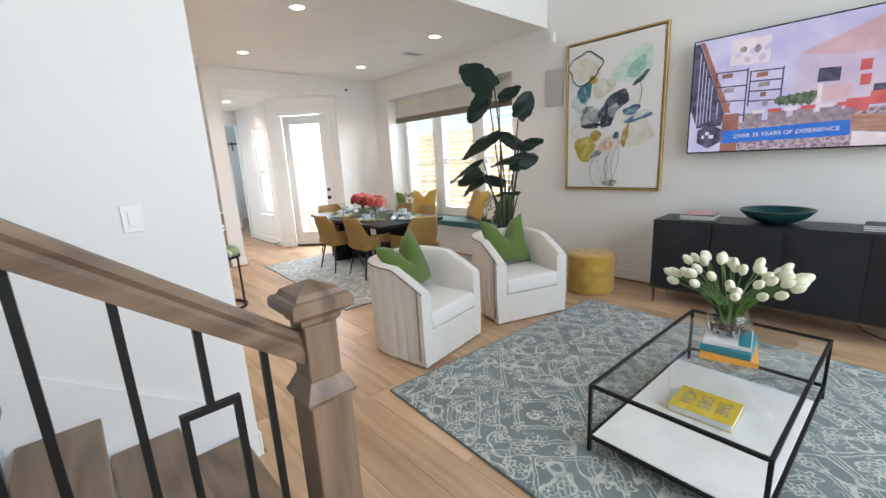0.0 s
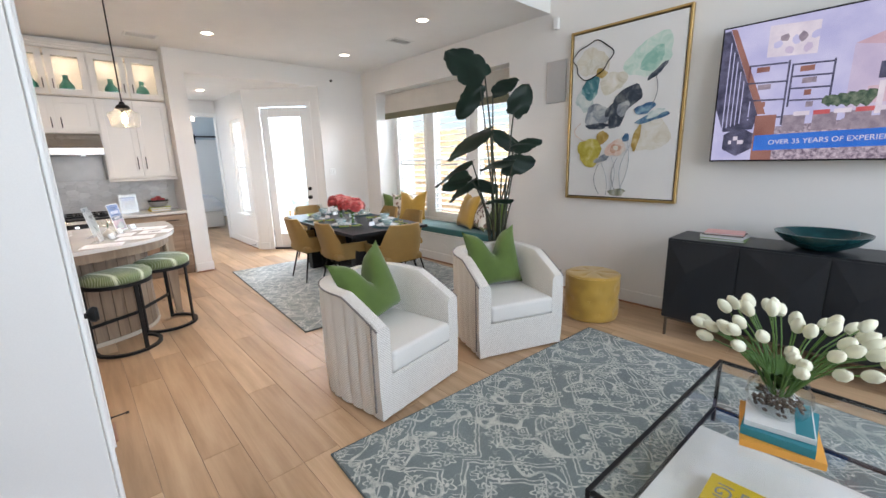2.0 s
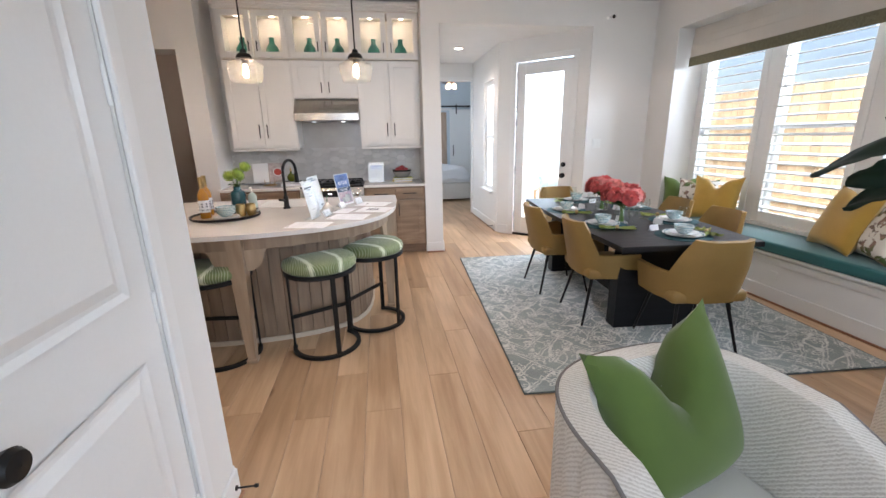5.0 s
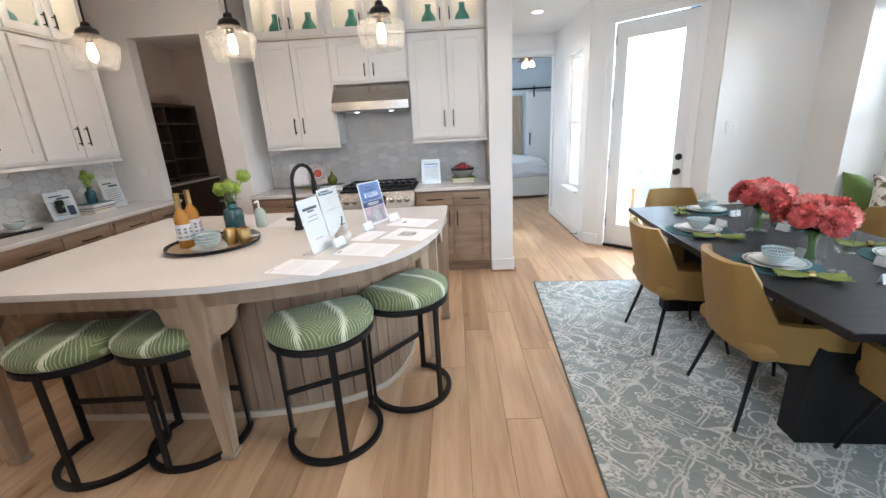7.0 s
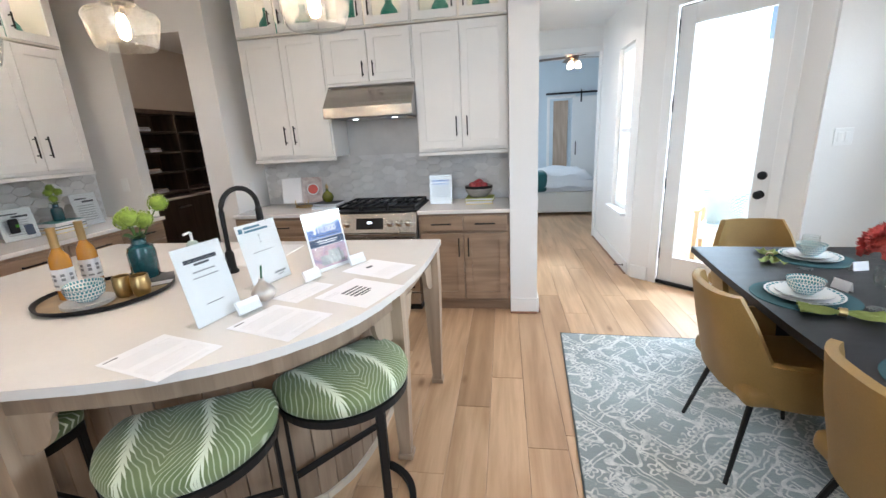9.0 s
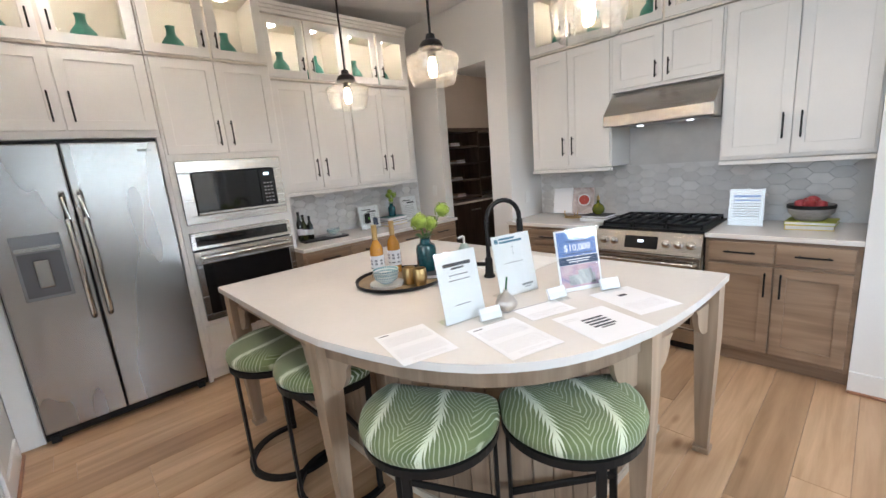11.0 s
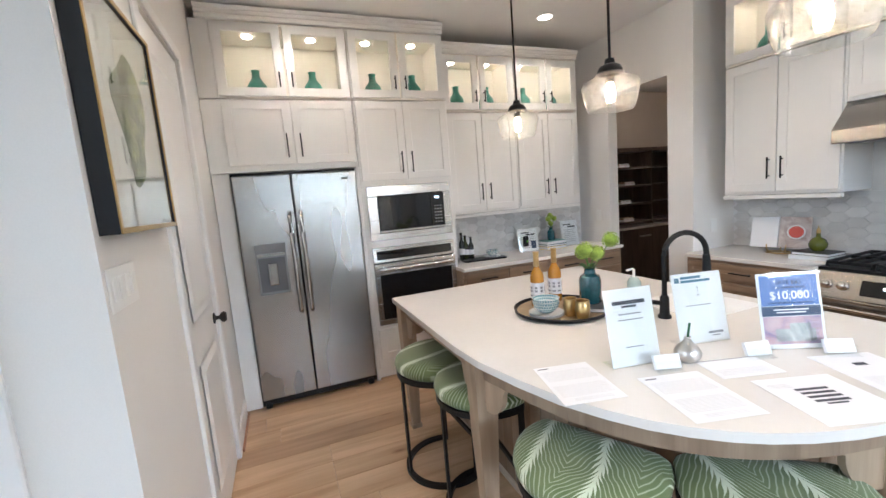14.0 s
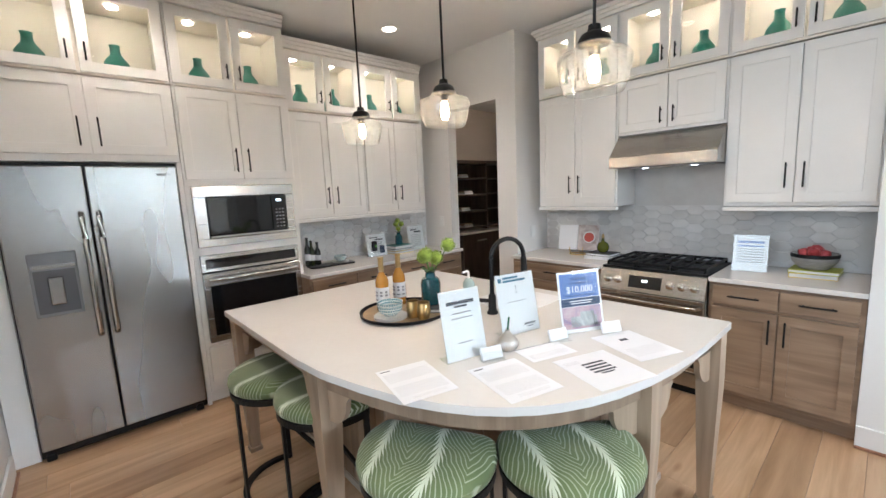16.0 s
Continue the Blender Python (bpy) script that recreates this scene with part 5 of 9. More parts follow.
# ---------------------------------------------------------------- rugs
def rug_material(name, ground, line, seed):
    """Blue-grey wool with pale drawn flowers, stems and a lattice of zigzag bands."""
    m, nt, b = nodes_of(name)
    tc = nt.nodes.new("ShaderNodeTexCoord")
    mp = nt.nodes.new("ShaderNodeMapping")
    mp.inputs["Location"].default_value = (seed, seed * 0.7, 0)
    link(nt, tc.outputs["Object"], mp.inputs["Vector"])
    v = mp.outputs[0]
    wob = noise_node(nt, v, 9.0, 2)
    wv = nt.nodes.new("ShaderNodeVectorMath")
    wv.operation = "MULTIPLY_ADD"
    wv.inputs[1].default_value = (0.05, 0.05, 0)
    link(nt, wob.outputs["Color"], wv.inputs[0])
    link(nt, v, wv.inputs[2])
    vv = wv.outputs[0]

    def voro(scale, feature, rnd=1.0, metric="EUCLIDEAN"):
        n = nt.nodes.new("ShaderNodeTexVoronoi")
        n.voronoi_dimensions = "2D"
        n.feature = feature
        if feature != "DISTANCE_TO_EDGE":
            n.distance = metric
        n.inputs["Scale"].default_value = scale
        n.inputs["Randomness"].default_value = rnd
        link(nt, vv, n.inputs["Vector"])
        return n
    # curling stems, rosettes, small leaves and banded lozenges
    def contour(scale, k, width, detail=1.0):
        f = math_node(nt, "SINE", math_node(nt, "MULTIPLY", noise_node(nt, v, scale, detail, 0.4).outputs[0], k))
        return ramp_node(nt, math_node(nt, "ABSOLUTE", f), [(0.0, (1, 1, 1)), (width, (1, 1, 1)), (width * 1.5, (0, 0, 0))]).outputs[0]
    stems = contour(3.6, 17.0, 0.17)
    f1 = voro(7.5, "F1", 0.75)
    off = nt.nodes.new("ShaderNodeVectorMath")
    off.operation = "SUBTRACT"
    link(nt, vv, off.inputs[0])
    link(nt, f1.outputs["Position"], off.inputs[1])
    osep = nt.nodes.new("ShaderNodeSeparateXYZ")
    link(nt, off.outputs[0], osep.inputs[0])
    lobes = math_node(nt, "COSINE", math_node(nt, "MULTIPLY", math_node(nt, "ARCTAN2", osep.outputs[1], osep.outputs[0]), 5.0))
    length = nt.nodes.new("ShaderNodeVectorMath")
    length.operation = "LENGTH"
    link(nt, off.outputs[0], length.inputs[0])
    ringd = math_node(nt, "ABSOLUTE", math_node(nt, "SUBTRACT", length.outputs["Value"], math_node(nt, "MULTIPLY_ADD", lobes, 0.010, 0.036)))
    core = math_node(nt, "ABSOLUTE", math_node(nt, "SUBTRACT", length.outputs["Value"], 0.011))
    petals = ramp_node(nt, math_node(nt, "MINIMUM", ringd, core), [(0.0, (1, 1, 1)), (0.0042, (1, 1, 1)), (0.0065, (0, 0, 0))]).outputs[0]
    leaf = contour(16.0, 15.0, 0.26)
    man = voro(1.35, "F1", 0.15, "MANHATTAN")
    bands = math_node(nt, "FRACT", math_node(nt, "MULTIPLY", man.outputs["Distance"], 4.4))
    lattice = ramp_node(nt, bands, [(0.0, (1, 1, 1)), (0.045, (1, 1, 1)), (0.07, (0, 0, 0)), (0.16, (0, 0, 0)), (0.18, (1, 1, 1)), (0.215, (1, 1, 1)), (0.24, (0, 0, 0)), (0.97, (0, 0, 0)), (1.0, (1, 1, 1))]).outputs[0]
    sep = nt.nodes.new("ShaderNodeSeparateXYZ")
    link(nt, v, sep.inputs[0])
    mask1 = ramp_node(nt, noise_node(nt, v, 4.2, 2).outputs[0], [(0.36, (0, 0, 0)), (0.42, (1, 1, 1))]).outputs[0]
    mask2 = ramp_node(nt, noise_node(nt, v, 6.3, 2).outputs[0], [(0.52, (0, 0, 0)), (0.58, (1, 1, 1))]).outputs[0]
    p1 = mix_node(nt, 1.0, petals, mask1, "MULTIPLY")
    p2 = mix_node(nt, 1.0, leaf, mask2, "MULTIPLY")
    lines = mix_node(nt, 1.0, mix_node(nt, 1.0, stems, lattice, "LIGHTEN"), mix_node(nt, 1.0, p1, p2, "LIGHTEN"), "LIGHTEN")
    wear = ramp_node(nt, noise_node(nt, v, 24.0, 4, 0.7).outputs[0], [(0.35, (0.35, 0.35, 0.35)), (0.58, (1, 1, 1))]).outputs[0]
    fac = mix_node(nt, 1.0, lines, wear, "MULTIPLY")
    g0 = ramp_node(nt, noise_node(nt, v, 1.7, 4).outputs[0], [(0.3, tuple(c * 0.78 for c in ground)), (0.7, tuple(c * 1.18 for c in ground))]).outputs[0]
    st = noise_node(nt, coords(nt, (3, 60, 1)), 6.0, 2)
    g0 = mix_node(nt, 0.55, g0, ramp_node(nt, st.outputs[0], [(0.3, (0.62, 0.62, 0.62)), (0.7, (1, 1, 1))]).outputs[0], "MULTIPLY")
    link(nt, mix_node(nt, fac, g0, line), b.inputs["Base Color"])
    b.inputs["Roughness"].default_value = 0.95
    b.inputs["Sheen Weight"].default_value = 0.25
    hh = math_node(nt, "ADD", noise_node(nt, v, 380.0, 2).outputs[0], fac)
    bump(nt, b, hh, 0.45, 0.004)
    return m


RUG1 = rug_material("living_rug_wool", (0.185, 0.228, 0.228), (0.56, 0.57, 0.52), 0.0)
RUG2 = rug_material("dining_rug_wool", (0.33, 0.385, 0.39), (0.72, 0.73, 0.70), 3.7)
BIND = surface("rug_binding", (0.12, 0.15, 0.15), 0.9)


def rug(name, cx, cy, wx, wy, rz, mat, label):
    e = thing(name, label, "rug", pose(cx, cy, 0.0015, 0, 0, rz))
    part("wool_field", slab(rounded(wx, wy, 0.012, 2), 0.0, 0.012, bevel=0.004), mat, e)
    t = bmesh.new()
    for a in ((-wx / 2 - 0.008, wx / 2 + 0.008, -wy / 2 - 0.008, -wy / 2 - 0.0005), (-wx / 2 - 0.008, wx / 2 + 0.008, wy / 2 + 0.0005, wy / 2 + 0.008),
              (-wx / 2 - 0.008, -wx / 2 - 0.0005, -wy / 2, wy / 2), (wx / 2 + 0.0005, wx / 2 + 0.008, -wy / 2, wy / 2)):
        box(t, *a, 0, 0.011, 0.003, 1)
    part("binding", t, BIND, e, "darker bound edge")


rug("living_rug", 3.04, 0.89, 2.48, 3.35, -3.6, RUG1, "blue-grey wool rug with a pale floral pattern under the coffee table")
rug("dining_rug", 3.80, 5.63, 2.42, 2.82, -3.4, RUG2, "blue-grey wool rug with a pale floral pattern under the dining table")


# ---------------------------------------------------------------- swivel chairs
def weave(name, colour, dark, scale=95.0):
    m, nt, b = nodes_of(name)
    v = coords(nt)
    w1 = nt.nodes.new("ShaderNodeTexWave")
    w1.wave_type, w1.bands_direction = "BANDS", "DIAGONAL"
    w1.inputs["Scale"].default_value = scale * 0.42
    w1.inputs["Distortion"].default_value = 3.0
    w1.inputs["Detail Scale"].default_value = 3.0
    link(nt, v, w1.inputs["Vector"])
    n = noise_node(nt, v, scale * 2.2, 2)
    f = math_node(nt, "MULTIPLY_ADD", w1.outputs[1], 0.5, math_node(nt, "MULTIPLY", n.outputs[0], 0.6))
    big = noise_node(nt, v, 3.0, 2)
    c = ramp_node(nt, f, [(0.25, dark), (0.65, colour)]).outputs[0]
    c = mix_node(nt, 1.0, c, ramp_node(nt, big.outputs[0], [(0.3, (0.95, 0.95, 0.95)), (0.7, (1, 1, 1))]).outputs[0], "MULTIPLY")
    link(nt, c, b.inputs["Base Color"])
    b.inputs["Roughness"].default_value = 0.92
    b.inputs["Sheen Weight"].default_value = 0.2
    bump(nt, b, f, 0.6, 0.003)
    return m


CREAM = weave("cream_tweed", (0.80, 0.765, 0.71), (0.58, 0.535, 0.48))
SEATC = surface("cream_linen", (0.76, 0.735, 0.69), 0.9, var=0.02, grain=0.08, gscale=400, relief=0.3, sheen=0.2)
PIPING = surface("grey_piping", (0.22, 0.20, 0.19), 0.9)
GREEN = surface("olive_velvet", (0.090, 0.150, 0.026), 0.85, var=0.12, scale=5, grain=0.06, gscale=300, relief=0.2, sheen=0.3)
MUSTARD = surface("mustard_velvet", (0.46, 0.27, 0.035), 0.7, var=0.12, scale=4, grain=0.08, gscale=200, relief=0.15, sheen=0.4)


def pillow_mesh(w, h, d, chop=0.0, n=18):
    """A square cushion standing in the xz plane, pinched at the corners; chop dents its upper edge."""
    t = bmesh.new()
    rows = {}
    for s in (-1, 1):
        for i in range(n + 1):
            for j in range(n + 1):
                u, v = 2 * i / n - 1, 2 * j / n - 1
                k = max(0.0, (1 - abs(u) ** 2.6)) * max(0.0, (1 - abs(v) ** 2.6))
                x = u * w / 2 * (1 - 0.10 * (1 - v * v) * abs(u) ** 3)
                z = v * h / 2 * (1 - 0.10 * (1 - u * u) * abs(v) ** 3)
                z += 0.20 * chop * abs(u) ** 3 * max(0, v) - chop * math.exp(-(u / 0.27) ** 2) * max(0, (v + 0.35) / 1.35) ** 1.4
                y = s * d / 2 * k ** 0.5 * (1.12 - 0.22 * v)
                y += -0.35 * chop * math.exp(-(u / 0.22) ** 2) * max(0, v) * s * 0.5
                y += 0.006 * math.sin(5 * u + 3 * v) * k
                edge = i in (0, n) or j in (0, n)
                if edge and s == 1:
                    rows[(s, i, j)] = rows[(-1, i, j)]
                else:
                    rows[(s, i, j)] = t.verts.new((x, y, z + h / 2))
    for s in (-1, 1):
        for i in range(n):
            for j in range(n):
                t.faces.new((rows[(s, i, j)], rows[(s, i + 1, j)], rows[(s, i + 1, j + 1)], rows[(s, i, j + 1)]))
    return t


def cushion(name, w, h, d, chop, mat, label, m, group=""):
    return single(name, pillow_mesh(w, h, d, chop), mat, label, "cushion", m, group, smooth=True)


def swivel_chair(m, label):
    """A barrel chair: a wrapped back sloping down to square front posts, local -y faces forward."""
    e = thing("swivel_chair", label, "armchair", m, "swivel chairs")
    # plan of the outer shell, from the front right post round the back to the front left post
    def plan(s, off):
        # s runs 0..1
        hw, fd, bd = 0.385 - off, -0.36, 0.37 - off
        L1, L2 = 0.36, 0.74
        a = s * (2 * L1 + L2 * math.pi / 1.55)
        tot = 2 * L1 + L2 * math.pi / 1.55
        if a < L1:
            return (hw, fd + (0.0 + 0.36) * a / L1)
        if a > tot - L1:
            return (-hw, fd + 0.36 * (tot - a) / L1)
        th = (a - L1) / (tot - 2 * L1) * math.pi
        c, sn = math.cos(th), math.sin(th)
        return (hw * math.copysign(abs(c) ** 0.75, c), bd * abs(sn) ** 0.75)
    def top(s):
        d = min(s, 1 - s)
        if d < 0.135:
            return 0.60 + 0.155 * (d / 0.135) ** 0.92
        return 0.755 + 0.02 * min(1.0, (d - 0.135) / 0.2)
    n = 132
    t = bmesh.new()
    outer, inner = [], []
    zs = (0.02, 0.30, 1.0)
    for i in range(n + 1):
        s = i / n
        zt = top(s)
        xo, yo = plan(s, 0.0)
        xi, yi = plan(s, 0.105)
        ribs = 0.013 * (1 - abs(math.sin(s * math.pi * 22)) ** 0.6) if 0.03 < s < 0.97 else 0
        k = 1 - ribs / 0.38
        col = [t.verts.new((xo * 0.97 * k, yo * 0.97 * k if yo > 0 else yo, 0.012)), t.verts.new((xo * k, yo * k if yo > 0 else yo, 0.22)), t.verts.new((xo * k, yo * k if yo > 0 else yo, zt - 0.035)),
               t.verts.new((xo * 0.985, yo * 0.985, zt - 0.008)), t.verts.new(((xo * 0.85 + xi * 0.15), (yo * 0.85 + yi * 0.15), zt)), t.verts.new(((xo * 0.2 + xi * 0.8), (yo * 0.2 + yi * 0.8), zt)),
               t.verts.new((xi, yi, zt - 0.03)), t.verts.new((xi, yi, 0.30)), t.verts.new((xi, yi, 0.02))]
        outer.append(col)
    for a, c in zip(outer, outer[1:]):
        for j in range(8):
            t.faces.new((a[j], c[j], c[j + 1], a[j + 1]))
    for col in (outer[0], outer[-1]):
        t.faces.new(col if col is outer[0] else col[::-1])
    part("shell", t, CREAM, e, "cream tweed wrapped back with channel stitching", True)
    part("front_panel", B(-0.287, 0.287, -0.361, -0.30, 0.014, 0.285, 0.006, 2), CREAM, e)
    part("seat_base", B(-0.285, 0.285, -0.33, 0.25, 0.10, 0.285, 0.01, 2), CREAM, e)
    t = bmesh.new()
    box(t, -0.282, 0.282, -0.375, 0.27, 0.288, 0.43, 0.03, 4)
    part("seat_cushion", t, SEATC, e, "plain cream seat cushion", True)
    for s0, s1 in ((0.0, 1.0),):
        pts = []
        for i in range(97):
            s = i / 96
            x, y = plan(s, 0.0)
            pts.append((x * 0.995, y * 0.995, top(s) - 0.012))
        part("piping", tube(pts, 0.006, 6), PIPING, e, "dark edge piping", True)
    for sx in (-1, 1):
        part("piping", tube([(sx * 0.386, -0.315, 0.06), (sx * 0.388, -0.315, 0.63)], 0.006, 6), PIPING, e, "dark edge piping")
    part("plinth", lathe([(0.001, 0.0), (0.22, 0.0), (0.22, 0.03), (0.001, 0.03)], 24), BLACK, e, "black swivel plinth")
    return e


C1 = pose(2.575, 3.085, 0, 0, 0, 9)
C2 = pose(3.725, 2.985, 0, 0, 0, -21)
swivel_chair(C1, "cream tweed barrel swivel chair on the wood floor")
swivel_chair(C2, "cream tweed barrel swivel chair beside the ottoman")
for C, across, rr, roll, up in ((C1, 0.06, 2, -10, 0.015), (C2, 0.03, -6, -4, 0.01)):
    cushion("throw_pillow", 0.50, 0.49, 0.21, 0.185, GREEN, "olive green throw pillow with a chopped top", C @ pose(across, 0.10, 0.41 + up, 0, 0, rr) @ pose(0, 0, 0, -16, 0, 0) @ pose(0, 0, 0, 0, roll, 0), "green throw pillows")

# ottoman
ot = thing("ottoman", "round mustard velvet tufted ottoman", "ottoman", pose(4.70, 2.64, 0))
t = bmesh.new()
n, mrow = 48, 22
rings = []
for j in range(mrow + 1):
    z = 0.012 + 0.405 * j / mrow
    ring_ = []
    for i in range(n):
        a = 2 * math.pi * i / n
        dimp = 0.0
        for r in range(3):
            zc = 0.09 + 0.12 * r
            ph = a * 8 / (2 * math.pi) + (0.5 if r % 2 else 0)
            da = (ph - round(ph)) * 2 * math.pi / 8 * 0.25
            dimp += 0.018 * math.exp(-((da / 0.035) ** 2 + ((z - zc) / 0.035) ** 2))
        r0 = 0.250 - dimp - (0.012 * (1 - min(1, (j / 2)) ** 2) if j < 2 else 0)
        ring_.append(t.verts.new((r0 * math.cos(a), r0 * math.sin(a), z)))
    rings.append(ring_)
for rr, z in ((0.247, 0.428), (0.235, 0.438), (0.2, 0.443), (0.12, 0.446), (0.03, 0.447)):
    rings.append([t.verts.new((rr * math.cos(2 * math.pi * i / n), rr * math.sin(2 * math.pi * i / n), z - 0.012 * max(0, math.cos(6 * 2 * math.pi * i / n)) ** 6 * (0.1 < rr < 0.21))) for i in range(n)])
t.faces.new(rings[0][::-1])
t.faces.new(rings[-1])
for a, c in zip(rings, rings[1:]):
    for i in range(n):
        t.faces.new((a[i], a[(i + 1) % n], c[(i + 1) % n], c[i]))
part("body", t, MUSTARD, ot, "", True)
part("welt", tube([(0.249 * math.cos(2 * math.pi * k / 40), 0.249 * math.sin(2 * math.pi * k / 40), 0.424) for k in range(40)], 0.005, 6, closed=True), MUSTARD, ot)
for r in range(3):
    for k in range(8):
        a = 2 * math.pi * (k + (0.5 if r % 2 else 0)) / 8
        part("button", lathe([(0.001, 0.006), (0.008, 0.004), (0.010, 0)], 8, pose(0.232 * math.cos(a), 0.232 * math.sin(a), 0.09 + 0.12 * r) @ Matrix.Rotation(a, 4, "Z") @ Matrix.Rotation(radians(90), 4, "Y")), MUSTARD, ot)

# ---------------------------------------------------------------- coffee table
ct = thing("coffee_table", "black metal coffee table with a glass top and marble shelf", "coffee table", pose(2.945, 0.985, 0.014, 0, 0, -2.5))
LX, LY, TH = 0.69, 0.365, 0.385
t = bmesh.new()
for sx in (-1, 1):
    for sy in (-1, 1):
        part("leg", B(sx * LX - 0.009, sx * LX + 0.009, sy * LY - 0.009, sy * LY + 0.009, 0, TH - 0.0185, 0.002, 1), BLACK, ct)
for z in (TH - 0.009, 0.085):
    t = bmesh.new()
    for sy in (-1, 1):
        box(t, -LX + (0.009 if z < 0.2 else -0.009), LX - (0.009 if z < 0.2 else -0.009), sy * LY - 0.009, sy * LY + 0.009, z - 0.009, z + 0.009, 0.002, 1)
    for sx in (-1, 1):
        box(t, sx * LX - 0.009, sx * LX + 0.009, -LY + 0.009, LY - 0.009, z - 0.009, z + 0.009, 0.002, 1)
    part("frame", t, BLACK, ct)
part("glass_top", B(-LX + 0.01, LX - 0.01, -LY + 0.01, LY - 0.01, TH - 0.011, TH - 0.003), GLASS, ct, "clear glass top").visible_shadow = False
part("shelf", B(-LX + 0.01, LX - 0.25, -LY + 0.01, LY - 0.01, 0.078, 0.096, 0.003, 1), MARBLE, ct, "white marble shelf")


def book(name, w, d, h, cover, label, m, pages=True, group="books"):
    """A closed book lying flat: two boards, a spine and a block of pages."""
    e = thing(name, label, "book", m, group)
    t = bmesh.new()
    box(t, -w / 2, w / 2, -d / 2, d / 2, 0, 0.003, 0.001, 1)
    box(t, -w / 2, w / 2, -d / 2, d / 2, h - 0.003, h, 0.001, 1)
    box(t, -w / 2, -w / 2 + 0.003, -d / 2, d / 2, 0.003, h - 0.003)
    part("cover", t, cover, e)
    part("page_block", B(-w / 2 + 0.003, w / 2 - 0.004, -d / 2 + 0.004, d / 2 - 0.004, 0.003, h - 0.003), PAPER, e, "white page block")
    return e


def cloth(name, c):
    return surface(name, c, 0.5, var=0.05, scale=8, grain=0.04, gscale=200, relief=0.08)


YELLOW, TEAL, ORANGE, WHITEB, GREENB, BLACKB, PINK = (cloth("cover_yellow", (0.72, 0.50, 0.02)), cloth("cover_teal", (0.02, 0.22, 0.27)), cloth("cover_orange", (0.80, 0.36, 0.06)),
                                                   cloth("cover_white", (0.72, 0.72, 0.70)), cloth("cover_green", (0.20, 0.32, 0.12)), cloth("cover_black", (0.02, 0.02, 0.02)), cloth("cover_pink", (0.70, 0.38, 0.36)))


def text(words, size, material, parent, m, name="lettering"):
    cu = bpy.data.curves.new(name, "FONT")
    cu.body, cu.size, cu.extrude = words, size, 0.0006
    cu.align_x, cu.align_y = "CENTER", "CENTER"
    tmp = bpy.data.objects.new(name, cu)
    me = bpy.data.meshes.new_from_object(tmp)
    bpy.data.objects.remove(tmp)
    me.materials.append(material)
    ob = new(name, me)
    ob.parent = parent
    ob.matrix_local = m
    return ob


INK = surface("dark_ink", (0.03, 0.035, 0.05), 0.6)
GREYINK = surface("grey_ink", (0.24, 0.25, 0.27), 0.6)
yb = book("design_book", 0.30, 0.25, 0.042, YELLOW, "thick yellow design book on the marble shelf", pose(2.875, 1.015, 0.112, 0, 0, -90))
text("THE\nDES\nIGN", 0.085, GREYINK, yb, pose(-0.005, 0.01, 0.0425, 0, 0, -90))
gz = TH + 0.013
book("orange_book", 0.32, 0.26, 0.03, ORANGE, "orange book at the bottom of the stack", pose(3.09, 0.98, gz, 0, 0, 12))
book("teal_book", 0.30, 0.23, 0.035, TEAL, "teal coffee table book", pose(3.10, 0.98, gz + 0.031, 0, 0, 4))
wb = book("white_book", 0.27, 0.22, 0.022, WHITEB, "white and teal coastal book under the vase", pose(3.11, 0.99, gz + 0.067, 0, 0, 9))
part("cover_band", B(-0.13, 0.13, -0.105, -0.05, 0.0225, 0.0232), TEAL, wb, "teal band on the cover")
VZ = gz + 0.0905
vs_ = thing("tulip_vase", "round clear glass vase of white tulips with pebbles", "vase", pose(3.12, 1.0, VZ))
part("vase", lathe([(0.001, 0), (0.085, 0), (0.102, 0.02), (0.112, 0.06), (0.108, 0.10), (0.092, 0.13), (0.090, 0.142), (0.086, 0.142), (0.088, 0.128), (0.103, 0.098), (0.106, 0.06), (0.097, 0.024), (0.082, 0.008), (0.001, 0.007)], 32), GLASS, vs_, "clear glass bowl", True).visible_shadow = False
PEB = surface("brown_pebbles", (0.10, 0.065, 0.045), 0.5, var=0.5, scale=30)
pr = random.Random(3)
t = bmesh.new()
for k in range(90):
    a, r, z = pr.random() * 6.283, 0.085 * math.sqrt(pr.random()), 0.015 + 0.055 * pr.random()
    q = bmesh.new()
    bmesh.ops.create_icosphere(q, subdivisions=1, radius=0.012)
    add(t, q, pose(r * math.cos(a), r * math.sin(a), z, pr.random() * 90, 0, pr.random() * 90) @ Matrix.Diagonal((1, 0.8, 0.6, 1)))
tagged(part("pebbles", t, PEB, vs_), kind="stuff")
STEM = surface("tulip_stem", (0.10, 0.20, 0.045), 0.6, var=0.2, scale=10)
PETAL = surface("white_petal", (0.80, 0.78, 0.60), 0.6, var=0.05, scale=20)
LEAFG = surface("tulip_leaf", (0.085, 0.19, 0.04), 0.5, var=0.25, scale=10)


def tulip_bloom():
    t = bmesh.new()
    lathe([(0.001, 0), (0.012, 0.004), (0.0185, 0.018), (0.019, 0.032), (0.013, 0.048), (0.004, 0.056), (0.001, 0.057)], 9, None, t)
    return t


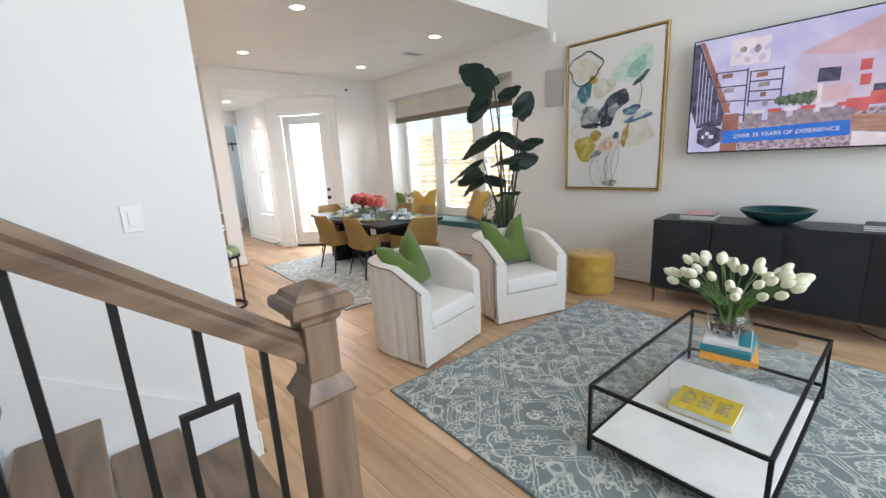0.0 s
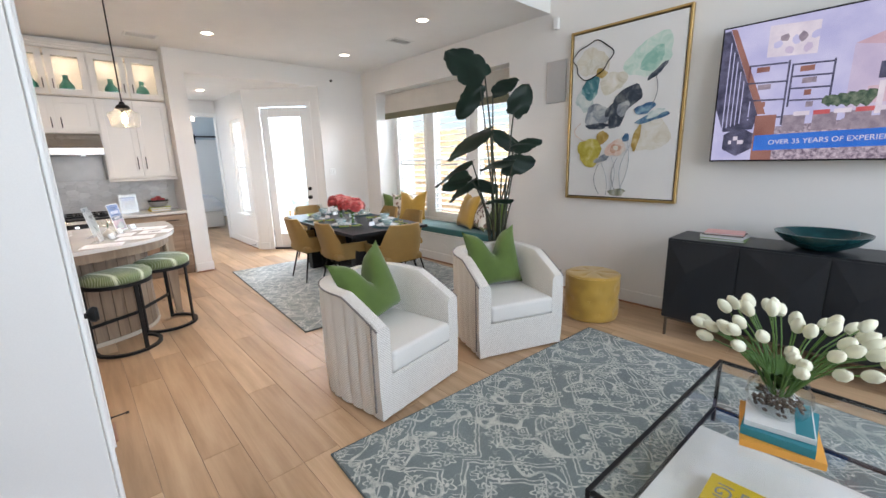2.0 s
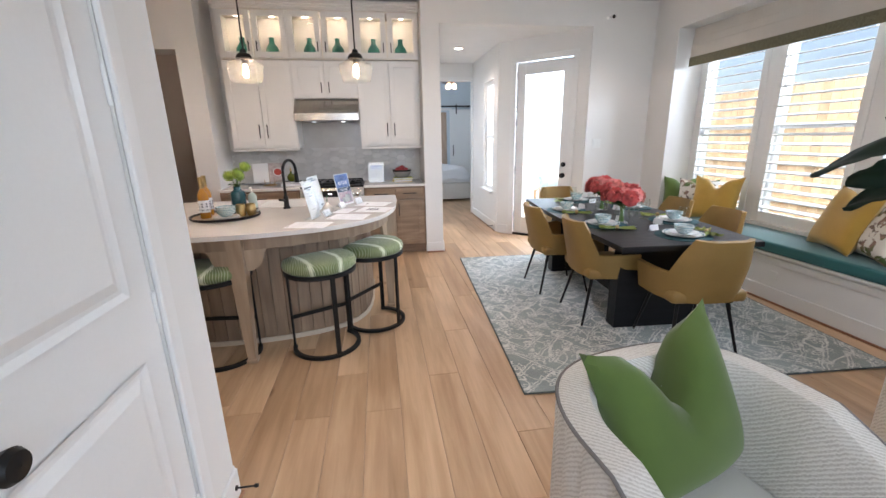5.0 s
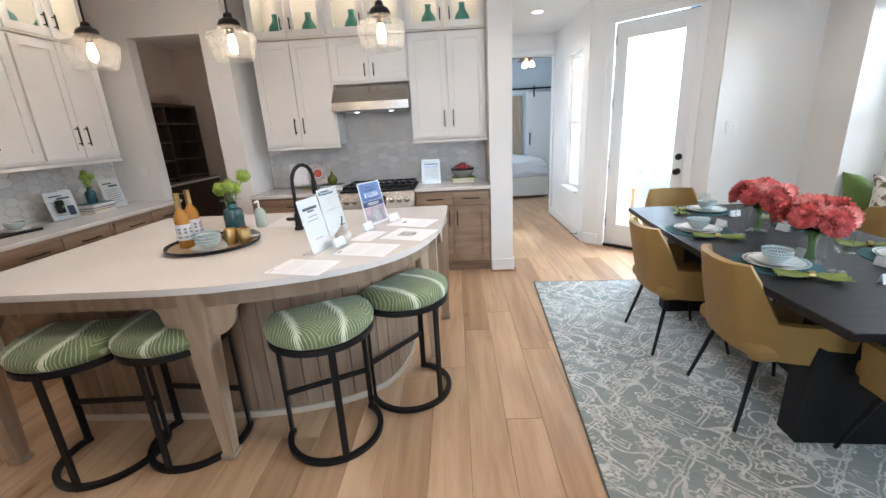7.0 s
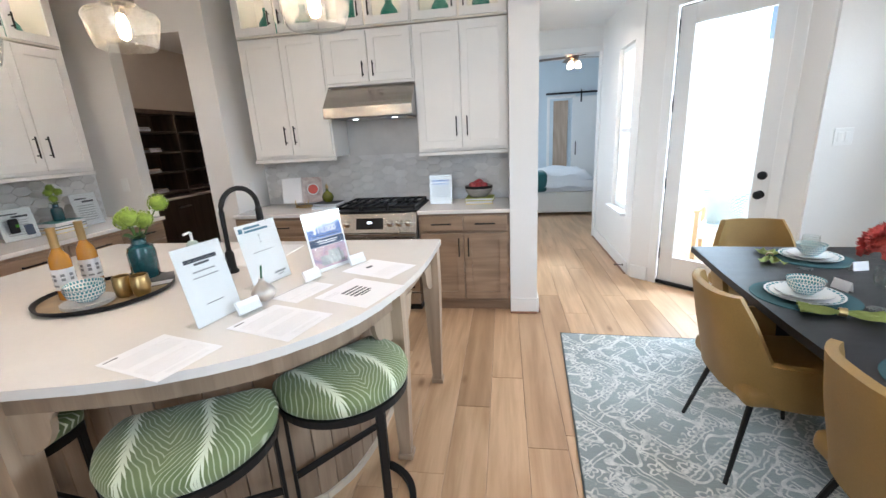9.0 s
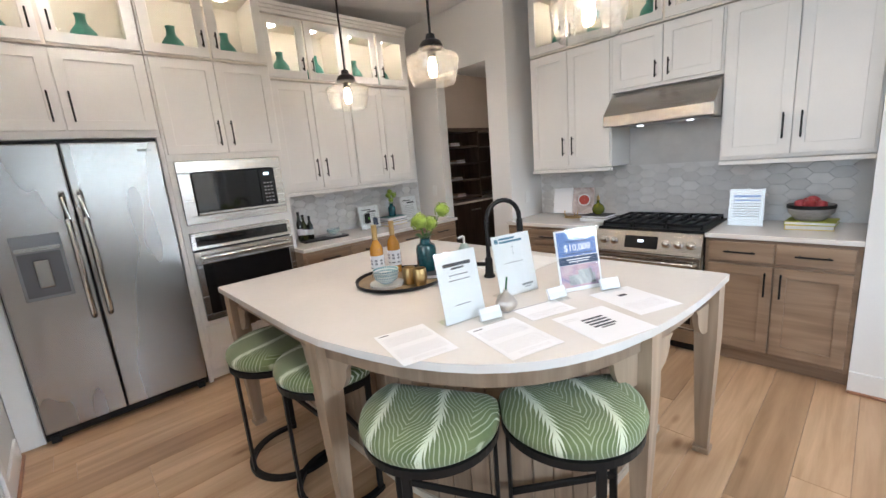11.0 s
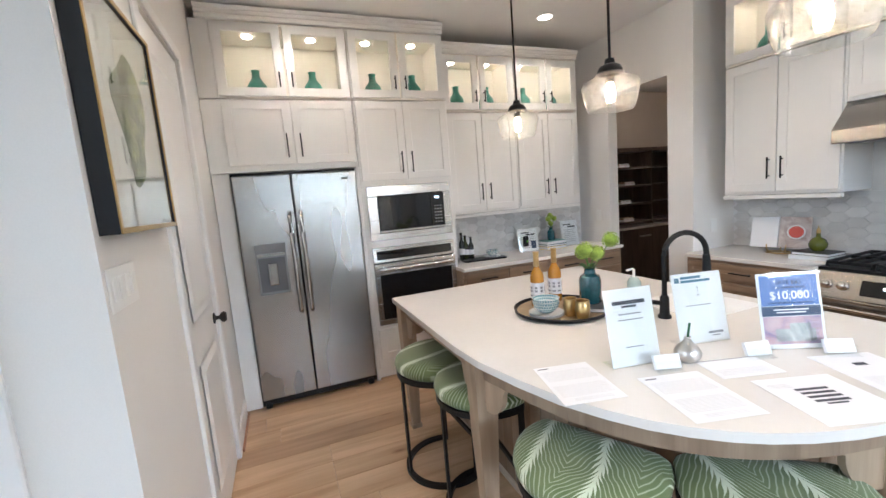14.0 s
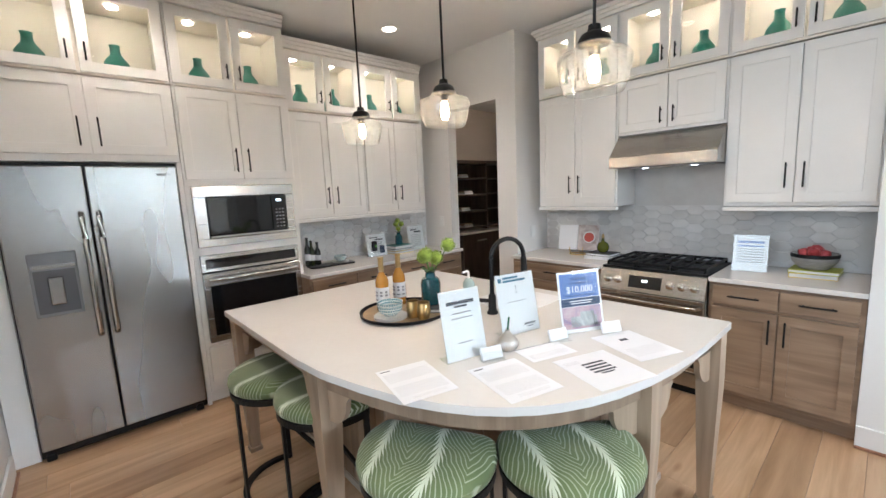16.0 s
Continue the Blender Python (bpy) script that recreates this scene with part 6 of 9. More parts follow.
bloom_me = mesh_of("bloom", tulip_bloom(), True)
bloom_me.materials.append(PETAL)
for k in range(48):
    a = pr.random() * 6.283
    spread = 0.05 + 0.245 * math.sqrt(pr.random())
    h = 0.385 - 0.55 * max(0, spread - 0.12) + 0.05 * pr.random()
    tip = Vector((spread * math.cos(a), spread * math.sin(a), h))
    b0 = Vector((0.03 * math.cos(a), 0.03 * math.sin(a), 0.08))
    mid = b0.lerp(tip, 0.55) + Vector((0, 0, 0.05))
    pts = [b0, b0.lerp(mid, 0.5) + Vector((0, 0, 0.015)), mid, mid.lerp(tip, 0.6), tip]
    part("stem", tube(pts, 0.003, 5), STEM, vs_)
    ob = new("bloom", bloom_me)
    d = (tip - mid).normalized()
    ob.parent = vs_
    ob.matrix_local = Matrix.Translation(tip) @ d.to_track_quat("Z", "Y").to_matrix().to_4x4() @ Matrix.Diagonal((1.18, 1.18, 1.22, 1))


def blade(length, width, bend, n=7):
    """A long leaf that bends over; grows along +y from the origin."""
    t = bmesh.new()
    L, R = [], []
    for i in range(n + 1):
        s = i / n
        wd = width * math.sin(math.pi * min(1, 0.12 + 0.88 * s)) ** 0.8 * 0.5 + 0.0008
        y, z = length * (s - 0.25 * bend * s * s), length * (0.9 * s * (1 - bend * s * 0.75))
        L.append(t.verts.new((-wd, y * 0.6, z)))
        R.append(t.verts.new((wd, y * 0.6, z + wd * 0.4)))
    C_ = [t.verts.new(((a.co.x + b.co.x) / 2, a.co.y, (a.co.z + b.co.z) / 2 - 0.15 * abs(a.co.x))) for a, b in zip(L, R)]
    for i in range(n):
        t.faces.new((L[i], C_[i], C_[i + 1], L[i + 1]))
        t.faces.new((C_[i], R[i], R[i + 1], C_[i + 1]))
    return t


leaf_me = mesh_of("leaf", blade(0.26, 0.05, 0.7), True)
leaf_me.materials.append(LEAFG)
for k in range(26):
    ob = new("leaf", leaf_me)
    ob.parent = vs_
    s = 0.7 + 0.5 * pr.random()
    ob.matrix_local = pose(0, 0, 0.10, 0, 0, k * 53) @ Matrix.Diagonal((s, s, s, 1))

# ---------------------------------------------------------------- sideboard
SY0, SY1, SX0, SX1 = 0.0, 2.0, 4.70, 5.15
sb = thing("sideboard", "black sideboard with faceted door fronts on slim metal legs", "sideboard", pose(SX0, SY1, 0))
part("body", B(0.006, SX1 - SX0, -(SY1 - SY0), 0, 0.17, 0.855, 0.003, 1), NAVY, sb)
nd = 4
dw = (SY1 - SY0) / nd
for k in range(nd):
    t = bmesh.new()
    y0, y1 = -(k + 1) * dw + 0.004, -k * dw - 0.004
    z0, z1 = 0.185, 0.84
    flip = k % 2
    cpt = ((-0.028), (y0 + (y1 - y0) * (0.32 if flip else 0.68)), 0.585)
    q = [t.verts.new((-0.002, y0, z0)), t.verts.new((-0.002, y1, z0)), t.verts.new((-0.002, y1, z1)), t.verts.new((-0.002, y0, z1))]
    q2 = [t.verts.new((0.005, v.co.y, v.co.z)) for v in q]
    c = t.verts.new(cpt)
    md = t.verts.new((-0.016, (y0 + y1) / 2, z0))
    t.faces.new((q[0], md, c))
    t.faces.new((md, q[1], c))
    t.faces.new((q[1], q[2], c))
    t.faces.new((q[2], q[3], c))
    t.faces.new((q[3], q[0], c))
    t.faces.new((q[0], q[1], md))
    for i in range(4):
        t.faces.new((q[i], q2[i], q2[(i + 1) % 4], q[(i + 1) % 4]))
    t.faces.new(q2)
    part("door", t, NAVY, sb, "faceted black door front")
for y in (-0.03, -(SY1 - SY0) + 0.03):
    t = bmesh.new()
    for x in (0.03, SX1 - SX0 - 0.03):
        box(t, x - 0.009, x + 0.009, y - 0.009, y + 0.009, 0.0, 0.15)
    box(t, 0.021, SX1 - SX0 - 0.021, y - 0.009, y + 0.009, 0.15, 0.169)
    part("leg_frame", t, BRONZE, sb, "slim bronze leg frame")
part("rail", B(0.021, 0.039, -(SY1 - SY0) + 0.04, -0.04, 0.15, 0.168), BRONZE, sb)
BOWL = surface("dark_teal_glaze", (0.006, 0.045, 0.05), 0.22, var=0.3, scale=12)
single("teal_bowl", lathe([(0.001, 0), (0.10, 0), (0.11, 0.008), (0.20, 0.05), (0.255, 0.105), (0.262, 0.12), (0.254, 0.12), (0.19, 0.062), (0.10, 0.02), (0.001, 0.016)], 40), BOWL, "wide dark teal ceramic bowl on the sideboard", "bowl", pose(4.92, 1.09, 0.856), smooth=True)
z = 0.856
for k, (mt, w_, d_, h_, r_) in enumerate(((GREENB, 0.30, 0.23, 0.016, 4), (WHITEB, 0.29, 0.22, 0.02, -3), (BLACKB, 0.27, 0.21, 0.008, 3), (PINK, 0.26, 0.2, 0.012, 8))):
    book("magazine", w_, d_, h_, mt, "magazine in a neat stack on the sideboard", pose(4.93, 1.66, z, 0, 0, 90 + r_), group="stack of magazines")
    z += h_ + 0.001
z = 0.856
for k, (mt, w_, d_, h_, r_) in enumerate(((BLACKB, 0.28, 0.22, 0.016, 0), (WHITEB, 0.28, 0.21, 0.012, 2), (BLACKB, 0.27, 0.21, 0.016, -2))):
    book("magazine", w_, d_, h_, mt, "dark magazine on the sideboard", pose(4.90, 0.42, z, 0, 0, 90 + r_), group="stack of magazines")
    z += h_ + 0.001
CABLE = tube([(5.1, 0.5, 0.02), (5.0, 0.45, 0.012), (4.85, 0.30, 0.012), (4.9, 0.15, 0.012), (5.05, 0.05, 0.012), (5.2, -0.1, 0.02)], 0.004, 6)
single("cable", CABLE, BLACK, "black power cable on the floor under the sideboard", "cable")


# ---------------------------------------------------------------- television
tv = thing("television", "large wall-mounted flat television, switched on", "television", Matrix(((0, 0, -1, 5.17), (-1, 0, 0, 0.98), (0, 1, 0, 1.98), (0, 0, 0, 1))))
TW, TH2 = 0.915, 0.518
part("panel", B(-TW, TW, -TH2, TH2, -0.04, 0.0, 0.004, 1), BLACK, tv, "thin black bezel")
part("wall_mount", B(-0.25, 0.25, -0.18, 0.18, -0.128, -0.041), BLACK, tv)


def screen_mat(name, c0, c1, strength=0.38, scale=4.0, stretch=(1, 1, 1)):
    m, nt, b = nodes_of(name)
    n = noise_node(nt, coords(nt, stretch), scale, 3)
    c = ramp_node(nt, n.outputs[0], [(0.35, c0), (0.65, c1)]).outputs[0]
    b.inputs["Base Color"].default_value = (0.01, 0.01, 0.01, 1)
    link(nt, c, b.inputs["Emission Color"])
    b.inputs["Emission Strength"].default_value = strength
    b.inputs["Roughness"].default_value = 0.25
    return m


def patch(name, pts, mat, zz, parent, label=""):
    t = bmesh.new()
    t.faces.new([t.verts.new((x, y, zz)) for x, y in pts])
    return part(name, t, mat, parent, label)


SBL = screen_mat("screen_pale_blue", (0.52, 0.54, 0.84), (0.66, 0.68, 0.94))
SPK = screen_mat("screen_pink", (0.60, 0.40, 0.48), (0.74, 0.56, 0.64))
SLV = screen_mat("screen_lilac", (0.56, 0.50, 0.70), (0.70, 0.63, 0.80))
SWH = screen_mat("screen_white", (0.74, 0.70, 0.80), (0.90, 0.86, 0.92), 0.38, 9)
SDK = screen_mat("screen_dark", (0.03, 0.035, 0.08), (0.13, 0.13, 0.22), 0.38, 14)
SRD = screen_mat("screen_red", (0.55, 0.08, 0.10), (0.74, 0.18, 0.18))
SWD = screen_mat("screen_wood", (0.36, 0.19, 0.15), (0.56, 0.34, 0.27), 0.38, 5, (1, 9, 1))
SRL = screen_mat("screen_rail", (0.26, 0.11, 0.09), (0.40, 0.19, 0.15))
SBN = screen_mat("screen_banner", (0.02, 0.17, 0.70), (0.03, 0.22, 0.80))
SGR = screen_mat("screen_plant", (0.03, 0.08, 0.05), (0.20, 0.26, 0.18), 0.38, 30)
STN = screen_mat("screen_grey", (0.26, 0.22, 0.28), (0.42, 0.36, 0.42), 0.38, 18)
SMX = screen_mat("screen_clutter", (0.16, 0.12, 0.18), (0.66, 0.58, 0.66), 0.38, 40)
e1, e2 = TW - 0.012, TH2 - 0.012


def screen_box(x0, x1, y0, y1, mat, zz, skew=0.0):
    patch("screen_patch", [(x0, y0), (x1, y0 + skew), (x1, y1 + skew), (x0, y1)], mat, zz, tv)


patch("screen", [(-e1, -e2), (e1, -e2), (e1, e2), (-e1, e2)], SBL, 0.001, tv, "bright picture of a staged living room")
patch("screen_patch", [(-0.13, -0.20), (e1, -0.20), (e1, 0.20), (0.30, 0.25), (-0.13, 0.25)], SLV, 0.0014, tv)
patch("screen_patch", [(-0.13, 0.255), (0.34, 0.44), (e1, e2), (e1, 0.22), (0.20, 0.19)], SPK, 0.0016, tv)
patch("screen_patch", [(-0.50, -e2), (e1, -e2), (e1, -0.20), (0.20, -0.22), (-0.50, -0.26)], SMX, 0.0018, tv)
patch("screen_patch", [(0.24, -0.38), (e1, -0.47), (e1, -0.33), (0.55, -0.28), (0.24, -0.26)], SWD, 0.0020, tv)
screen_box(0.52, e1, -0.02, 0.17, SPK, 0.0019)
screen_box(0.49, 0.53, -0.12, 0.30, SWH, 0.0022)
screen_box(0.64, e1, -0.31, -0.06, SWH, 0.0023)
screen_box(0.64, e1, -0.33, -0.29, STN, 0.0024)
screen_box(0.45, 0.61, -0.33, -0.17, STN, 0.0032, 0.01)
screen_box(0.33, 0.44, -0.20, -0.10, SRD, 0.0031)
screen_box(0.56, 0.66, -0.09, -0.02, SRD, 0.0026)
screen_box(0.72, 0.90, -0.03, 0.08, SLV, 0.0026)
patch("screen_patch", [(0.26, -0.39), (e1, -0.47), (e1, -e2), (0.26, -e2)], SWH, 0.0022, tv)
screen_box(-0.03, 0.22, -0.14, -0.03, SPK, 0.0024, 0.01)
patch("screen_patch", [(-e1, e2 - 0.02), (-0.86, 0.49), (-0.62, -0.16), (-0.64, -0.27), (-0.84, -0.28), (-e1, -0.10)], SDK, 0.0024, tv)
for k in range(7):
    screen_box(-0.85 + 0.028 * k, -0.843 + 0.028 * k, -0.26 + 0.01 * k, 0.40 - 0.075 * k, SBL, 0.0026)
patch("screen_patch", [(-0.86, 0.50), (-0.82, 0.49), (-0.57, -0.16), (-0.62, -0.16)], SRL, 0.0028, tv)
screen_box(-0.63, -0.50, -e2, -0.17, SRL, 0.0030)
for x0, x1, y0, y1 in ((-0.71, -0.46, -0.25, 0.21), (-0.45, -0.21, -0.12, 0.18)):
    for xx in (x0, x1 - 0.012):
        screen_box(xx, xx + 0.012, y0, y1, SDK, 0.0028)
    for k in range(4):
        yy = y1 - 0.012 - k * (y1 - y0) / 3.6
        screen_box(x0, x1, yy, yy + 0.012, SDK, 0.0029, -0.012)
        screen_box(x0 + 0.05 + 0.02 * k, x0 + 0.13 + 0.02 * (k % 2), yy - 0.05, yy - 0.012, STN if k % 2 else SRL, 0.0027)
screen_box(-0.61, -0.32, 0.25, 0.47, SWH, 0.0028, -0.02)
for k in range(7):
    cx, cy = -0.55 + 0.035 * k, 0.33 + 0.05 * math.sin(2.2 * k)
    patch("screen_patch", [(cx + 0.028 * math.cos(q * 0.9), cy + 0.03 * math.sin(q * 0.9) * (1 + 0.3 * math.sin(2 * q + k))) for q in range(7)], (SBL, STN, SLV)[k % 3], 0.0030 + 0.00005 * k, tv)
screen_box(0.01, 0.145, 0.015, 0.12, SDK, 0.0030, -0.01)
screen_box(0.25, 0.315, 0.06, 0.14, SRD, 0.0030)
screen_box(0.26, 0.32, -0.05, 0.03, SRD, 0.0030)
screen_box(0.20, 0.33, -0.24, -0.14, SRD, 0.0030)
screen_box(0.34, 0.50, -0.17, -0.05, SDK, 0.0026)
screen_box(0.36, 0.52, -0.20, -0.13, SWH, 0.0030)
patch("screen_patch", [(-0.17, -0.29), (0.23, -0.33), (0.27, -0.21), (-0.13, -0.23)], STN, 0.0032, tv)
for k in range(4):
    screen_box(-0.46 + 0.17 * k, -0.33 + 0.17 * k, -0.30, -0.18, STN, 0.0034 + 0.0001 * k)
for k in range(6):
    screen_box(-0.40 + 0.11 * k, -0.31 + 0.11 * k, -0.19, -0.16, SRD if k % 2 else SWH, 0.0038)
for k in range(10):
    cx, cy = -0.22 + 0.024 * k, -0.10 + 0.02 * math.sin(3 * k)
    patch("screen_patch", [(cx + 0.036 * math.cos(q * 0.7), cy + 0.036 * math.sin(q * 0.7) * (1 + 0.3 * math.sin(3 * q))) for q in range(9)], SGR, 0.0040 + 0.00005 * k, tv)
screen_box(0.02, 0.05, -0.21, 0.0, SWH, 0.0046)
bn = patch("banner", [(-0.62, -0.435), (0.25, -0.42), (0.24, -0.30), (-0.62, -0.32)], SBN, 0.0050, tv, "blue caption banner")
lt = text("OVER 35 YEARS OF EXPERIENCE", 0.050, SWH, tv, pose(-0.17, -0.37, 0.0056, 0, 0, 1.2))
patch("badge", [(-0.73 + 0.115 * math.cos((k + 0.5) * math.pi / 3), -0.36 + 0.115 * math.sin((k + 0.5) * math.pi / 3)) for k in range(6)], SDK, 0.0052, tv, "dark hexagonal badge")
for k in range(3):
    screen_box(-0.79 + 0.03 * k, -0.77 + 0.04 * k, -0.38 + 0.03 * (k % 2), -0.35 + 0.03 * (k % 2), SWH, 0.0055)


# ---------------------------------------------------------------- large flower painting
pt = thing("flower_painting", "tall watercolour flower painting in a gold frame", "painting", Matrix(((0, 0, -1, 5.297), (-1, 0, 0, 2.73), (0, 1, 0, 1.93), (0, 0, 0, 1))))
PWd, PHt = 0.575, 0.855
t = bmesh.new()
for a in ((-PWd, -PWd + 0.022, -PHt, PHt), (PWd - 0.022, PWd, -PHt, PHt), (-PWd + 0.022, PWd - 0.022, -PHt, -PHt + 0.022), (-PWd + 0.022, PWd - 0.022, PHt - 0.022, PHt)):
    box(t, a[0], a[1], a[2], a[3], 0.0, 0.045, 0.003, 1)
part("frame", t, GOLD, pt, "slim gold frame")
t = bmesh.new()
box(t, -PWd + 0.023, PWd - 0.023, -PHt + 0.023, PHt - 0.023, 0.0, 0.012)
part("backing", t, BLACK, pt)
CANVAS = surface("canvas", (0.80, 0.79, 0.775), 0.8, var=0.02, grain=0.06, gscale=400, relief=0.3)
part("canvas", B(-PWd + 0.034, PWd - 0.034, -PHt + 0.034, PHt - 0.034, 0.0125, 0.034), CANVAS, pt, "white canvas")


def wash(name, c0, c1, c2):
    m, nt, b = nodes_of(name)
    n = noise_node(nt, coords(nt), 9.0, 5, 0.6, 0.8)
    c = ramp_node(nt, n.outputs[0], [(0.3, c0), (0.5, c1), (0.68, c2)]).outputs[0]
    link(nt, c, b.inputs["Base Color"])
    b.inputs["Roughness"].default_value = 0.75
    return m


WTEAL = wash("wash_teal", (0.02, 0.10, 0.14), (0.06, 0.22, 0.25), (0.40, 0.55, 0.55))
WPALE = wash("wash_pale_teal", (0.25, 0.38, 0.38), (0.52, 0.60, 0.58), (0.72, 0.74, 0.71))
WMINT = wash("wash_mint", (0.40, 0.60, 0.50), (0.56, 0.71, 0.63), (0.72, 0.77, 0.70))
WJADE = wash("wash_jade", (0.16, 0.42, 0.34), (0.30, 0.54, 0.45), (0.58, 0.72, 0.64))
WNAVY = wash("wash_navy", (0.012, 0.018, 0.035), (0.045, 0.06, 0.085), (0.26, 0.27, 0.27))
WSLATE = wash("wash_slate", (0.07, 0.09, 0.13), (0.27, 0.30, 0.33), (0.58, 0.58, 0.57))
WBLUE = wash("wash_blue", (0.01, 0.05, 0.13), (0.04, 0.12, 0.24), (0.25, 0.40, 0.48))
WOCHRE = wash("wash_ochre", (0.26, 0.15, 0.03), (0.42, 0.27, 0.06), (0.62, 0.50, 0.26))
WMUST = wash("wash_mustard", (0.36, 0.28, 0.02), (0.50, 0.42, 0.07), (0.66, 0.60, 0.30))
WSAND = wash("wash_sand", (0.50, 0.45, 0.33), (0.66, 0.63, 0.54), (0.76, 0.75, 0.71))
WBEIGE = wash("wash_beige", (0.60, 0.53, 0.40), (0.70, 0.66, 0.57), (0.77, 0.75, 0.71))
WROSE = wash("wash_rose", (0.60, 0.34, 0.25), (0.72, 0.54, 0.45), (0.76, 0.70, 0.64))
WTERRA = wash("wash_terracotta", (0.42, 0.17, 0.10), (0.58, 0.32, 0.22), (0.72, 0.58, 0.48))
WMOSS = wash("wash_moss", (0.12, 0.12, 0.07), (0.28, 0.28, 0.20), (0.50, 0.49, 0.42))
fl = random.Random(11)


def petal_blob(cx, cy, rx, ry, rot, mat, layer):
    t = bmesh.new()
    n = 26
    ph = [fl.random() * 6.28 for _ in range(4)]
    vs = []
    for i in range(n):
        a = 2 * math.pi * i / n
        r = 1 + 0.13 * math.sin(2 * a + ph[0]) + 0.10 * math.sin(3 * a + ph[1]) + 0.06 * math.sin(5 * a + ph[2]) + 0.03 * math.sin(9 * a + ph[3])
        x, y = rx * r * math.cos(a), ry * r * math.sin(a)
        c, s = math.cos(radians(rot)), math.sin(radians(rot))
        vs.append(t.verts.new((cx + x * c - y * s, cy + x * s + y * c, 0.0344 + 0.0003 * layer)))
    t.faces.new(vs)
    part("petal", t, mat, pt, "painted petal")


BL = [(-0.33, 0.53, 0.17, 0.14, 10, WBEIGE), (-0.33, 0.48, 0.12, 0.07, 20, WSAND), (-0.22, 0.41, 0.05, 0.06, 50, WOCHRE), (0.24, 0.49, 0.21, 0.17, 15, WMINT), (0.27, 0.46, 0.12, 0.085, 30, WJADE), (0.32, 0.35, 0.10, 0.028, 38, WNAVY),
      (-0.10, 0.31, 0.125, 0.11, 10, WSAND), (-0.10, 0.31, 0.06, 0.05, 0, WBEIGE), (-0.39, 0.17, 0.10, 0.11, -10, WPALE), (-0.33, 0.28, 0.10, 0.105, 20, WTEAL), (-0.09, -0.07, 0.03, 0.07, 0, WOCHRE),
      (-0.25, 0.0, 0.15, 0.105, 12, WSLATE), (-0.24, -0.10, 0.125, 0.03, -4, WNAVY), (-0.03, 0.0, 0.08, 0.14, -12, WNAVY), (0.03, 0.12, 0.19, 0.10, 28, WNAVY), (0.02, 0.05, 0.07, 0.06, 40, WSLATE),
      (-0.18, -0.22, 0.06, 0.075, 0, WOCHRE), (-0.31, -0.36, 0.145, 0.13, 25, WMUST), (-0.17, -0.43, 0.08, 0.035, 20, WSLATE), (0.31, -0.22, 0.15, 0.165, -10, WBEIGE), (0.17, -0.24, 0.035, 0.12, -8, WOCHRE),
      (0.30, -0.06, 0.14, 0.035, 12, WBLUE), (0.23, 0.03, 0.09, 0.05, 10, WBLUE), (0.33, -0.02, 0.09, 0.03, 20, WPALE), (-0.03, -0.33, 0.10, 0.085, 0, WROSE), (-0.03, -0.33, 0.055, 0.045, 30, WTERRA), (-0.025, -0.325, 0.028, 0.022, 0, WBEIGE), (0.07, -0.23, 0.04, 0.033, 30, WBLUE),
      (0.01, -0.77, 0.10, 0.033, 6, WMOSS)]
for k, q in enumerate(BL):
    petal_blob(*q, k)
for k, (x0, y0, x1, y1, bow) in enumerate(((-0.18, -0.80, -0.20, -0.49, -0.05), (-0.10, -0.80, -0.17, -0.47, 0.03), (-0.06, -0.76, -0.06, -0.42, 0.04), (-0.01, -0.75, 0.0, -0.42, -0.05), (0.06, -0.76, 0.12, -0.30, -0.06), (0.03, -0.76, 0.09, -0.26, 0.05), (0.31, 0.32, 0.30, 0.06, 0.03), (-0.42, -0.06, -0.36, -0.25, -0.10))):
    pts = [(x0 + (x1 - x0) * s / 10 + bow * math.sin(math.pi * s / 10), y0 + (y1 - y0) * s / 10, 0.0445) for s in range(11)]
    part("stroke", tube(pts, 0.0026, 4), WTERRA if k == 7 else (WSLATE if k % 3 else WNAVY), pt, "painted stem line")
pts = [(-0.33 + 0.20 * (1 + 0.14 * math.sin(3 * a + 0.4) + 0.05 * math.sin(7 * a)) * math.cos(a), 0.55 + 0.165 * (1 + 0.12 * math.sin(2 * a - 0.5) + 0.05 * math.sin(6 * a)) * math.sin(a), 0.0445) for a in [2 * math.pi * k / 44 for k in range(44)]]
part("stroke", tube(pts, 0.0055, 4, closed=True), BLACK, pt, "dark painted outline")

# second painting at the edge of the wall
p2 = thing("painting", "pale canvas in a gold frame beyond the television", "painting", Matrix(((0, 0, -1, 5.297), (-1, 0, 0, -0.72), (0, 1, 0, 1.93), (0, 0, 0, 1))))
t = bmesh.new()
for a in ((-PWd, -PWd + 0.022, -PHt, PHt), (PWd - 0.022, PWd, -PHt, PHt), (-PWd + 0.022, PWd - 0.022, -PHt, -PHt + 0.022), (-PWd + 0.022, PWd - 0.022, PHt - 0.022, PHt)):
    box(t, a[0], a[1], a[2], a[3], 0.0, 0.045, 0.003, 1)
part("frame", t, GOLD, p2, "slim gold frame")
part("canvas", B(-PWd + 0.023, PWd - 0.023, -PHt + 0.023, PHt - 0.023, 0.0, 0.034), CANVAS, p2, "white canvas")

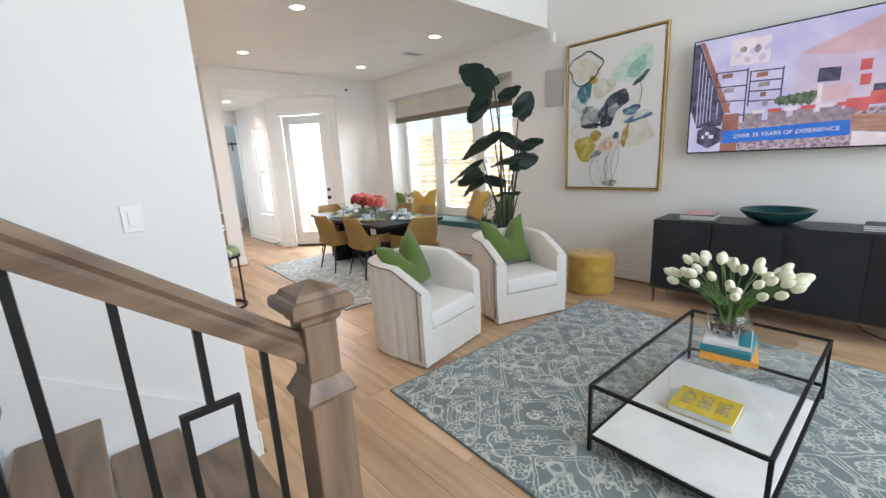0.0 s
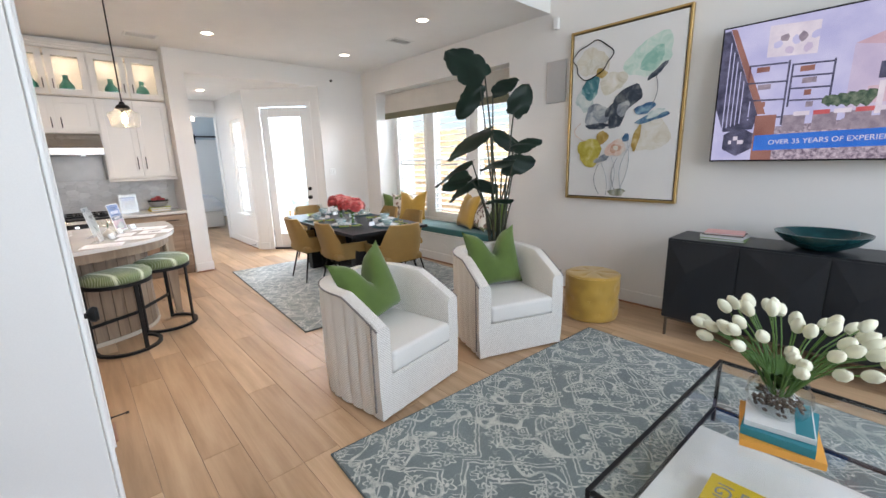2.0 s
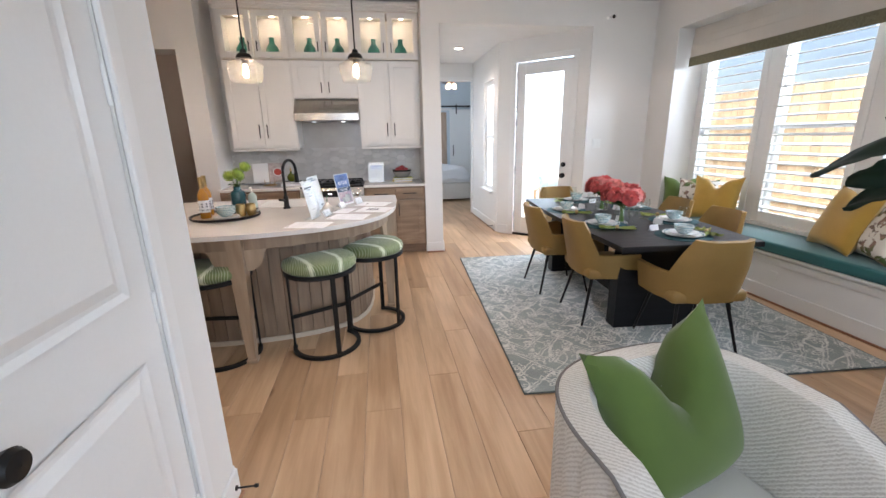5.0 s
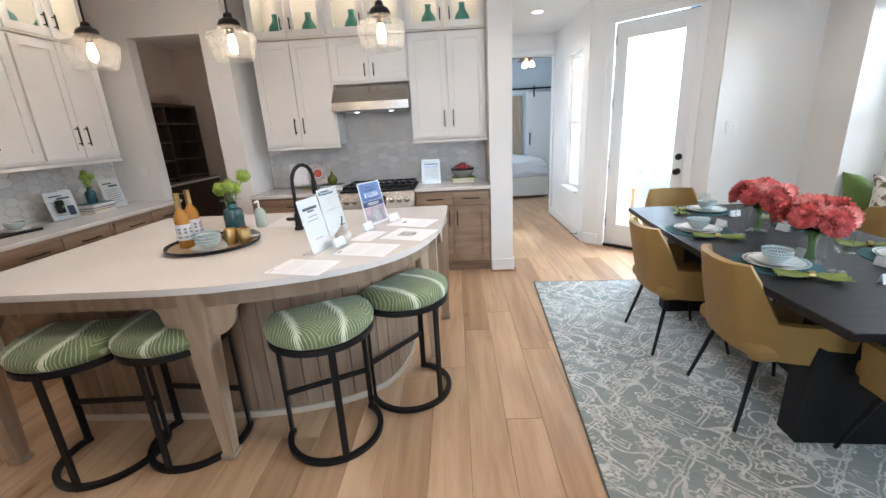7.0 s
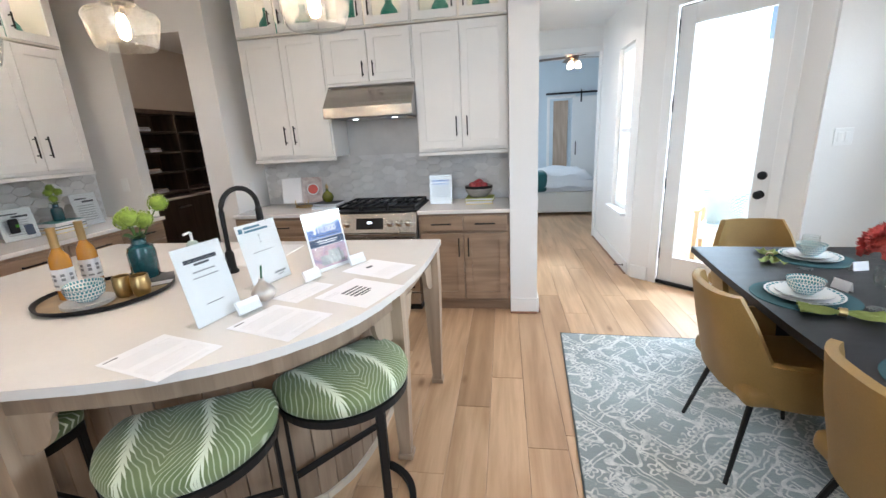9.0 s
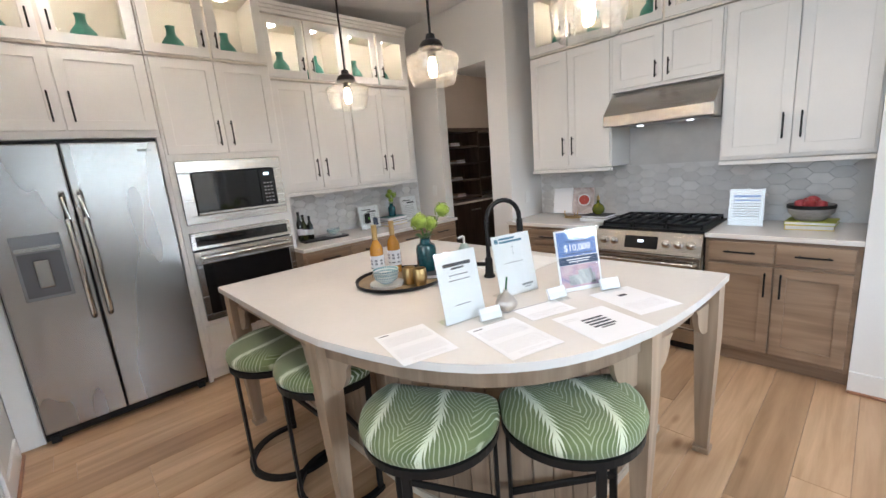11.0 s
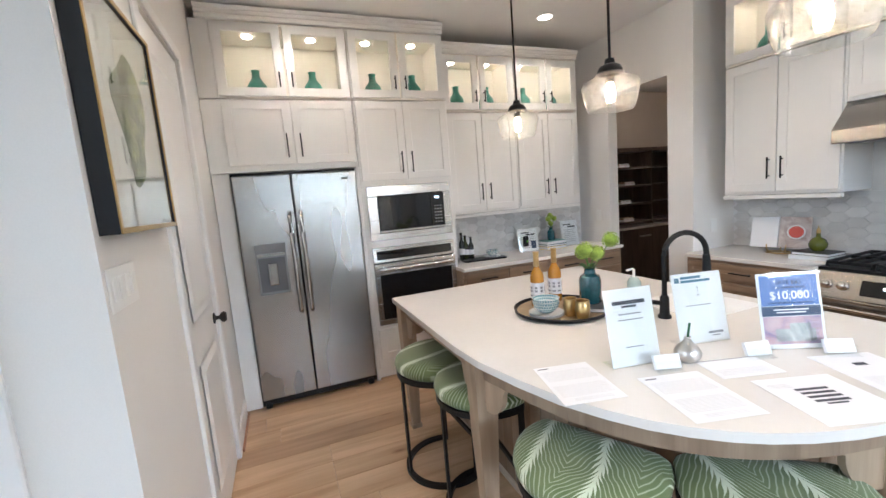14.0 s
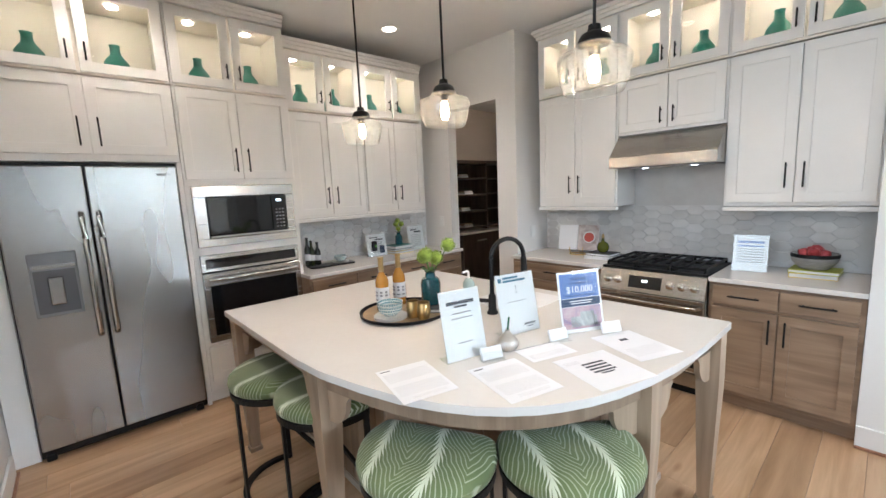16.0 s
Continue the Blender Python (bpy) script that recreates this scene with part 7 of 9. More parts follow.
# wall fittings
wv = thing("wall_vent", "white return air vent high on the wall", "vent", pose(5.299, 1.40, 2.99))
part("frame", B(-0.014, 0, 0, 0.74, 0, 0.36, 0.003, 1), PLASTIC, wv)
for k in range(14):
    part("slat", B(-0.020, -0.014, 0.03, 0.71, 0.03 + k * 0.022, 0.04 + k * 0.022), PLASTIC, wv)
single("wall_speaker", B(5.285, 5.299, 3.37, 3.62, 2.12, 2.56, 0.004, 1), GREYPLASTIC, "grey rectangular in-wall loudspeaker grille", "speaker")
ms = thing("wall_sensor", "small white sensor on the wall near the ceiling", "sensor", pose(5.298, 3.50, 2.93))
part("body", B(-0.05, 0, -0.03, 0.03, -0.06, 0.06, 0.012, 3), PLASTIC, ms, "", True)


# ---------------------------------------------------------------- window bench and shade
TEALC = surface("teal_velvet", (0.012, 0.12, 0.125), 0.75, var=0.12, scale=3, grain=0.06, gscale=300, relief=0.15, sheen=0.3)
wbn = thing("window_bench", "white built-in window bench with panelled front", "bench", pose(0, 0, 0))
part("box", B(5.13, 5.718, 4.165, 7.075, 0.0, 0.415, 0.003, 1), TRIM, wbn)
part("seat_board", B(5.10, 5.66, 4.165, 7.075, 0.416, 0.44, 0.004, 1), TRIM, wbn)
part("baseboard", B(5.113, 5.129, 4.165, 7.075, 0.0, 0.135, 0.003, 1), TRIM, wbn)
part("shoe_moulding", B(5.098, 5.112, 4.165, 7.075, 0.0, 0.018, 0.004, 1), SHOE, wbn, "thin stained wood shoe")
part("moulding", B(5.122, 5.129, 4.165, 7.075, 0.34, 0.40, 0.002, 1), TRIM, wbn)
part("outlet", B(5.122, 5.129, 5.18, 5.26, 0.215, 0.28, 0.002, 1), PLASTIC, wbn, "white wall outlet")
single("bench_cushion", B(5.095, 5.60, 4.18, 7.06, 0.441, 0.535, 0.022, 4), TEALC, "long teal velvet bench cushion", "cushion", smooth=True)

SHADE = surface("shade_linen", (0.70, 0.66, 0.60), 0.9, var=0.04, grain=0.12, gscale=300, relief=0.3)
BAND = surface("green_trim_band", (0.22, 0.205, 0.13), 0.9, var=0.2, scale=60, grain=0.3, gscale=200, relief=0.3)
rs = thing("roman_shade", "pale linen roman shade with a woven green trim band", "window shade", pose(5.50, 4.18, 0))
t = bmesh.new()
for z0, z1, o in ((2.36, 2.65, 0.0), (2.33, 2.46, -0.018), (2.42, 2.54, -0.010)):
    part("fabric_fold", B(o - 0.012, o, 0, 2.88, z0, z1, 0.004, 1), SHADE, rs)
part("trim_band", B(-0.036, -0.032, 0, 2.88, 2.235, 2.335), BAND, rs, "woven green band")
part("fold", B(-0.031, -0.019, 0, 2.88, 2.24, 2.345, 0.004, 1), SHADE, rs)

PRINT_, ntp, bp = nodes_of("botanical_print")
vp = coords(ntp)
msk = ramp_node(ntp, noise_node(ntp, vp, 16.0, 3, 0.5, 0.6).outputs[0], [(0.50, (0, 0, 0)), (0.55, (1, 1, 1))]).outputs[0]
pc = ramp_node(ntp, noise_node(ntp, vp, 6.0, 2).outputs[0], [(0.40, (0.16, 0.12, 0.10)), (0.52, (0.30, 0.18, 0.14)), (0.62, (0.10, 0.15, 0.05))]).outputs[0]
link(ntp, mix_node(ntp, msk, (0.72, 0.69, 0.64), pc), bp.inputs["Base Color"])
bp.inputs["Roughness"].default_value = 0.9
SEATZ = 0.535
for nm, mat, lab, x, y, rz, tilt, sz, ch in (
        ("bench_pillow", GREEN, "olive green pillow on the window bench", 5.44, 6.86, -35, -16, 0.42, 0.06),
        ("bench_pillow", PRINT_, "white botanical print pillow on the bench", 5.44, 6.62, -48, -16, 0.42, 0.05),
        ("bench_pillow", MUSTARD, "mustard velvet pillow on the window bench", 5.36, 6.28, -58, -18, 0.48, 0.10),
        ("bench_pillow", MUSTARD, "mustard velvet pillow on the window bench", 5.34, 5.02, -112, -20, 0.52, 0.04),
        ("bench_pillow", PRINT_, "white botanical print pillow on the bench", 5.33, 4.72, -118, -20, 0.48, 0.04),
        ("bench_pillow", GREEN, "olive green pillow on the window bench", 5.33, 4.46, -120, -16, 0.50, 0.04),
        ("bench_pillow", PRINT_, "white botanical print pillow on the bench", 5.50, 6.42, -75, -16, 0.40, 0.05)):
    cushion(nm, sz, sz, 0.16, ch, mat, lab, pose(x, y, SEATZ - 0.005, 0, 0, rz) @ pose(0, 0, 0, tilt, 0, 0), "bench pillows")

# ---------------------------------------------------------------- dining table and chairs
MD = pose(3.84, 5.71, 0.0145, 0, 0, -3.7)
dt = thing("dining_table", "long black wood dining table on two slab legs", "dining table", MD)
ol = [(-0.50, -1.10), (0.50, -1.10), (0.53, -0.55), (0.54, 0.0), (0.53, 0.55), (0.50, 1.10), (-0.50, 1.10), (-0.53, 0.55), (-0.54, 0.0), (-0.53, -0.55)]
part("tabletop", slab(ol, 0.715, 0.75, bevel=0.006), BLACKWOOD, dt, "black stained tabletop")
for s in (-1, 1):
    t = square_lathe([(1, 0), (1, 0.35), (0.92, 0.715)])
    t.transform(Matrix.Translation((0, s * 0.70, 0)) @ Matrix.Diagonal((0.32, 0.06, 1, 1)))
    part("leg", t, BLACKWOOD, dt, "tapered slab leg")
part("stretcher", B(-0.05, 0.05, -0.64, 0.64, 0.06, 0.14, 0.004, 1), BLACKWOOD, dt)

OCHRE = surface("ochre_leather", (0.30, 0.185, 0.055), 0.55, var=0.10, scale=4, grain=0.08, gscale=150, relief=0.2)


def shell_sheet(rows, thick):
    """A padded sheet from a grid of points, thickened both ways."""
    t = bmesh.new()
    nr, nc = len(rows), len(rows[0])
    g = [[t.verts.new(p) for p in r] for r in rows]
    for i in range(nr - 1):
        for j in range(nc - 1):
            t.faces.new((g[i][j], g[i][j + 1], g[i + 1][j + 1], g[i + 1][j]))
    bmesh.ops.recalc_face_normals(t, faces=t.faces[:])
    bmesh.ops.solidify(t, geom=t.faces[:], thickness=thick)
    return t


def dining_chair():
    """A moulded armchair; local -y faces forward."""
    e = thing("dining_chair", "ochre leather dining armchair with slim black legs", "chair", pose(0, 0, 0), "chairs round the dining table")
    rows = []
    n = 24
    for k in range(9):
        h = k / 8
        row = []
        for j in range(n + 1):
            th = math.pi * (j / n)
            c, s = math.cos(th), math.sin(th)
            # height of the rim: high at the back, arms dip and end low at the front
            back = max(0.0, (s - 0.62) / 0.38) if s > 0.62 else 0.0
            rim = 0.615 + 0.215 * min(1, back * 2.2) ** 0.8 - (0.02 if s < 0.62 else 0)
            z = 0.40 + (rim - 0.40) * h
            lean = 0.09 * max(0, (z - 0.42)) / 0.4
            wx = 0.255 + 0.03 * h - 0.055 * max(0, (z - 0.64) / 0.19)
            x = wx * math.copysign(abs(c) ** 0.62, c)
            y = -0.17 + (0.36 + lean) * abs(s) ** 0.62
            row.append((x, y, z))
        rows.append(row)
    t = shell_sheet(rows, -0.03)
    part("back_shell", t, OCHRE, e, "wrapped ochre leather back and arms", True)
    t = bmesh.new()
    box(t, -0.255, 0.255, -0.255, 0.20, 0.385, 0.47, 0.03, 3)
    part("seat", t, OCHRE, e, "padded seat", True)
    part("underframe", B(-0.19, 0.19, -0.19, 0.16, 0.37, 0.386), BLACK, e)
    for sx in (-1, 1):
        for sy, y0 in ((-1, -0.17), (1, 0.13)):
            part("leg", tube([(sx * 0.17, y0, 0.375), (sx * 0.235, y0 + sy * 0.085, 0.0)], 0.013, 8, taper=0.009), BLACK, e)
    return e


dc = dining_chair()
dc.matrix_world = pose(3.40, 5.97, 0.0145, 0, 0, 88)
for x, y, r in ((3.48, 5.27, 86), (3.83, 4.66, 174), (3.93, 6.98, -4), (4.42, 5.34, -93), (4.47, 5.98, -94)):
    copy_thing(dc, pose(x, y, 0.0145, 0, 0, r))

# place settings
m_, nt_, b_ = nodes_of("teal_dash_porcelain")
tc_ = nt_.nodes.new("ShaderNodeTexCoord")
sp_ = nt_.nodes.new("ShaderNodeSeparateXYZ")
link(nt_, tc_.outputs["Object"], sp_.inputs[0])
ang = math_node(nt_, "MULTIPLY", math_node(nt_, "ARCTAN2", sp_.outputs[1], sp_.outputs[0]), 5.1)
row_ = math_node(nt_, "MULTIPLY", sp_.outputs[2], 70.0)
odd = math_node(nt_, "MULTIPLY", math_node(nt_, "FLOOR", row_), 0.5)
a_ = math_node(nt_, "LESS_THAN", math_node(nt_, "FRACT", math_node(nt_, "ADD", ang, odd)), 0.62)
r_ = math_node(nt_, "LESS_THAN", math_node(nt_, "FRACT", row_), 0.68)
link(nt_, mix_node(nt_, math_node(nt_, "MULTIPLY", a_, r_), (0.72, 0.73, 0.71), (0.03, 0.22, 0.26)), b_.inputs["Base Color"])
b_.inputs["Roughness"].default_value = 0.2
DASH = m_
MAT_ = surface("teal_placemat", (0.018, 0.085, 0.10), 0.85, var=0.15, scale=10, grain=0.2, gscale=200, relief=0.3)
NAPKIN = surface("lime_linen", (0.34, 0.40, 0.12), 0.9, var=0.12, scale=14, grain=0.1, gscale=300, relief=0.3)
WINE = pane_glass("wine_glass", 0.0)
TZ = 0.0145 + 0.7505


def setting(lx, ly, face, napkin=True, glassy=True):
    """Placemat, plates, bowl, napkin, card and glass at a place on the table."""
    m = MD @ pose(lx, ly, 0.7505, 0, 0, face)
    single("placemat", lathe([(0.001, 0), (0.185, 0), (0.187, 0.002), (0.185, 0.004), (0.001, 0.004)], 36), MAT_, "round dark teal woven placemat", "placemat", m, "placemats")
    e = thing("dinner_plate", "white plate with a teal patterned rim", "plate", m @ pose(0, 0, 0.0045), "plates")
    part("plate", lathe([(0.001, 0.002), (0.085, 0.0), (0.10, 0.004), (0.135, 0.014), (0.136, 0.017), (0.10, 0.008), (0.001, 0.006)], 36), PLATE, e, "", True)
    part("rim_pattern", lathe([(0.112, 0.0125), (0.128, 0.0162), (0.128, 0.0166), (0.112, 0.0130)], 36), DASH, e)
    e = thing("salad_plate", "small white plate with a teal patterned rim", "plate", m @ pose(0, 0, 0.0135), "plates")
    part("plate", lathe([(0.001, 0.001), (0.06, 0.0), (0.075, 0.004), (0.10, 0.012), (0.101, 0.015), (0.075, 0.007), (0.001, 0.005)], 36), PLATE, e, "", True)
    single("bowl", lathe([(0.001, 0.003), (0.032, 0.0), (0.036, 0.004), (0.058, 0.028), (0.067, 0.058), (0.068, 0.062), (0.063, 0.060), (0.054, 0.030), (0.03, 0.009), (0.001, 0.008)], 32), DASH, "small porcelain bowl with teal dashes", "bowl", m @ pose(0, 0, 0.0195), "bowls", smooth=True)
    if napkin:
        nm = m @ pose(0.20, 0.02, 0.001, 0, 0, 70)
        e = thing("napkin", "lime green linen napkin in a gold ring", "napkin", nm, "napkins")
        for s in (-1, 1):
            t = bmesh.new()
            g = []
            for i in range(7):
                r = []
                for j in range(9):
                    u = i / 6
                    v = j / 8 * 2 - 1
                    w_ = 0.014 + 0.05 * u ** 0.8
                    r.append(t.verts.new((s * (0.008 + 0.12 * u), w_ * v, 0.012 + 0.010 * math.sin(v * 9 + u * 4) * (0.4 + u) * 0.8 + 0.006)))
                g.append(r)
            for i in range(6):
                for j in range(8):
                    t.faces.new((g[i][j], g[i + 1][j], g[i + 1][j + 1], g[i][j + 1]))
            bmesh.ops.solidify(t, geom=t.faces[:], thickness=0.006)
            part("fold", t, NAPKIN, e, "", True)
        part("napkin_ring", lathe([(0.014, -0.012), (0.017, -0.012), (0.017, 0.012), (0.014, 0.012), (0.014, -0.012)], 16, pose(0, 0, 0.018, 0, 90, 0)), BRASS, e, "brass napkin ring", True)
    if glassy:
        single("wine_glass", lathe([(0.001, 0), (0.034, 0), (0.034, 0.002), (0.004, 0.006), (0.0035, 0.075), (0.012, 0.085), (0.032, 0.11), (0.037, 0.135), (0.033, 0.175), (0.0315, 0.175), (0.0355, 0.135), (0.030, 0.112), (0.001, 0.088)], 24), WINE, "clear stemmed wine glass", "glass", m @ pose(0.12, 0.19, 0), "wine glasses", smooth=True).visible_shadow = False
    e = thing("place_card", "folded white place card", "card", m @ pose(-0.10, 0.20, 0, 0, 0, 15), "place cards")
    t = bmesh.new()
    for s in (-1, 1):
        box(t, -0.04, 0.04, -0.0006, 0.0006, 0, 0.045, 0, 1, pose(0, s * 0.012, 0, s * 15, 0, 0))
    part("card", t, PAPER, e)


for lx, ly, face in ((-0.34, 0.28, -90), (-0.30, -0.40, -90), (0.34, 0.32, 90), (0.34, -0.36, 90), (0.08, -0.86, 0), (0.0, 0.86, 180)):
    setting(lx, ly, face)

# peonies in glass vases
CORAL = surface("coral_petal", (0.64, 0.12, 0.115), 0.7, var=0.35, scale=25, grain=0.1)
CORAL2 = surface("pale_coral_petal", (0.78, 0.30, 0.27), 0.7, var=0.25, scale=25)
PLEAF = surface("peony_leaf", (0.05, 0.11, 0.03), 0.55, var=0.3, scale=14)
pq = random.Random(21)


def peony_bloom(seed):
    """Many cupped petals round a centre."""
    t = bmesh.new()
    g = random.Random(seed)
    for ringk, (r, lift, count, size) in enumerate(((0.004, 0.046, 5, 0.024), (0.013, 0.042, 7, 0.030), (0.023, 0.030, 8, 0.036), (0.032, 0.016, 9, 0.041), (0.040, 0.004, 10, 0.044))):
        for k in range(count):
            a = 2 * math.pi * (k + 0.5 * ringk) / count + g.uniform(-0.2, 0.2)
            q = bmesh.new()
            gr = []
            for i in range(4):
                rr = []
                for j in range(5):
                    u, v = i / 3, j / 4 * 2 - 1
                    w_ = size * (0.35 + 0.75 * math.sin(math.pi * (0.15 + 0.6 * u)))
                    rr.append(q.verts.new((0.010 + r * 0.4 + 0.6 * r * u + 0.010 * u * u, v * w_ * 0.62, lift * 0.4 + size * 0.95 * u - 0.011 * ringk * u - 0.012 * (1 - v * v) * u + 0.004 * u * math.sin(7 * v + k) + g.uniform(-0.003, 0.003))))
                gr.append(rr)
            for i in range(3):
                for j in range(4):
                    q.faces.new((gr[i][j], gr[i + 1][j], gr[i + 1][j + 1], gr[i][j + 1]))
            add(t, q, Matrix.Rotation(a, 4, "Z"))
    q = bmesh.new()
    bmesh.ops.create_icosphere(q, subdivisions=1, radius=0.016)
    add(t, q, pose(0, 0, 0.020))
    return t


pm = []
for k in range(3):
    me = mesh_of("bloom", peony_bloom(k + 5), True)
    me.materials.append(CORAL if k != 1 else CORAL2)
    pm.append(me)
pleaf_me = mesh_of("leaf", blade(0.17, 0.055, 0.9), True)
pleaf_me.materials.append(PLEAF)
for vx, vy in ((0.0, 0.24), (-0.12, -0.36)):
    e = thing("peony_vase", "clear glass vase of coral peonies", "flowers", MD @ pose(vx, vy, 0.7508), "flower vases")
    part("vase", lathe([(0.001, 0), (0.055, 0), (0.062, 0.03), (0.064, 0.07), (0.052, 0.12), (0.050, 0.15), (0.0475, 0.15), (0.049, 0.12), (0.061, 0.07), (0.058, 0.03), (0.052, 0.006), (0.001, 0.006)], 28), GLASS, e, "clear glass vase", True).visible_shadow = False
    for k in range(17):
        a = k * 2.399
        r = 0.165 * math.sqrt((k + 0.3) / 17)
        tip = Vector((r * math.cos(a), r * math.sin(a), 0.30 - 2.6 * r * r + pq.uniform(-0.01, 0.012)))
        part("stem", tube([(0.02 * math.cos(a + 2), 0.02 * math.sin(a + 2), 0.012), (0.02 * math.cos(a), 0.02 * math.sin(a), 0.14), tip], 0.003, 5), STEM, e)
        ob = new("bloom", pm[k % 3])
        ob.parent = e
        d = Vector((tip.x * 1.6, tip.y * 1.6, 0.16)).normalized()
        s = pq.uniform(0.95, 1.3)
        ob.matrix_local = Matrix.Translation(tip - d * 0.02) @ d.to_track_quat("Z", "Y").to_matrix().to_4x4() @ Matrix.Diagonal((s, s, s, 1))
    for k in range(9):
        ob = new("leaf", pleaf_me)
        ob.parent = e
        ob.matrix_local = pose(0, 0, 0.14, -25, 0, k * 40 + 10)

# ---------------------------------------------------------------- tall plant
PBX, PBY = 4.56, 3.72
FIG = surface("dark_leaf", (0.012, 0.038, 0.024), 0.42, var=0.25, scale=6, grain=0.15, gscale=60, relief=0.2)
STALK = surface("leaf_stalk", (0.035, 0.045, 0.030), 0.55, var=0.2, scale=20)
pl = thing("potted_plant", "tall artificial bird of paradise plant with dark paddle leaves", "plant", pose(PBX, PBY, 0))
part("pot", lathe([(0.001, 0), (0.13, 0), (0.15, 0.02), (0.17, 0.30), (0.172, 0.33), (0.16, 0.33), (0.155, 0.28), (0.001, 0.28)], 32), PLATE, pl, "white round pot", True)
part("moss", lathe([(0.001, 0.295), (0.154, 0.285), (0.001, 0.28)], 20), surface("moss", (0.06, 0.06, 0.03), 0.9, var=0.4, scale=40), pl)


def paddle(L, W, droop, fold, split, seed):
    """A paddle leaf along +x from its stalk, folded at the rib, drooping, with a few torn edges."""
    t = bmesh.new()
    g = random.Random(seed)
    n, c = 14, 5
    tears = [g.random() < split for _ in range(n)]
    rows = []
    for i in range(n + 1):
        s = i / n
        hw = W * 0.5 * (math.sin(math.pi * min(1.0, 0.10 + 0.87 * s ** 0.85)) ** 0.6) * 1.05
        if i == n:
            hw *= 0.25
        row = []
        for j in range(-c, c + 1):
            v = j / c
            ragged = 1 - (0.18 * g.random() if abs(j) == c and tears[min(n - 1, i)] else 0)
            x = L * s + 0.05 * L * abs(v) * (1 - s) * -1
            row.append(t.verts.new((x, v * hw * ragged, -droop * L * s * s + fold * abs(v) * hw + 0.012 * math.sin(7 * s + 3 * v))))
        rows.append(row)
    for i in range(n):
        for j in range(2 * c):
            t.faces.new((rows[i][j], rows[i + 1][j], rows[i + 1][j + 1], rows[i][j + 1]))
    bmesh.ops.solidify(t, geom=t.faces[:], thickness=0.0018)
    return t


# middle of each leaf, length, width, lie of the rib from stalk to tip, twist of the blade
LEAVES = [(3.82, 3.46, 2.36, 0.42, 0.40, 142, 12), (4.80, 3.80, 2.28, 0.32, 0.26, 24, 62), (4.58, 3.42, 2.10, 0.34, 0.31, 60, 20), (4.42, 4.00, 2.13, 0.42, 0.30, 236, -18), (3.98, 3.62, 1.68, 0.52, 0.30, 206, 38),
          (4.76, 3.80, 1.75, 0.37, 0.28, 152, 25), (4.66, 3.40, 1.68, 0.31, 0.24, 22, -30), (4.42, 3.33, 1.47, 0.34, 0.27, 12, 10), (4.20, 3.44, 1.50, 0.35, 0.24, 184, 55), (4.22, 4.10, 1.42, 0.52, 0.27, 202, 58),
          (4.00, 3.80, 1.29, 0.34, 0.22, 213, -40), (4.28, 4.0, 1.21, 0.40, 0.25, 211, 50), (4.42, 3.80, 1.25, 0.32, 0.22, 165, 30), (4.30, 3.48, 1.12, 0.27, 0.20, 180, 66)]
SIDE = Vector((0.618, -0.786, 0))
gp = random.Random(12)
for k, (x, y, z, L, W, lie, twist) in enumerate(LEAVES):
    ax = SIDE * math.cos(radians(lie)) + Vector((0, 0, 1)) * math.sin(radians(lie)) + Vector((-0.786, -0.618, 0)) * gp.uniform(-0.25, 0.35)
    ax.normalize()
    nrm = Vector((-0.786, -0.618, 0.25))
    nrm = (nrm - ax * nrm.dot(ax)).normalized()
    nrm.rotate(Matrix.Rotation(radians(twist), 3, ax))
    wide = nrm.cross(ax)
    root = Vector((x - PBX, y - PBY, z)) - ax * (0.5 * L)
    lf = part("leaf", paddle(L, W * 0.76, 0.06 + 0.16 * gp.random(), -gp.uniform(0.05, 0.30), 0.4, k), FIG, pl, "dark green paddle leaf", True)
    lf.matrix_local = Matrix.Translation(root) @ Matrix((ax, wide, nrm)).transposed().to_4x4()
    b0 = Vector((0.05 * math.cos(k * 2.4), 0.05 * math.sin(k * 2.4), 0.28))
    m1 = b0.lerp(root, 0.45) + Vector((-0.12 * (root.x - b0.x), -0.12 * (root.y - b0.y), 0.10))
    m2 = b0.lerp(root, 0.8) + Vector((-0.05 * (root.x - b0.x), -0.05 * (root.y - b0.y), 0.06))
    part("stalk", tube([b0, m1, m2, root, root + ax * 0.03], 0.012, 7, taper=0.005), STALK, pl, "slim dark stalk", True)


# ---------------------------------------------------------------- on the island
IZ = 0.9155
tr = thing("serving_tray", "round brass tray with a black rim on the island", "tray", pose(0.54, 5.62, IZ))
part("dish", lathe([(0.001, 0), (0.235, 0), (0.245, 0.005), (0.250, 0.022), (0.246, 0.022), (0.238, 0.008), (0.001, 0.007)], 48), BLACK, tr, "black rim", True)
part("inlay", lathe([(0.001, 0.0075), (0.232, 0.0075), (0.232, 0.009), (0.001, 0.009)], 48), surface("aged_brass", (0.42, 0.31, 0.18), 0.4, 0.6, var=0.2, scale=10), tr, "aged brass inlay")
TRZ = IZ + 0.0095
AMBER = surface("amber_wine", (0.46, 0.20, 0.025), 0.08, var=0.08, coat=0.6)


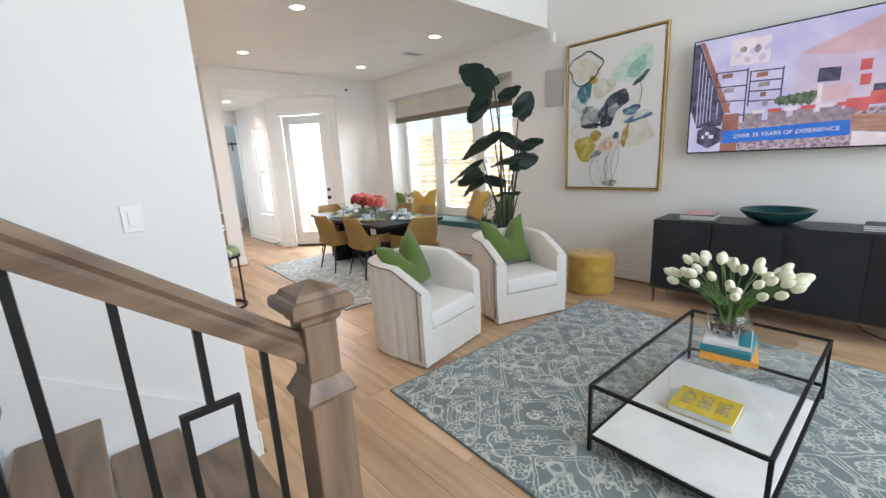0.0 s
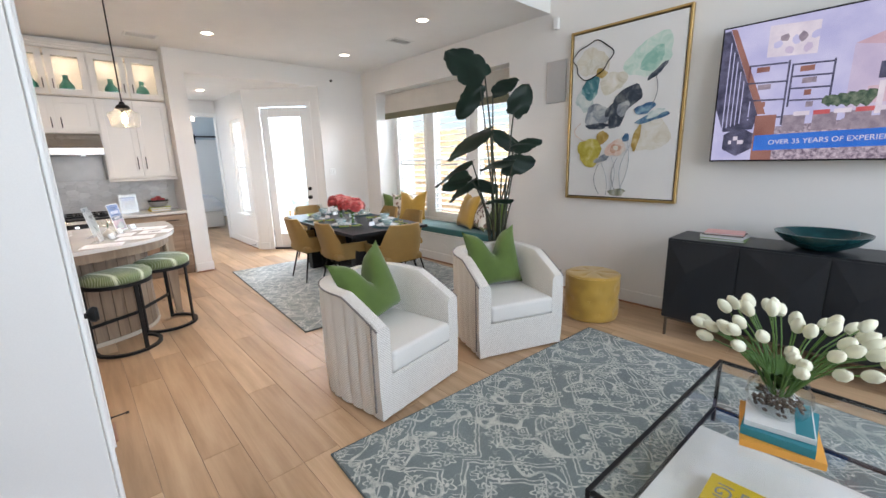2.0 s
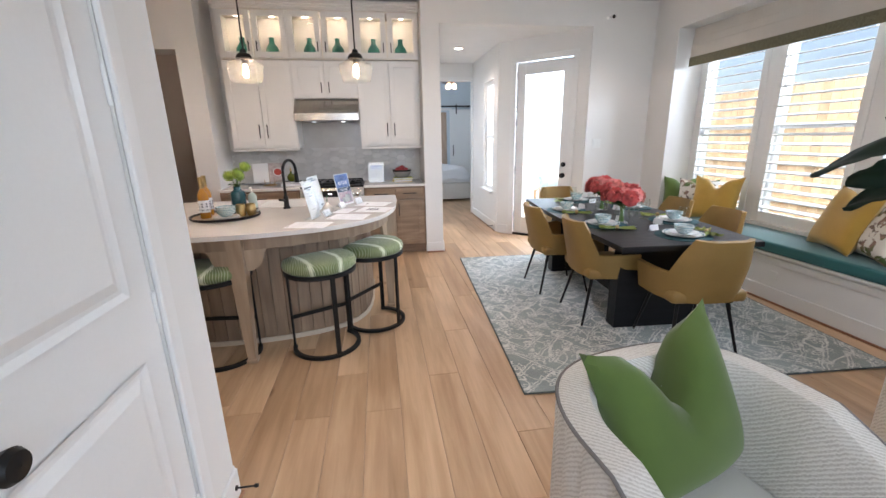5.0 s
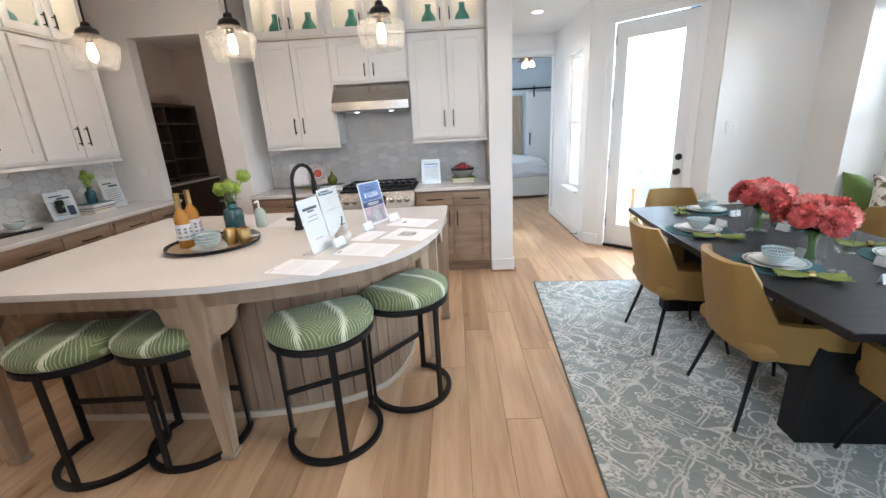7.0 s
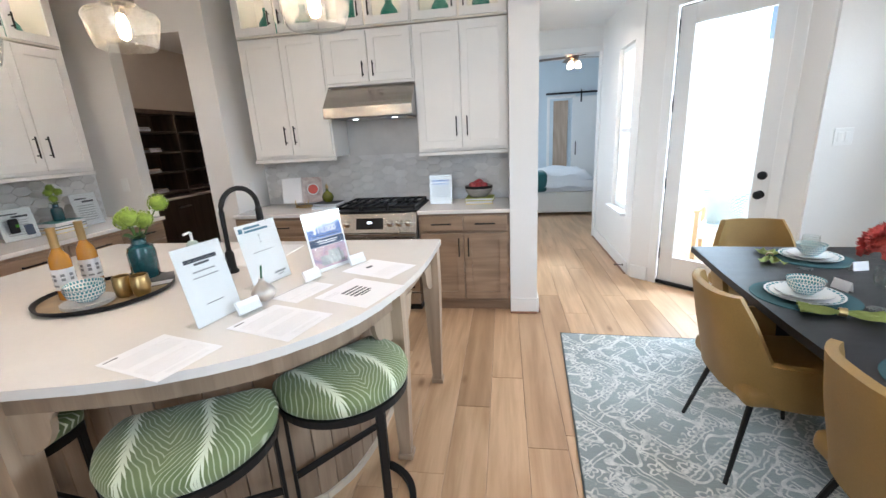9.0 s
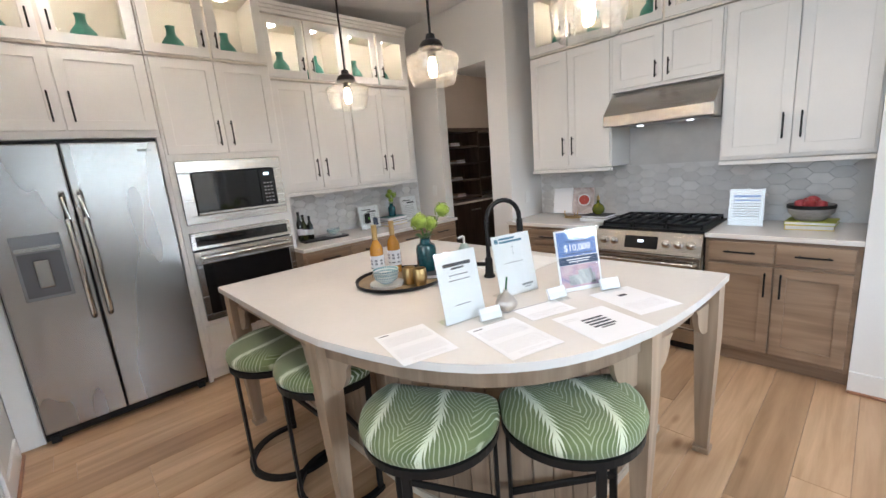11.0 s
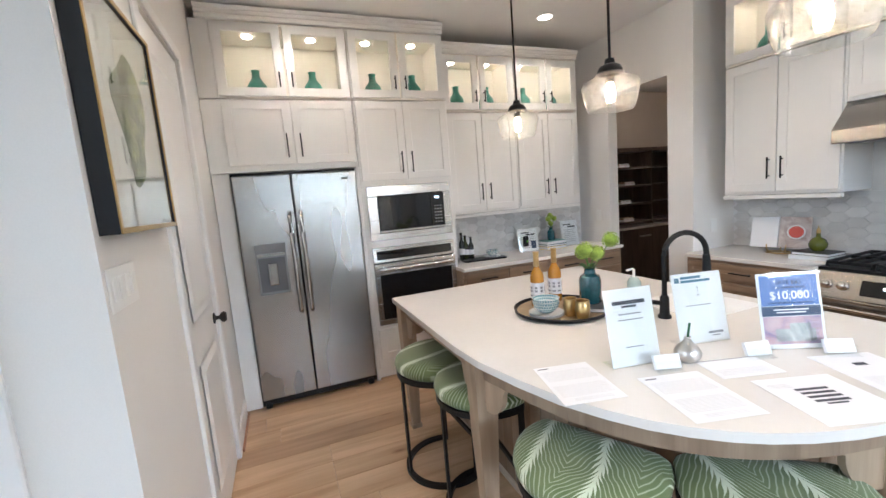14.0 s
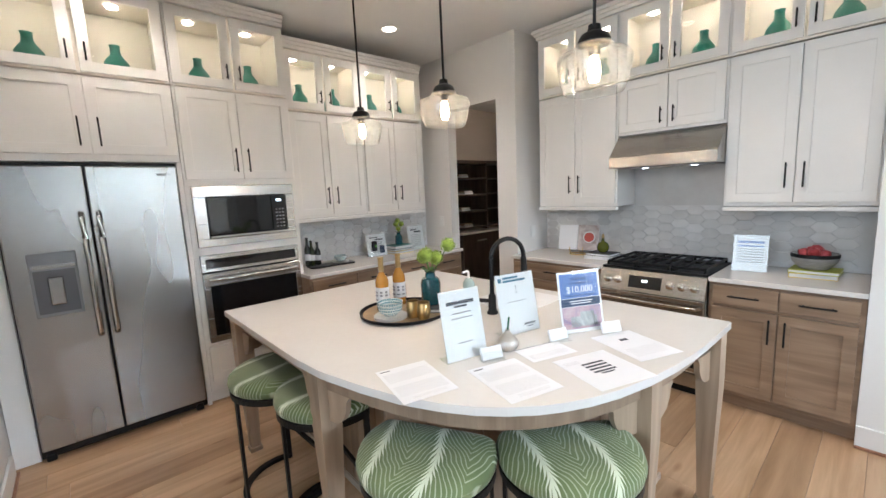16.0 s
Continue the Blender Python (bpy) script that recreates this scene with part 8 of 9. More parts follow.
def wine_bottle(m):
    e = thing("wine_bottle", "amber bottle with a white label and gold cap", "bottle", m, "amber bottles")
    part("body", lathe([(0.001, 0), (0.034, 0), (0.037, 0.004), (0.037, 0.165), (0.033, 0.185), (0.016, 0.215), (0.0145, 0.22), (0.0145, 0.235), (0.001, 0.235)], 24), AMBER, e, "amber glass body", True)
    part("cap", lathe([(0.0148, 0.222), (0.0155, 0.222), (0.0155, 0.295), (0.0165, 0.297), (0.0165, 0.305), (0.001, 0.306)], 20), BRASS, e, "gold foil cap", True)
    lb = part("label", lathe([(0.0375, 0.045), (0.0378, 0.045), (0.0378, 0.135), (0.0375, 0.135)], 24), PAPER, e, "white paper label")
    t = bmesh.new()
    for k in range(8):
        a = k * math.pi / 4
        for zz, r in ((0.108, 0.007), (0.090, 0.007)):
            box(t, 0.0379, 0.0384, -r, r, zz - 0.006, zz + 0.006, 0, 1, Matrix.Rotation(a, 4, "Z"))
        box(t, 0.0379, 0.0384, -0.010, 0.010, 0.060, 0.068, 0, 1, Matrix.Rotation(a, 4, "Z"))
    part("print", t, GREYINK, lb, "grey label print")


wine_bottle(pose(0.42, 5.56, TRZ))
wine_bottle(pose(0.39, 5.70, TRZ))
book("grey_book", 0.19, 0.14, 0.022, cloth("cover_charcoal", (0.06, 0.065, 0.07)), "charcoal book on the tray", pose(0.64, 5.74, TRZ, 0, 0, 40))
TEALG = surface("teal_glass", (0.01, 0.075, 0.09), 0.12, var=0.2, scale=60, grain=0.2, gscale=140, relief=0.5, coat=0.5)


def hydrangea(seed, r):
    g = random.Random(seed)
    t = bmesh.new()
    for k in range(70):
        z = 1 - 2 * (k + 0.5) / 70
        a = k * 2.399
        rr = math.sqrt(1 - z * z)
        d = Vector((rr * math.cos(a), rr * math.sin(a), z))
        q = bmesh.new()
        s = r * 0.26
        vs = [q.verts.new((s * math.cos(i * math.pi / 4) * (1.0 if i % 2 == 0 else 0.5), s * math.sin(i * math.pi / 4) * (1.0 if i % 2 == 0 else 0.5), 0.12 * s * (i % 2))) for i in range(8)]
        q.faces.new(vs)
        add(t, q, Matrix.Translation(d * r * g.uniform(0.86, 1.06)) @ d.to_track_quat("Z", "Y").to_matrix().to_4x4() @ Matrix.Rotation(g.random() * 3, 4, "Z") @ Matrix.Rotation(g.uniform(-0.3, 0.3), 4, "X"))
    q = bmesh.new()
    bmesh.ops.create_icosphere(q, subdivisions=2, radius=r * 0.8)
    add(t, q)
    return t


LIME = surface("lime_blossom", (0.30, 0.42, 0.07), 0.75, var=0.3, scale=40)


def green_vase(m, label, s=1.0, heads=((0.03, -0.05, 0.29), (0.02, 0.03, 0.265), (0.05, 0.10, 0.33), (-0.05, 0.0, 0.27)), r=0.042):
    e = thing("flower_vase", label, "flowers", m)
    part("vase", lathe([(0.001, 0), (0.05 * s, 0), (0.056 * s, 0.008), (0.057 * s, 0.12 * s), (0.050 * s, 0.145 * s), (0.030 * s, 0.158 * s), (0.028 * s, 0.178 * s), (0.034 * s, 0.186 * s), (0.028 * s, 0.186 * s), (0.024 * s, 0.16 * s), (0.001, 0.15 * s)], 28), TEALG, e, "hammered teal glass vase", True)
    for k, (x, y, z) in enumerate(heads):
        x, y, z = x * s, y * s, z * s
        part("stem", tube([(0, 0, 0.15 * s), (x * 0.4, y * 0.4, 0.22 * s), (x, y, z)], 0.003, 5), STEM, e)
        h = part("bloom", hydrangea(k + 2, r * s), LIME, e, "lime green flower head", True)
        h.matrix_local = pose(x, y, z)
    for k in range(4):
        ob = new("leaf", pleaf_me)
        ob.parent = e
        ob.matrix_local = pose(0, 0, 0.17 * s, -10, 0, k * 90 + 30) @ Matrix.Diagonal((s * 0.7, s * 0.7, s * 0.7, 1))
    return e


green_vase(pose(0.60, 5.77, TRZ + 0.0225), "teal glass vase of lime hydrangeas on the tray")
for x, y in ((0.735, 5.60), (0.665, 5.585)):
    single("gold_cup", lathe([(0.001, 0), (0.026, 0), (0.030, 0.004), (0.037, 0.045), (0.033, 0.088), (0.031, 0.090), (0.029, 0.088), (0.033, 0.045), (0.001, 0.01)], 24), BRASS, "brushed gold tumbler on the tray", "cup", pose(x, y, TRZ), "gold tumblers", smooth=True)
bz = TRZ
for k in range(3):
    single("small_plate", lathe([(0.001, 0.001), (0.055, 0.0), (0.088, 0.006), (0.089, 0.009), (0.055, 0.004), (0.001, 0.004)], 32), PLATE, "small white plate stacked on the tray", "plate", pose(0.59, 5.49, bz), "stacked plates", smooth=True)
    bz += 0.0055
for k in range(2):
    single("bowl", lathe([(0.001, 0.003), (0.034, 0.0), (0.038, 0.004), (0.062, 0.024), (0.068, 0.050), (0.069, 0.054), (0.064, 0.052), (0.056, 0.026), (0.03, 0.009), (0.001, 0.008)], 32), DASH, "small porcelain bowl with teal dashes", "bowl", pose(0.59, 5.49, bz + 0.004), "bowls", smooth=True)
    bz += 0.018
fa = thing("kitchen_faucet", "tall matt black gooseneck kitchen faucet", "faucet", pose(0.93, 5.92, IZ))
part("base", lathe([(0.001, 0), (0.030, 0), (0.030, 0.01), (0.022, 0.02), (0.020, 0.10), (0.014, 0.11), (0.001, 0.11)], 20), BLACK, fa, "", True)
arc = [(0, 0, 0.1), (0, 0, 0.30)] + [(0.030 * (1 - math.cos(radians(a))) * 1.15, 0.095 * (1 - math.cos(radians(a))), 0.30 + 0.10 * math.sin(radians(a))) for a in range(15, 181, 15)] + [(0.069, 0.19, 0.27)]
part("neck", tube(arc, 0.0125, 12), BLACK, fa, "arched neck", True)
part("spray_head", tube([(0.069, 0.19, 0.29), (0.070, 0.192, 0.20)], 0.016, 12, taper=0.019), BLACK, fa, "pull-down spray head", True)
part("handle", tube([(0, 0, 0.07), (-0.03, -0.055, 0.08), (-0.035, -0.075, 0.085)], 0.011, 8), BLACK, fa, "", True)
single("kitchen_sink", slab(rounded(0.40, 0.42, 0.03), 0.0, 0.0035, m=pose(0.86, 6.22, IZ)), surface("sink_enamel", (0.84, 0.84, 0.83), 0.12), "white rectangular sink set in the island", "sink")
so = thing("soap_dispenser", "clear bottle of soap with a white pump", "soap bottle", pose(0.62, 6.06, IZ))
part("bottle", lathe([(0.001, 0), (0.033, 0), (0.036, 0.01), (0.036, 0.10), (0.022, 0.125), (0.014, 0.13), (0.001, 0.13)], 20), surface("soap_green", (0.42, 0.52, 0.48), 0.1, coat=0.5), so, "", True)
part("pump", tube([(0, 0, 0.13), (0, 0, 0.17), (0.0, -0.01, 0.175), (0.0, -0.05, 0.172)], 0.007, 8), PLASTIC, so, "white pump", True)
ACRYL = pane_glass("acrylic", 0.02)
BLUEP = surface("blue_print", (0.10, 0.19, 0.46), 0.5, var=0.05)
NAVYP = surface("navy_print", (0.02, 0.045, 0.10), 0.5)
SKYP = wash("sunset_print", (0.20, 0.20, 0.36), (0.50, 0.34, 0.38), (0.62, 0.52, 0.52))
HOUSEP = wash("house_print", (0.05, 0.06, 0.07), (0.40, 0.42, 0.42), (0.70, 0.70, 0.68))
WHITEINK = surface("white_ink", (0.80, 0.80, 0.80), 0.6)
TEALP = surface("teal_print", (0.05, 0.16, 0.24), 0.5)


def sign_holder(m, w, h, lean, label):
    """A leaning acrylic sign with a sheet in it; local x across, z up, -y faces out."""
    e = thing("sign_holder", label, "sign", m, "acrylic signs")
    T = Matrix.Rotation(radians(-lean), 4, "X")
    part("sheet", box(bmesh.new(), -w / 2, w / 2, 0, 0.0012, 0.004, h, 0, 1, T), PAPER, e, "white printed sheet")
    part("acrylic", box(bmesh.new(), -w / 2 - 0.003, w / 2 + 0.003, -0.003, -0.0015, 0.0, h + 0.004, 0, 1, T), ACRYL, e, "clear acrylic front").visible_shadow = False
    part("foot", B(-w / 2, w / 2, 0.002, 0.07, 0, 0.002), ACRYL, e, "clear acrylic foot").visible_shadow = False
    return e, T


def bars(e, T, rows, mat, y=-0.0006, name="print"):
    """Plain bars of print: (x0, x1, z0, z1)."""
    t = bmesh.new()
    for x0, x1, z0, z1 in rows:
        box(t, x0, x1, y - 0.0004, y, z0, z1, 0, 1, T)
    return part(name, t, mat, e)


def facing(x, y, rz):
    return pose(x, y, IZ, 0, 0, rz)


s1, T1 = sign_holder(facing(1.25, 5.40, 78), 0.19, 0.28, 12, "white sign with a dark heading and small print")
bars(s1, T1, [(-0.065, 0.065, 0.222, 0.236), (-0.03, 0.03, 0.210, 0.218)], INK)
bars(s1, T1, [(-0.045, 0.045, 0.185, 0.190), (-0.05, 0.05, 0.165, 0.169), (-0.035, 0.035, 0.068, 0.072)], GREYINK)
s2, T2 = sign_holder(facing(1.235, 5.775, 76), 0.216, 0.28, 12, "white sign listing a home series")
bars(s2, T2, [(-0.095, -0.075, 0.245, 0.265), (-0.068, 0.02, 0.258, 0.268), (-0.068, 0.06, 0.243, 0.253)], TEALP)
bars(s2, T2, [(-0.004, 0.004, 0.218, 0.224), (-0.002, 0.002, 0.205, 0.21), (-0.006, 0.006, 0.190, 0.194), (-0.06, 0.05, 0.15, 0.153), (0.02, 0.085, 0.035, 0.045), (0.035, 0.07, 0.025, 0.030)], GREYINK)
s3, T3 = sign_holder(facing(1.44, 5.965, 62), 0.216, 0.28, 12, "blue promotional sign with a house picture")
bars(s3, T3, [(-0.098, 0.098, 0.16, 0.272)], BLUEP)
bars(s3, T3, [(-0.098, 0.098, 0.02, 0.12)], SKYP)
bars(s3, T3, [(-0.06, 0.075, 0.03, 0.075), (-0.01, 0.06, 0.075, 0.095)], HOUSEP, -0.0012)
bars(s3, T3, [(-0.100, 0.100, 0.122, 0.158)], NAVYP, -0.0012)
bars(s3, T3, [(-0.06, 0.06, 0.143, 0.147), (-0.05, 0.05, 0.133, 0.137)], WHITEINK, -0.0018)
TX = Matrix.Rotation(radians(-12), 4, "X")
text("SAVE BIG", 0.022, NAVYP, s3, TX @ pose(0, -0.0016, 0.245, 90, 0, 0))
text("THIS SUMMER WITH", 0.012, NAVYP, s3, TX @ pose(0, -0.0016, 0.226, 90, 0, 0))
text("$10,000", 0.042, WHITEINK, s3, TX @ pose(0, -0.0016, 0.197, 90, 0, 0))
text("TO BUY DOWN TO A LOWER RATE", 0.0095, NAVYP, s3, TX @ pose(0, -0.0016, 0.170, 90, 0, 0))
single("onion_vase", lathe([(0.001, 0), (0.022, 0), (0.042, 0.018), (0.046, 0.034), (0.038, 0.052), (0.016, 0.074), (0.010, 0.085), (0.012, 0.092), (0.008, 0.092), (0.001, 0.08)], 28), surface("ribbed_steel", (0.62, 0.58, 0.54), 0.3, 0.9, var=0.1, scale=6), "small silver onion-shaped vase holding pens", "vase", pose(1.31, 5.575, IZ), smooth=True)
pen = thing("pen", "dark green pen standing in the small vase", "pen", pose(1.31, 5.575, IZ + 0.082))
part("barrel", tube([(0, 0, 0), (0.004, 0.006, 0.06)], 0.004, 8), surface("pen_green", (0.01, 0.10, 0.04), 0.3), pen)
for x, y, r in ((1.335, 5.455, 70), (1.42, 5.80, 72), (1.545, 6.03, 60)):
    e = thing("card_holder", "clear card holder with white business cards", "card holder", facing(x, y, r), "card holders")
    t = bmesh.new()
    box(t, -0.045, 0.045, -0.002, 0.012, 0.008, 0.056, 0, 1, Matrix.Rotation(radians(-25), 4, "X"))
    part("card_block", t, PAPER, e, "white cards")
    t = bmesh.new()
    box(t, -0.048, 0.048, -0.022, 0.03, 0, 0.002)
    box(t, -0.048, 0.048, -0.010, -0.0075, 0.002, 0.035, 0, 1, Matrix.Rotation(radians(-25), 4, "X"))
    part("holder", t, ACRYL, e, "clear acrylic holder").visible_shadow = False


def sheet(x, y, rz, w, h, label, blocks, dark=()):
    e = thing("paper_sheet", label, "paper", pose(x, y, IZ + 0.0004, 0, 0, rz), "loose papers")
    part("sheet", B(-w / 2, w / 2, -h / 2, h / 2, 0, 0.0008), PAPER, e)
    t = bmesh.new()
    for x0, x1, y0, y1 in blocks:
        n = max(1, int((y1 - y0) / 0.0065))
        for k in range(n):
            box(t, x0, x1, y0 + k * 0.0065, y0 + k * 0.0065 + 0.0018, 0.0008, 0.0010)
    part("print", t, surface("faint_ink", (0.60, 0.605, 0.62), 0.6), e, "faint lines of print")
    if dark:
        t = bmesh.new()
        for x0, x1, y0, y1 in dark:
            box(t, x0, x1, y0, y1, 0.0010, 0.0012)
        part("dark_print", t, INK, e)


TXT = [(-0.09, 0.09, 0.02, 0.10), (-0.09, 0.09, -0.09, -0.01), (-0.06, 0.07, -0.12, -0.10)]
sheet(1.235, 5.14, 76, 0.205, 0.275, "printed price list sheet on the island", TXT, [(-0.09, -0.05, 0.118, 0.124)])
sheet(1.485, 5.385, 74, 0.216, 0.28, "printed price list sheet on the island", TXT, [(-0.09, -0.05, 0.118, 0.124)])
sheet(1.43, 5.665, 72, 0.216, 0.14, "small printed form on the island", [(-0.09, 0.09, -0.05, 0.0)], [(-0.108, 0.108, 0.062, 0.066)])
sheet(1.675, 5.665, 70, 0.25, 0.26, "printed flyer with a dark picture block", [(-0.11, -0.04, 0.07, 0.10)], [(-0.05, 0.05, -0.02 + 0.022 * k, -0.008 + 0.022 * k) for k in range(4)] + [(-0.03, 0.03, -0.034, -0.026)])
sheet(1.665, 5.965, 68, 0.216, 0.28, "printed flyer with a small picture", [(-0.08, 0.08, -0.10, -0.02)], [(-0.02, 0.02, 0.05, 0.07)])

# ---------------------------------------------------------------- on the range-side counters
CZT = 0.9155


def counter_sign(x, y, rz, label, w=0.20, h=0.26, header=True):
    e, T = sign_holder(pose(x, y, CZT, 0, 0, rz), w, h, 10, label)
    rows = [(-w * 0.38, w * 0.38, h * (0.60 - 0.07 * k), h * (0.60 - 0.07 * k) + 0.006) for k in range(6)]
    bars(e, T, rows, GREYINK)
    if header:
        bars(e, T, [(-w * 0.38, w * 0.38, h * 0.78, h * 0.84), (-w * 0.38, w * 0.38, h * 0.68, h * 0.72)], BLUEP, -0.0008)
    return e


counter_sign(1.69, 7.82, 4, "white counter sign with blue lines beside the range")
cb = book("cook_book", 0.24, 0.19, 0.03, YELLOW, "yellow-green cook book under the bowl", pose(2.03, 7.86, CZT, 0, 0, 4))
cb2 = book("cook_book", 0.25, 0.2, 0.022, cloth("cover_lime", (0.42, 0.46, 0.05)), "lime cook book under the bowl", pose(2.04, 7.86, CZT + 0.031, 0, 0, -2))
BOWLM = surface("woven_bowl", (0.36, 0.35, 0.34), 0.6, var=0.1, scale=4, grain=0.3, gscale=30, relief=0.4, stretch=(1, 1, 6))
fb = thing("fruit_bowl", "grey ribbed bowl with a dark rim, full of red apples", "bowl", pose(2.03, 7.86, CZT + 0.054))
part("bowl", lathe([(0.001, 0), (0.07, 0), (0.08, 0.008), (0.115, 0.05), (0.122, 0.09), (0.120, 0.10), (0.112, 0.098), (0.105, 0.055), (0.07, 0.016), (0.001, 0.014)], 32), BOWLM, fb, "", True)
part("rim_band", lathe([(0.1205, 0.078), (0.124, 0.080), (0.1235, 0.100), (0.119, 0.102)], 32), BLACK, fb, "dark rim", True)
APPLE = surface("apple_skin", (0.45, 0.06, 0.07), 0.3, var=0.3, scale=30)
for k in range(7):
    a = k * 2.399
    r = 0.062 * math.sqrt(k / 6.5)
    ap_ = single("apple", lathe([(0.001, 0.006), (0.012, 0.0), (0.028, 0.010), (0.034, 0.032), (0.029, 0.052), (0.012, 0.060), (0.001, 0.054)], 18), APPLE, "red apple in the bowl", "apple", pose(2.03 + r * math.cos(a), 7.86 + r * math.sin(a), CZT + 0.054 + 0.066 + 0.03 * (1 - r / 0.062), 20 * math.sin(k), 15 * math.cos(k), 0), "apples", smooth=True)
# open cookbook on a stand
cs = thing("cookbook_stand", "open cookbook with a food picture on a brass stand", "book", pose(0.33, 7.86, CZT, 0, 0, 14))
TC = Matrix.Translation((0, 0, 0.05)) @ Matrix.Rotation(radians(-14), 4, "X")
part("left_page", box(bmesh.new(), -0.19, -0.003, 0, 0.014, 0, 0.24, 0.002, 1, TC @ pose(0, 0, 0, 0, 0, -8)), PAPER, cs, "white page")
part("right_page", box(bmesh.new(), 0.003, 0.19, 0, 0.014, 0, 0.24, 0.002, 1, TC @ pose(0, 0, 0, 0, 0, 8)), wash("food_photo", (0.30, 0.22, 0.20), (0.50, 0.44, 0.42), (0.66, 0.62, 0.60)), cs, "page with a photo")
part("photo", lathe([(0.001, 0), (0.055, 0), (0.055, 0.002), (0.001, 0.002)], 24, TC @ pose(0.105, 0.012, 0.12, 90, 0, 8) @ Matrix.Translation((0, 0, 0.016))), PLATE, cs, "printed bowl")
part("photo", lathe([(0.001, 0), (0.045, 0), (0.045, 0.001), (0.001, 0.001)], 24, TC @ pose(0.105, 0.012, 0.12, 90, 0, 8) @ Matrix.Translation((0, 0, 0.0185))), surface("soup_red", (0.42, 0.04, 0.02), 0.4), cs, "printed red soup")
t = bmesh.new()
tube([(0.08 * math.cos(2 * math.pi * k / 24), 0.03 + 0.055 * math.sin(2 * math.pi * k / 24), 0.006) for k in range(24)], 0.006, 6, t, True)
tube([(-0.05, -0.02, 0.006), (-0.06, -0.035, 0.05), (-0.06, -0.03, 0.075)], 0.005, 6, t)
tube([(0.05, -0.02, 0.006), (0.06, -0.035, 0.05), (0.06, -0.03, 0.075)], 0.005, 6, t)
tube([(0, 0.08, 0.006), (0, 0.07, 0.16)], 0.005, 6, t)
part("stand", t, BRASS, cs, "brass stand")
book("cook_book", 0.25, 0.2, 0.03, WHITEB, "white book beside the range", pose(0.615, 7.80, CZT, 0, 0, 3))
book("cook_book", 0.23, 0.19, 0.022, BLACKB, "black book beside the range", pose(0.62, 7.80, CZT + 0.031, 0, 0, -3))
OLIVEG = surface("olive_glass", (0.10, 0.11, 0.012), 0.1, var=0.1, coat=0.5)
ob_ = thing("oil_bottle", "round olive green glass oil bottle", "bottle", pose(0.61, 7.82, CZT + 0.054))
part("body", lathe([(0.001, 0), (0.03, 0), (0.052, 0.025), (0.055, 0.05), (0.042, 0.08), (0.014, 0.10), (0.012, 0.125), (0.001, 0.125)], 26), OLIVEG, ob_, "", True)
part("stopper", lathe([(0.001, 0.125), (0.012, 0.125), (0.014, 0.14), (0.008, 0.16), (0.003, 0.165), (0.001, 0.18)], 14), BRASS, ob_, "", True)

# along the side wall counter
XL = -1.37
for y, h, c in ((5.86, 0.27, (0.012, 0.016, 0.008)), (5.90, 0.24, (0.03, 0.035, 0.01)), (5.96, 0.22, (0.012, 0.014, 0.010))):
    e = thing("oil_bottle", "dark glass oil bottle on the side counter", "bottle", pose(XL, y + 0.06, CZT + 0.014), "oil bottles")
    part("body", lathe([(0.001, 0), (0.026, 0), (0.028, 0.004), (0.028, h * 0.6), (0.012, h * 0.75), (0.011, h * 0.96), (0.001, h * 0.96)], 18), surface("dark_bottle", c, 0.1), e, "", True)
    part("cap", lathe([(0.001, h), (0.013, h), (0.013, h * 0.93), (0.001, h * 0.93)], 12), BLACK, e)
    part("label", lathe([(0.0284, h * 0.2), (0.0287, h * 0.2), (0.0287, h * 0.42), (0.0284, h * 0.42)], 18), PAPER, e, "small paper label")
single("serving_board", slab(rounded(0.17, 0.44, 0.03), 0, 0.013, m=pose(-1.30, 6.12, CZT, 0, 0, -6)), BLACKWOOD, "black wooden serving board on the side counter", "board")
for k in range(2):
    single("small_plate", lathe([(0.001, 0.001), (0.05, 0.0), (0.08, 0.006), (0.081, 0.009), (0.05, 0.004), (0.001, 0.004)], 28), PLATE, "small plate on the black board", "plate", pose(-1.30, 6.22, CZT + 0.0135 + 0.006 * k), "stacked plates", smooth=True)
single("bowl", lathe([(0.001, 0.003), (0.034, 0.0), (0.058, 0.024), (0.062, 0.050), (0.058, 0.048), (0.05, 0.026), (0.001, 0.008)], 28), DASH, "small porcelain bowl with teal dashes", "bowl", pose(-1.30, 6.22, CZT + 0.030), "bowls", smooth=True)


def side_sign(x, y, rz, label, w=0.2, h=0.27):
    e, T = sign_holder(pose(x, y, CZT, 0, 0, rz), w, h, 10, label)
    bars(e, T, [(-w * 0.35, w * 0.3, h * (0.62 - 0.075 * k), h * (0.62 - 0.075 * k) + 0.005) for k in range(7)], GREYINK)
    bars(e, T, [(-w * 0.35, w * 0.1, h * 0.82, h * 0.86), (-w * 0.1, w * 0.35, h * 0.72, h * 0.78)], INK, -0.0008)
    return e


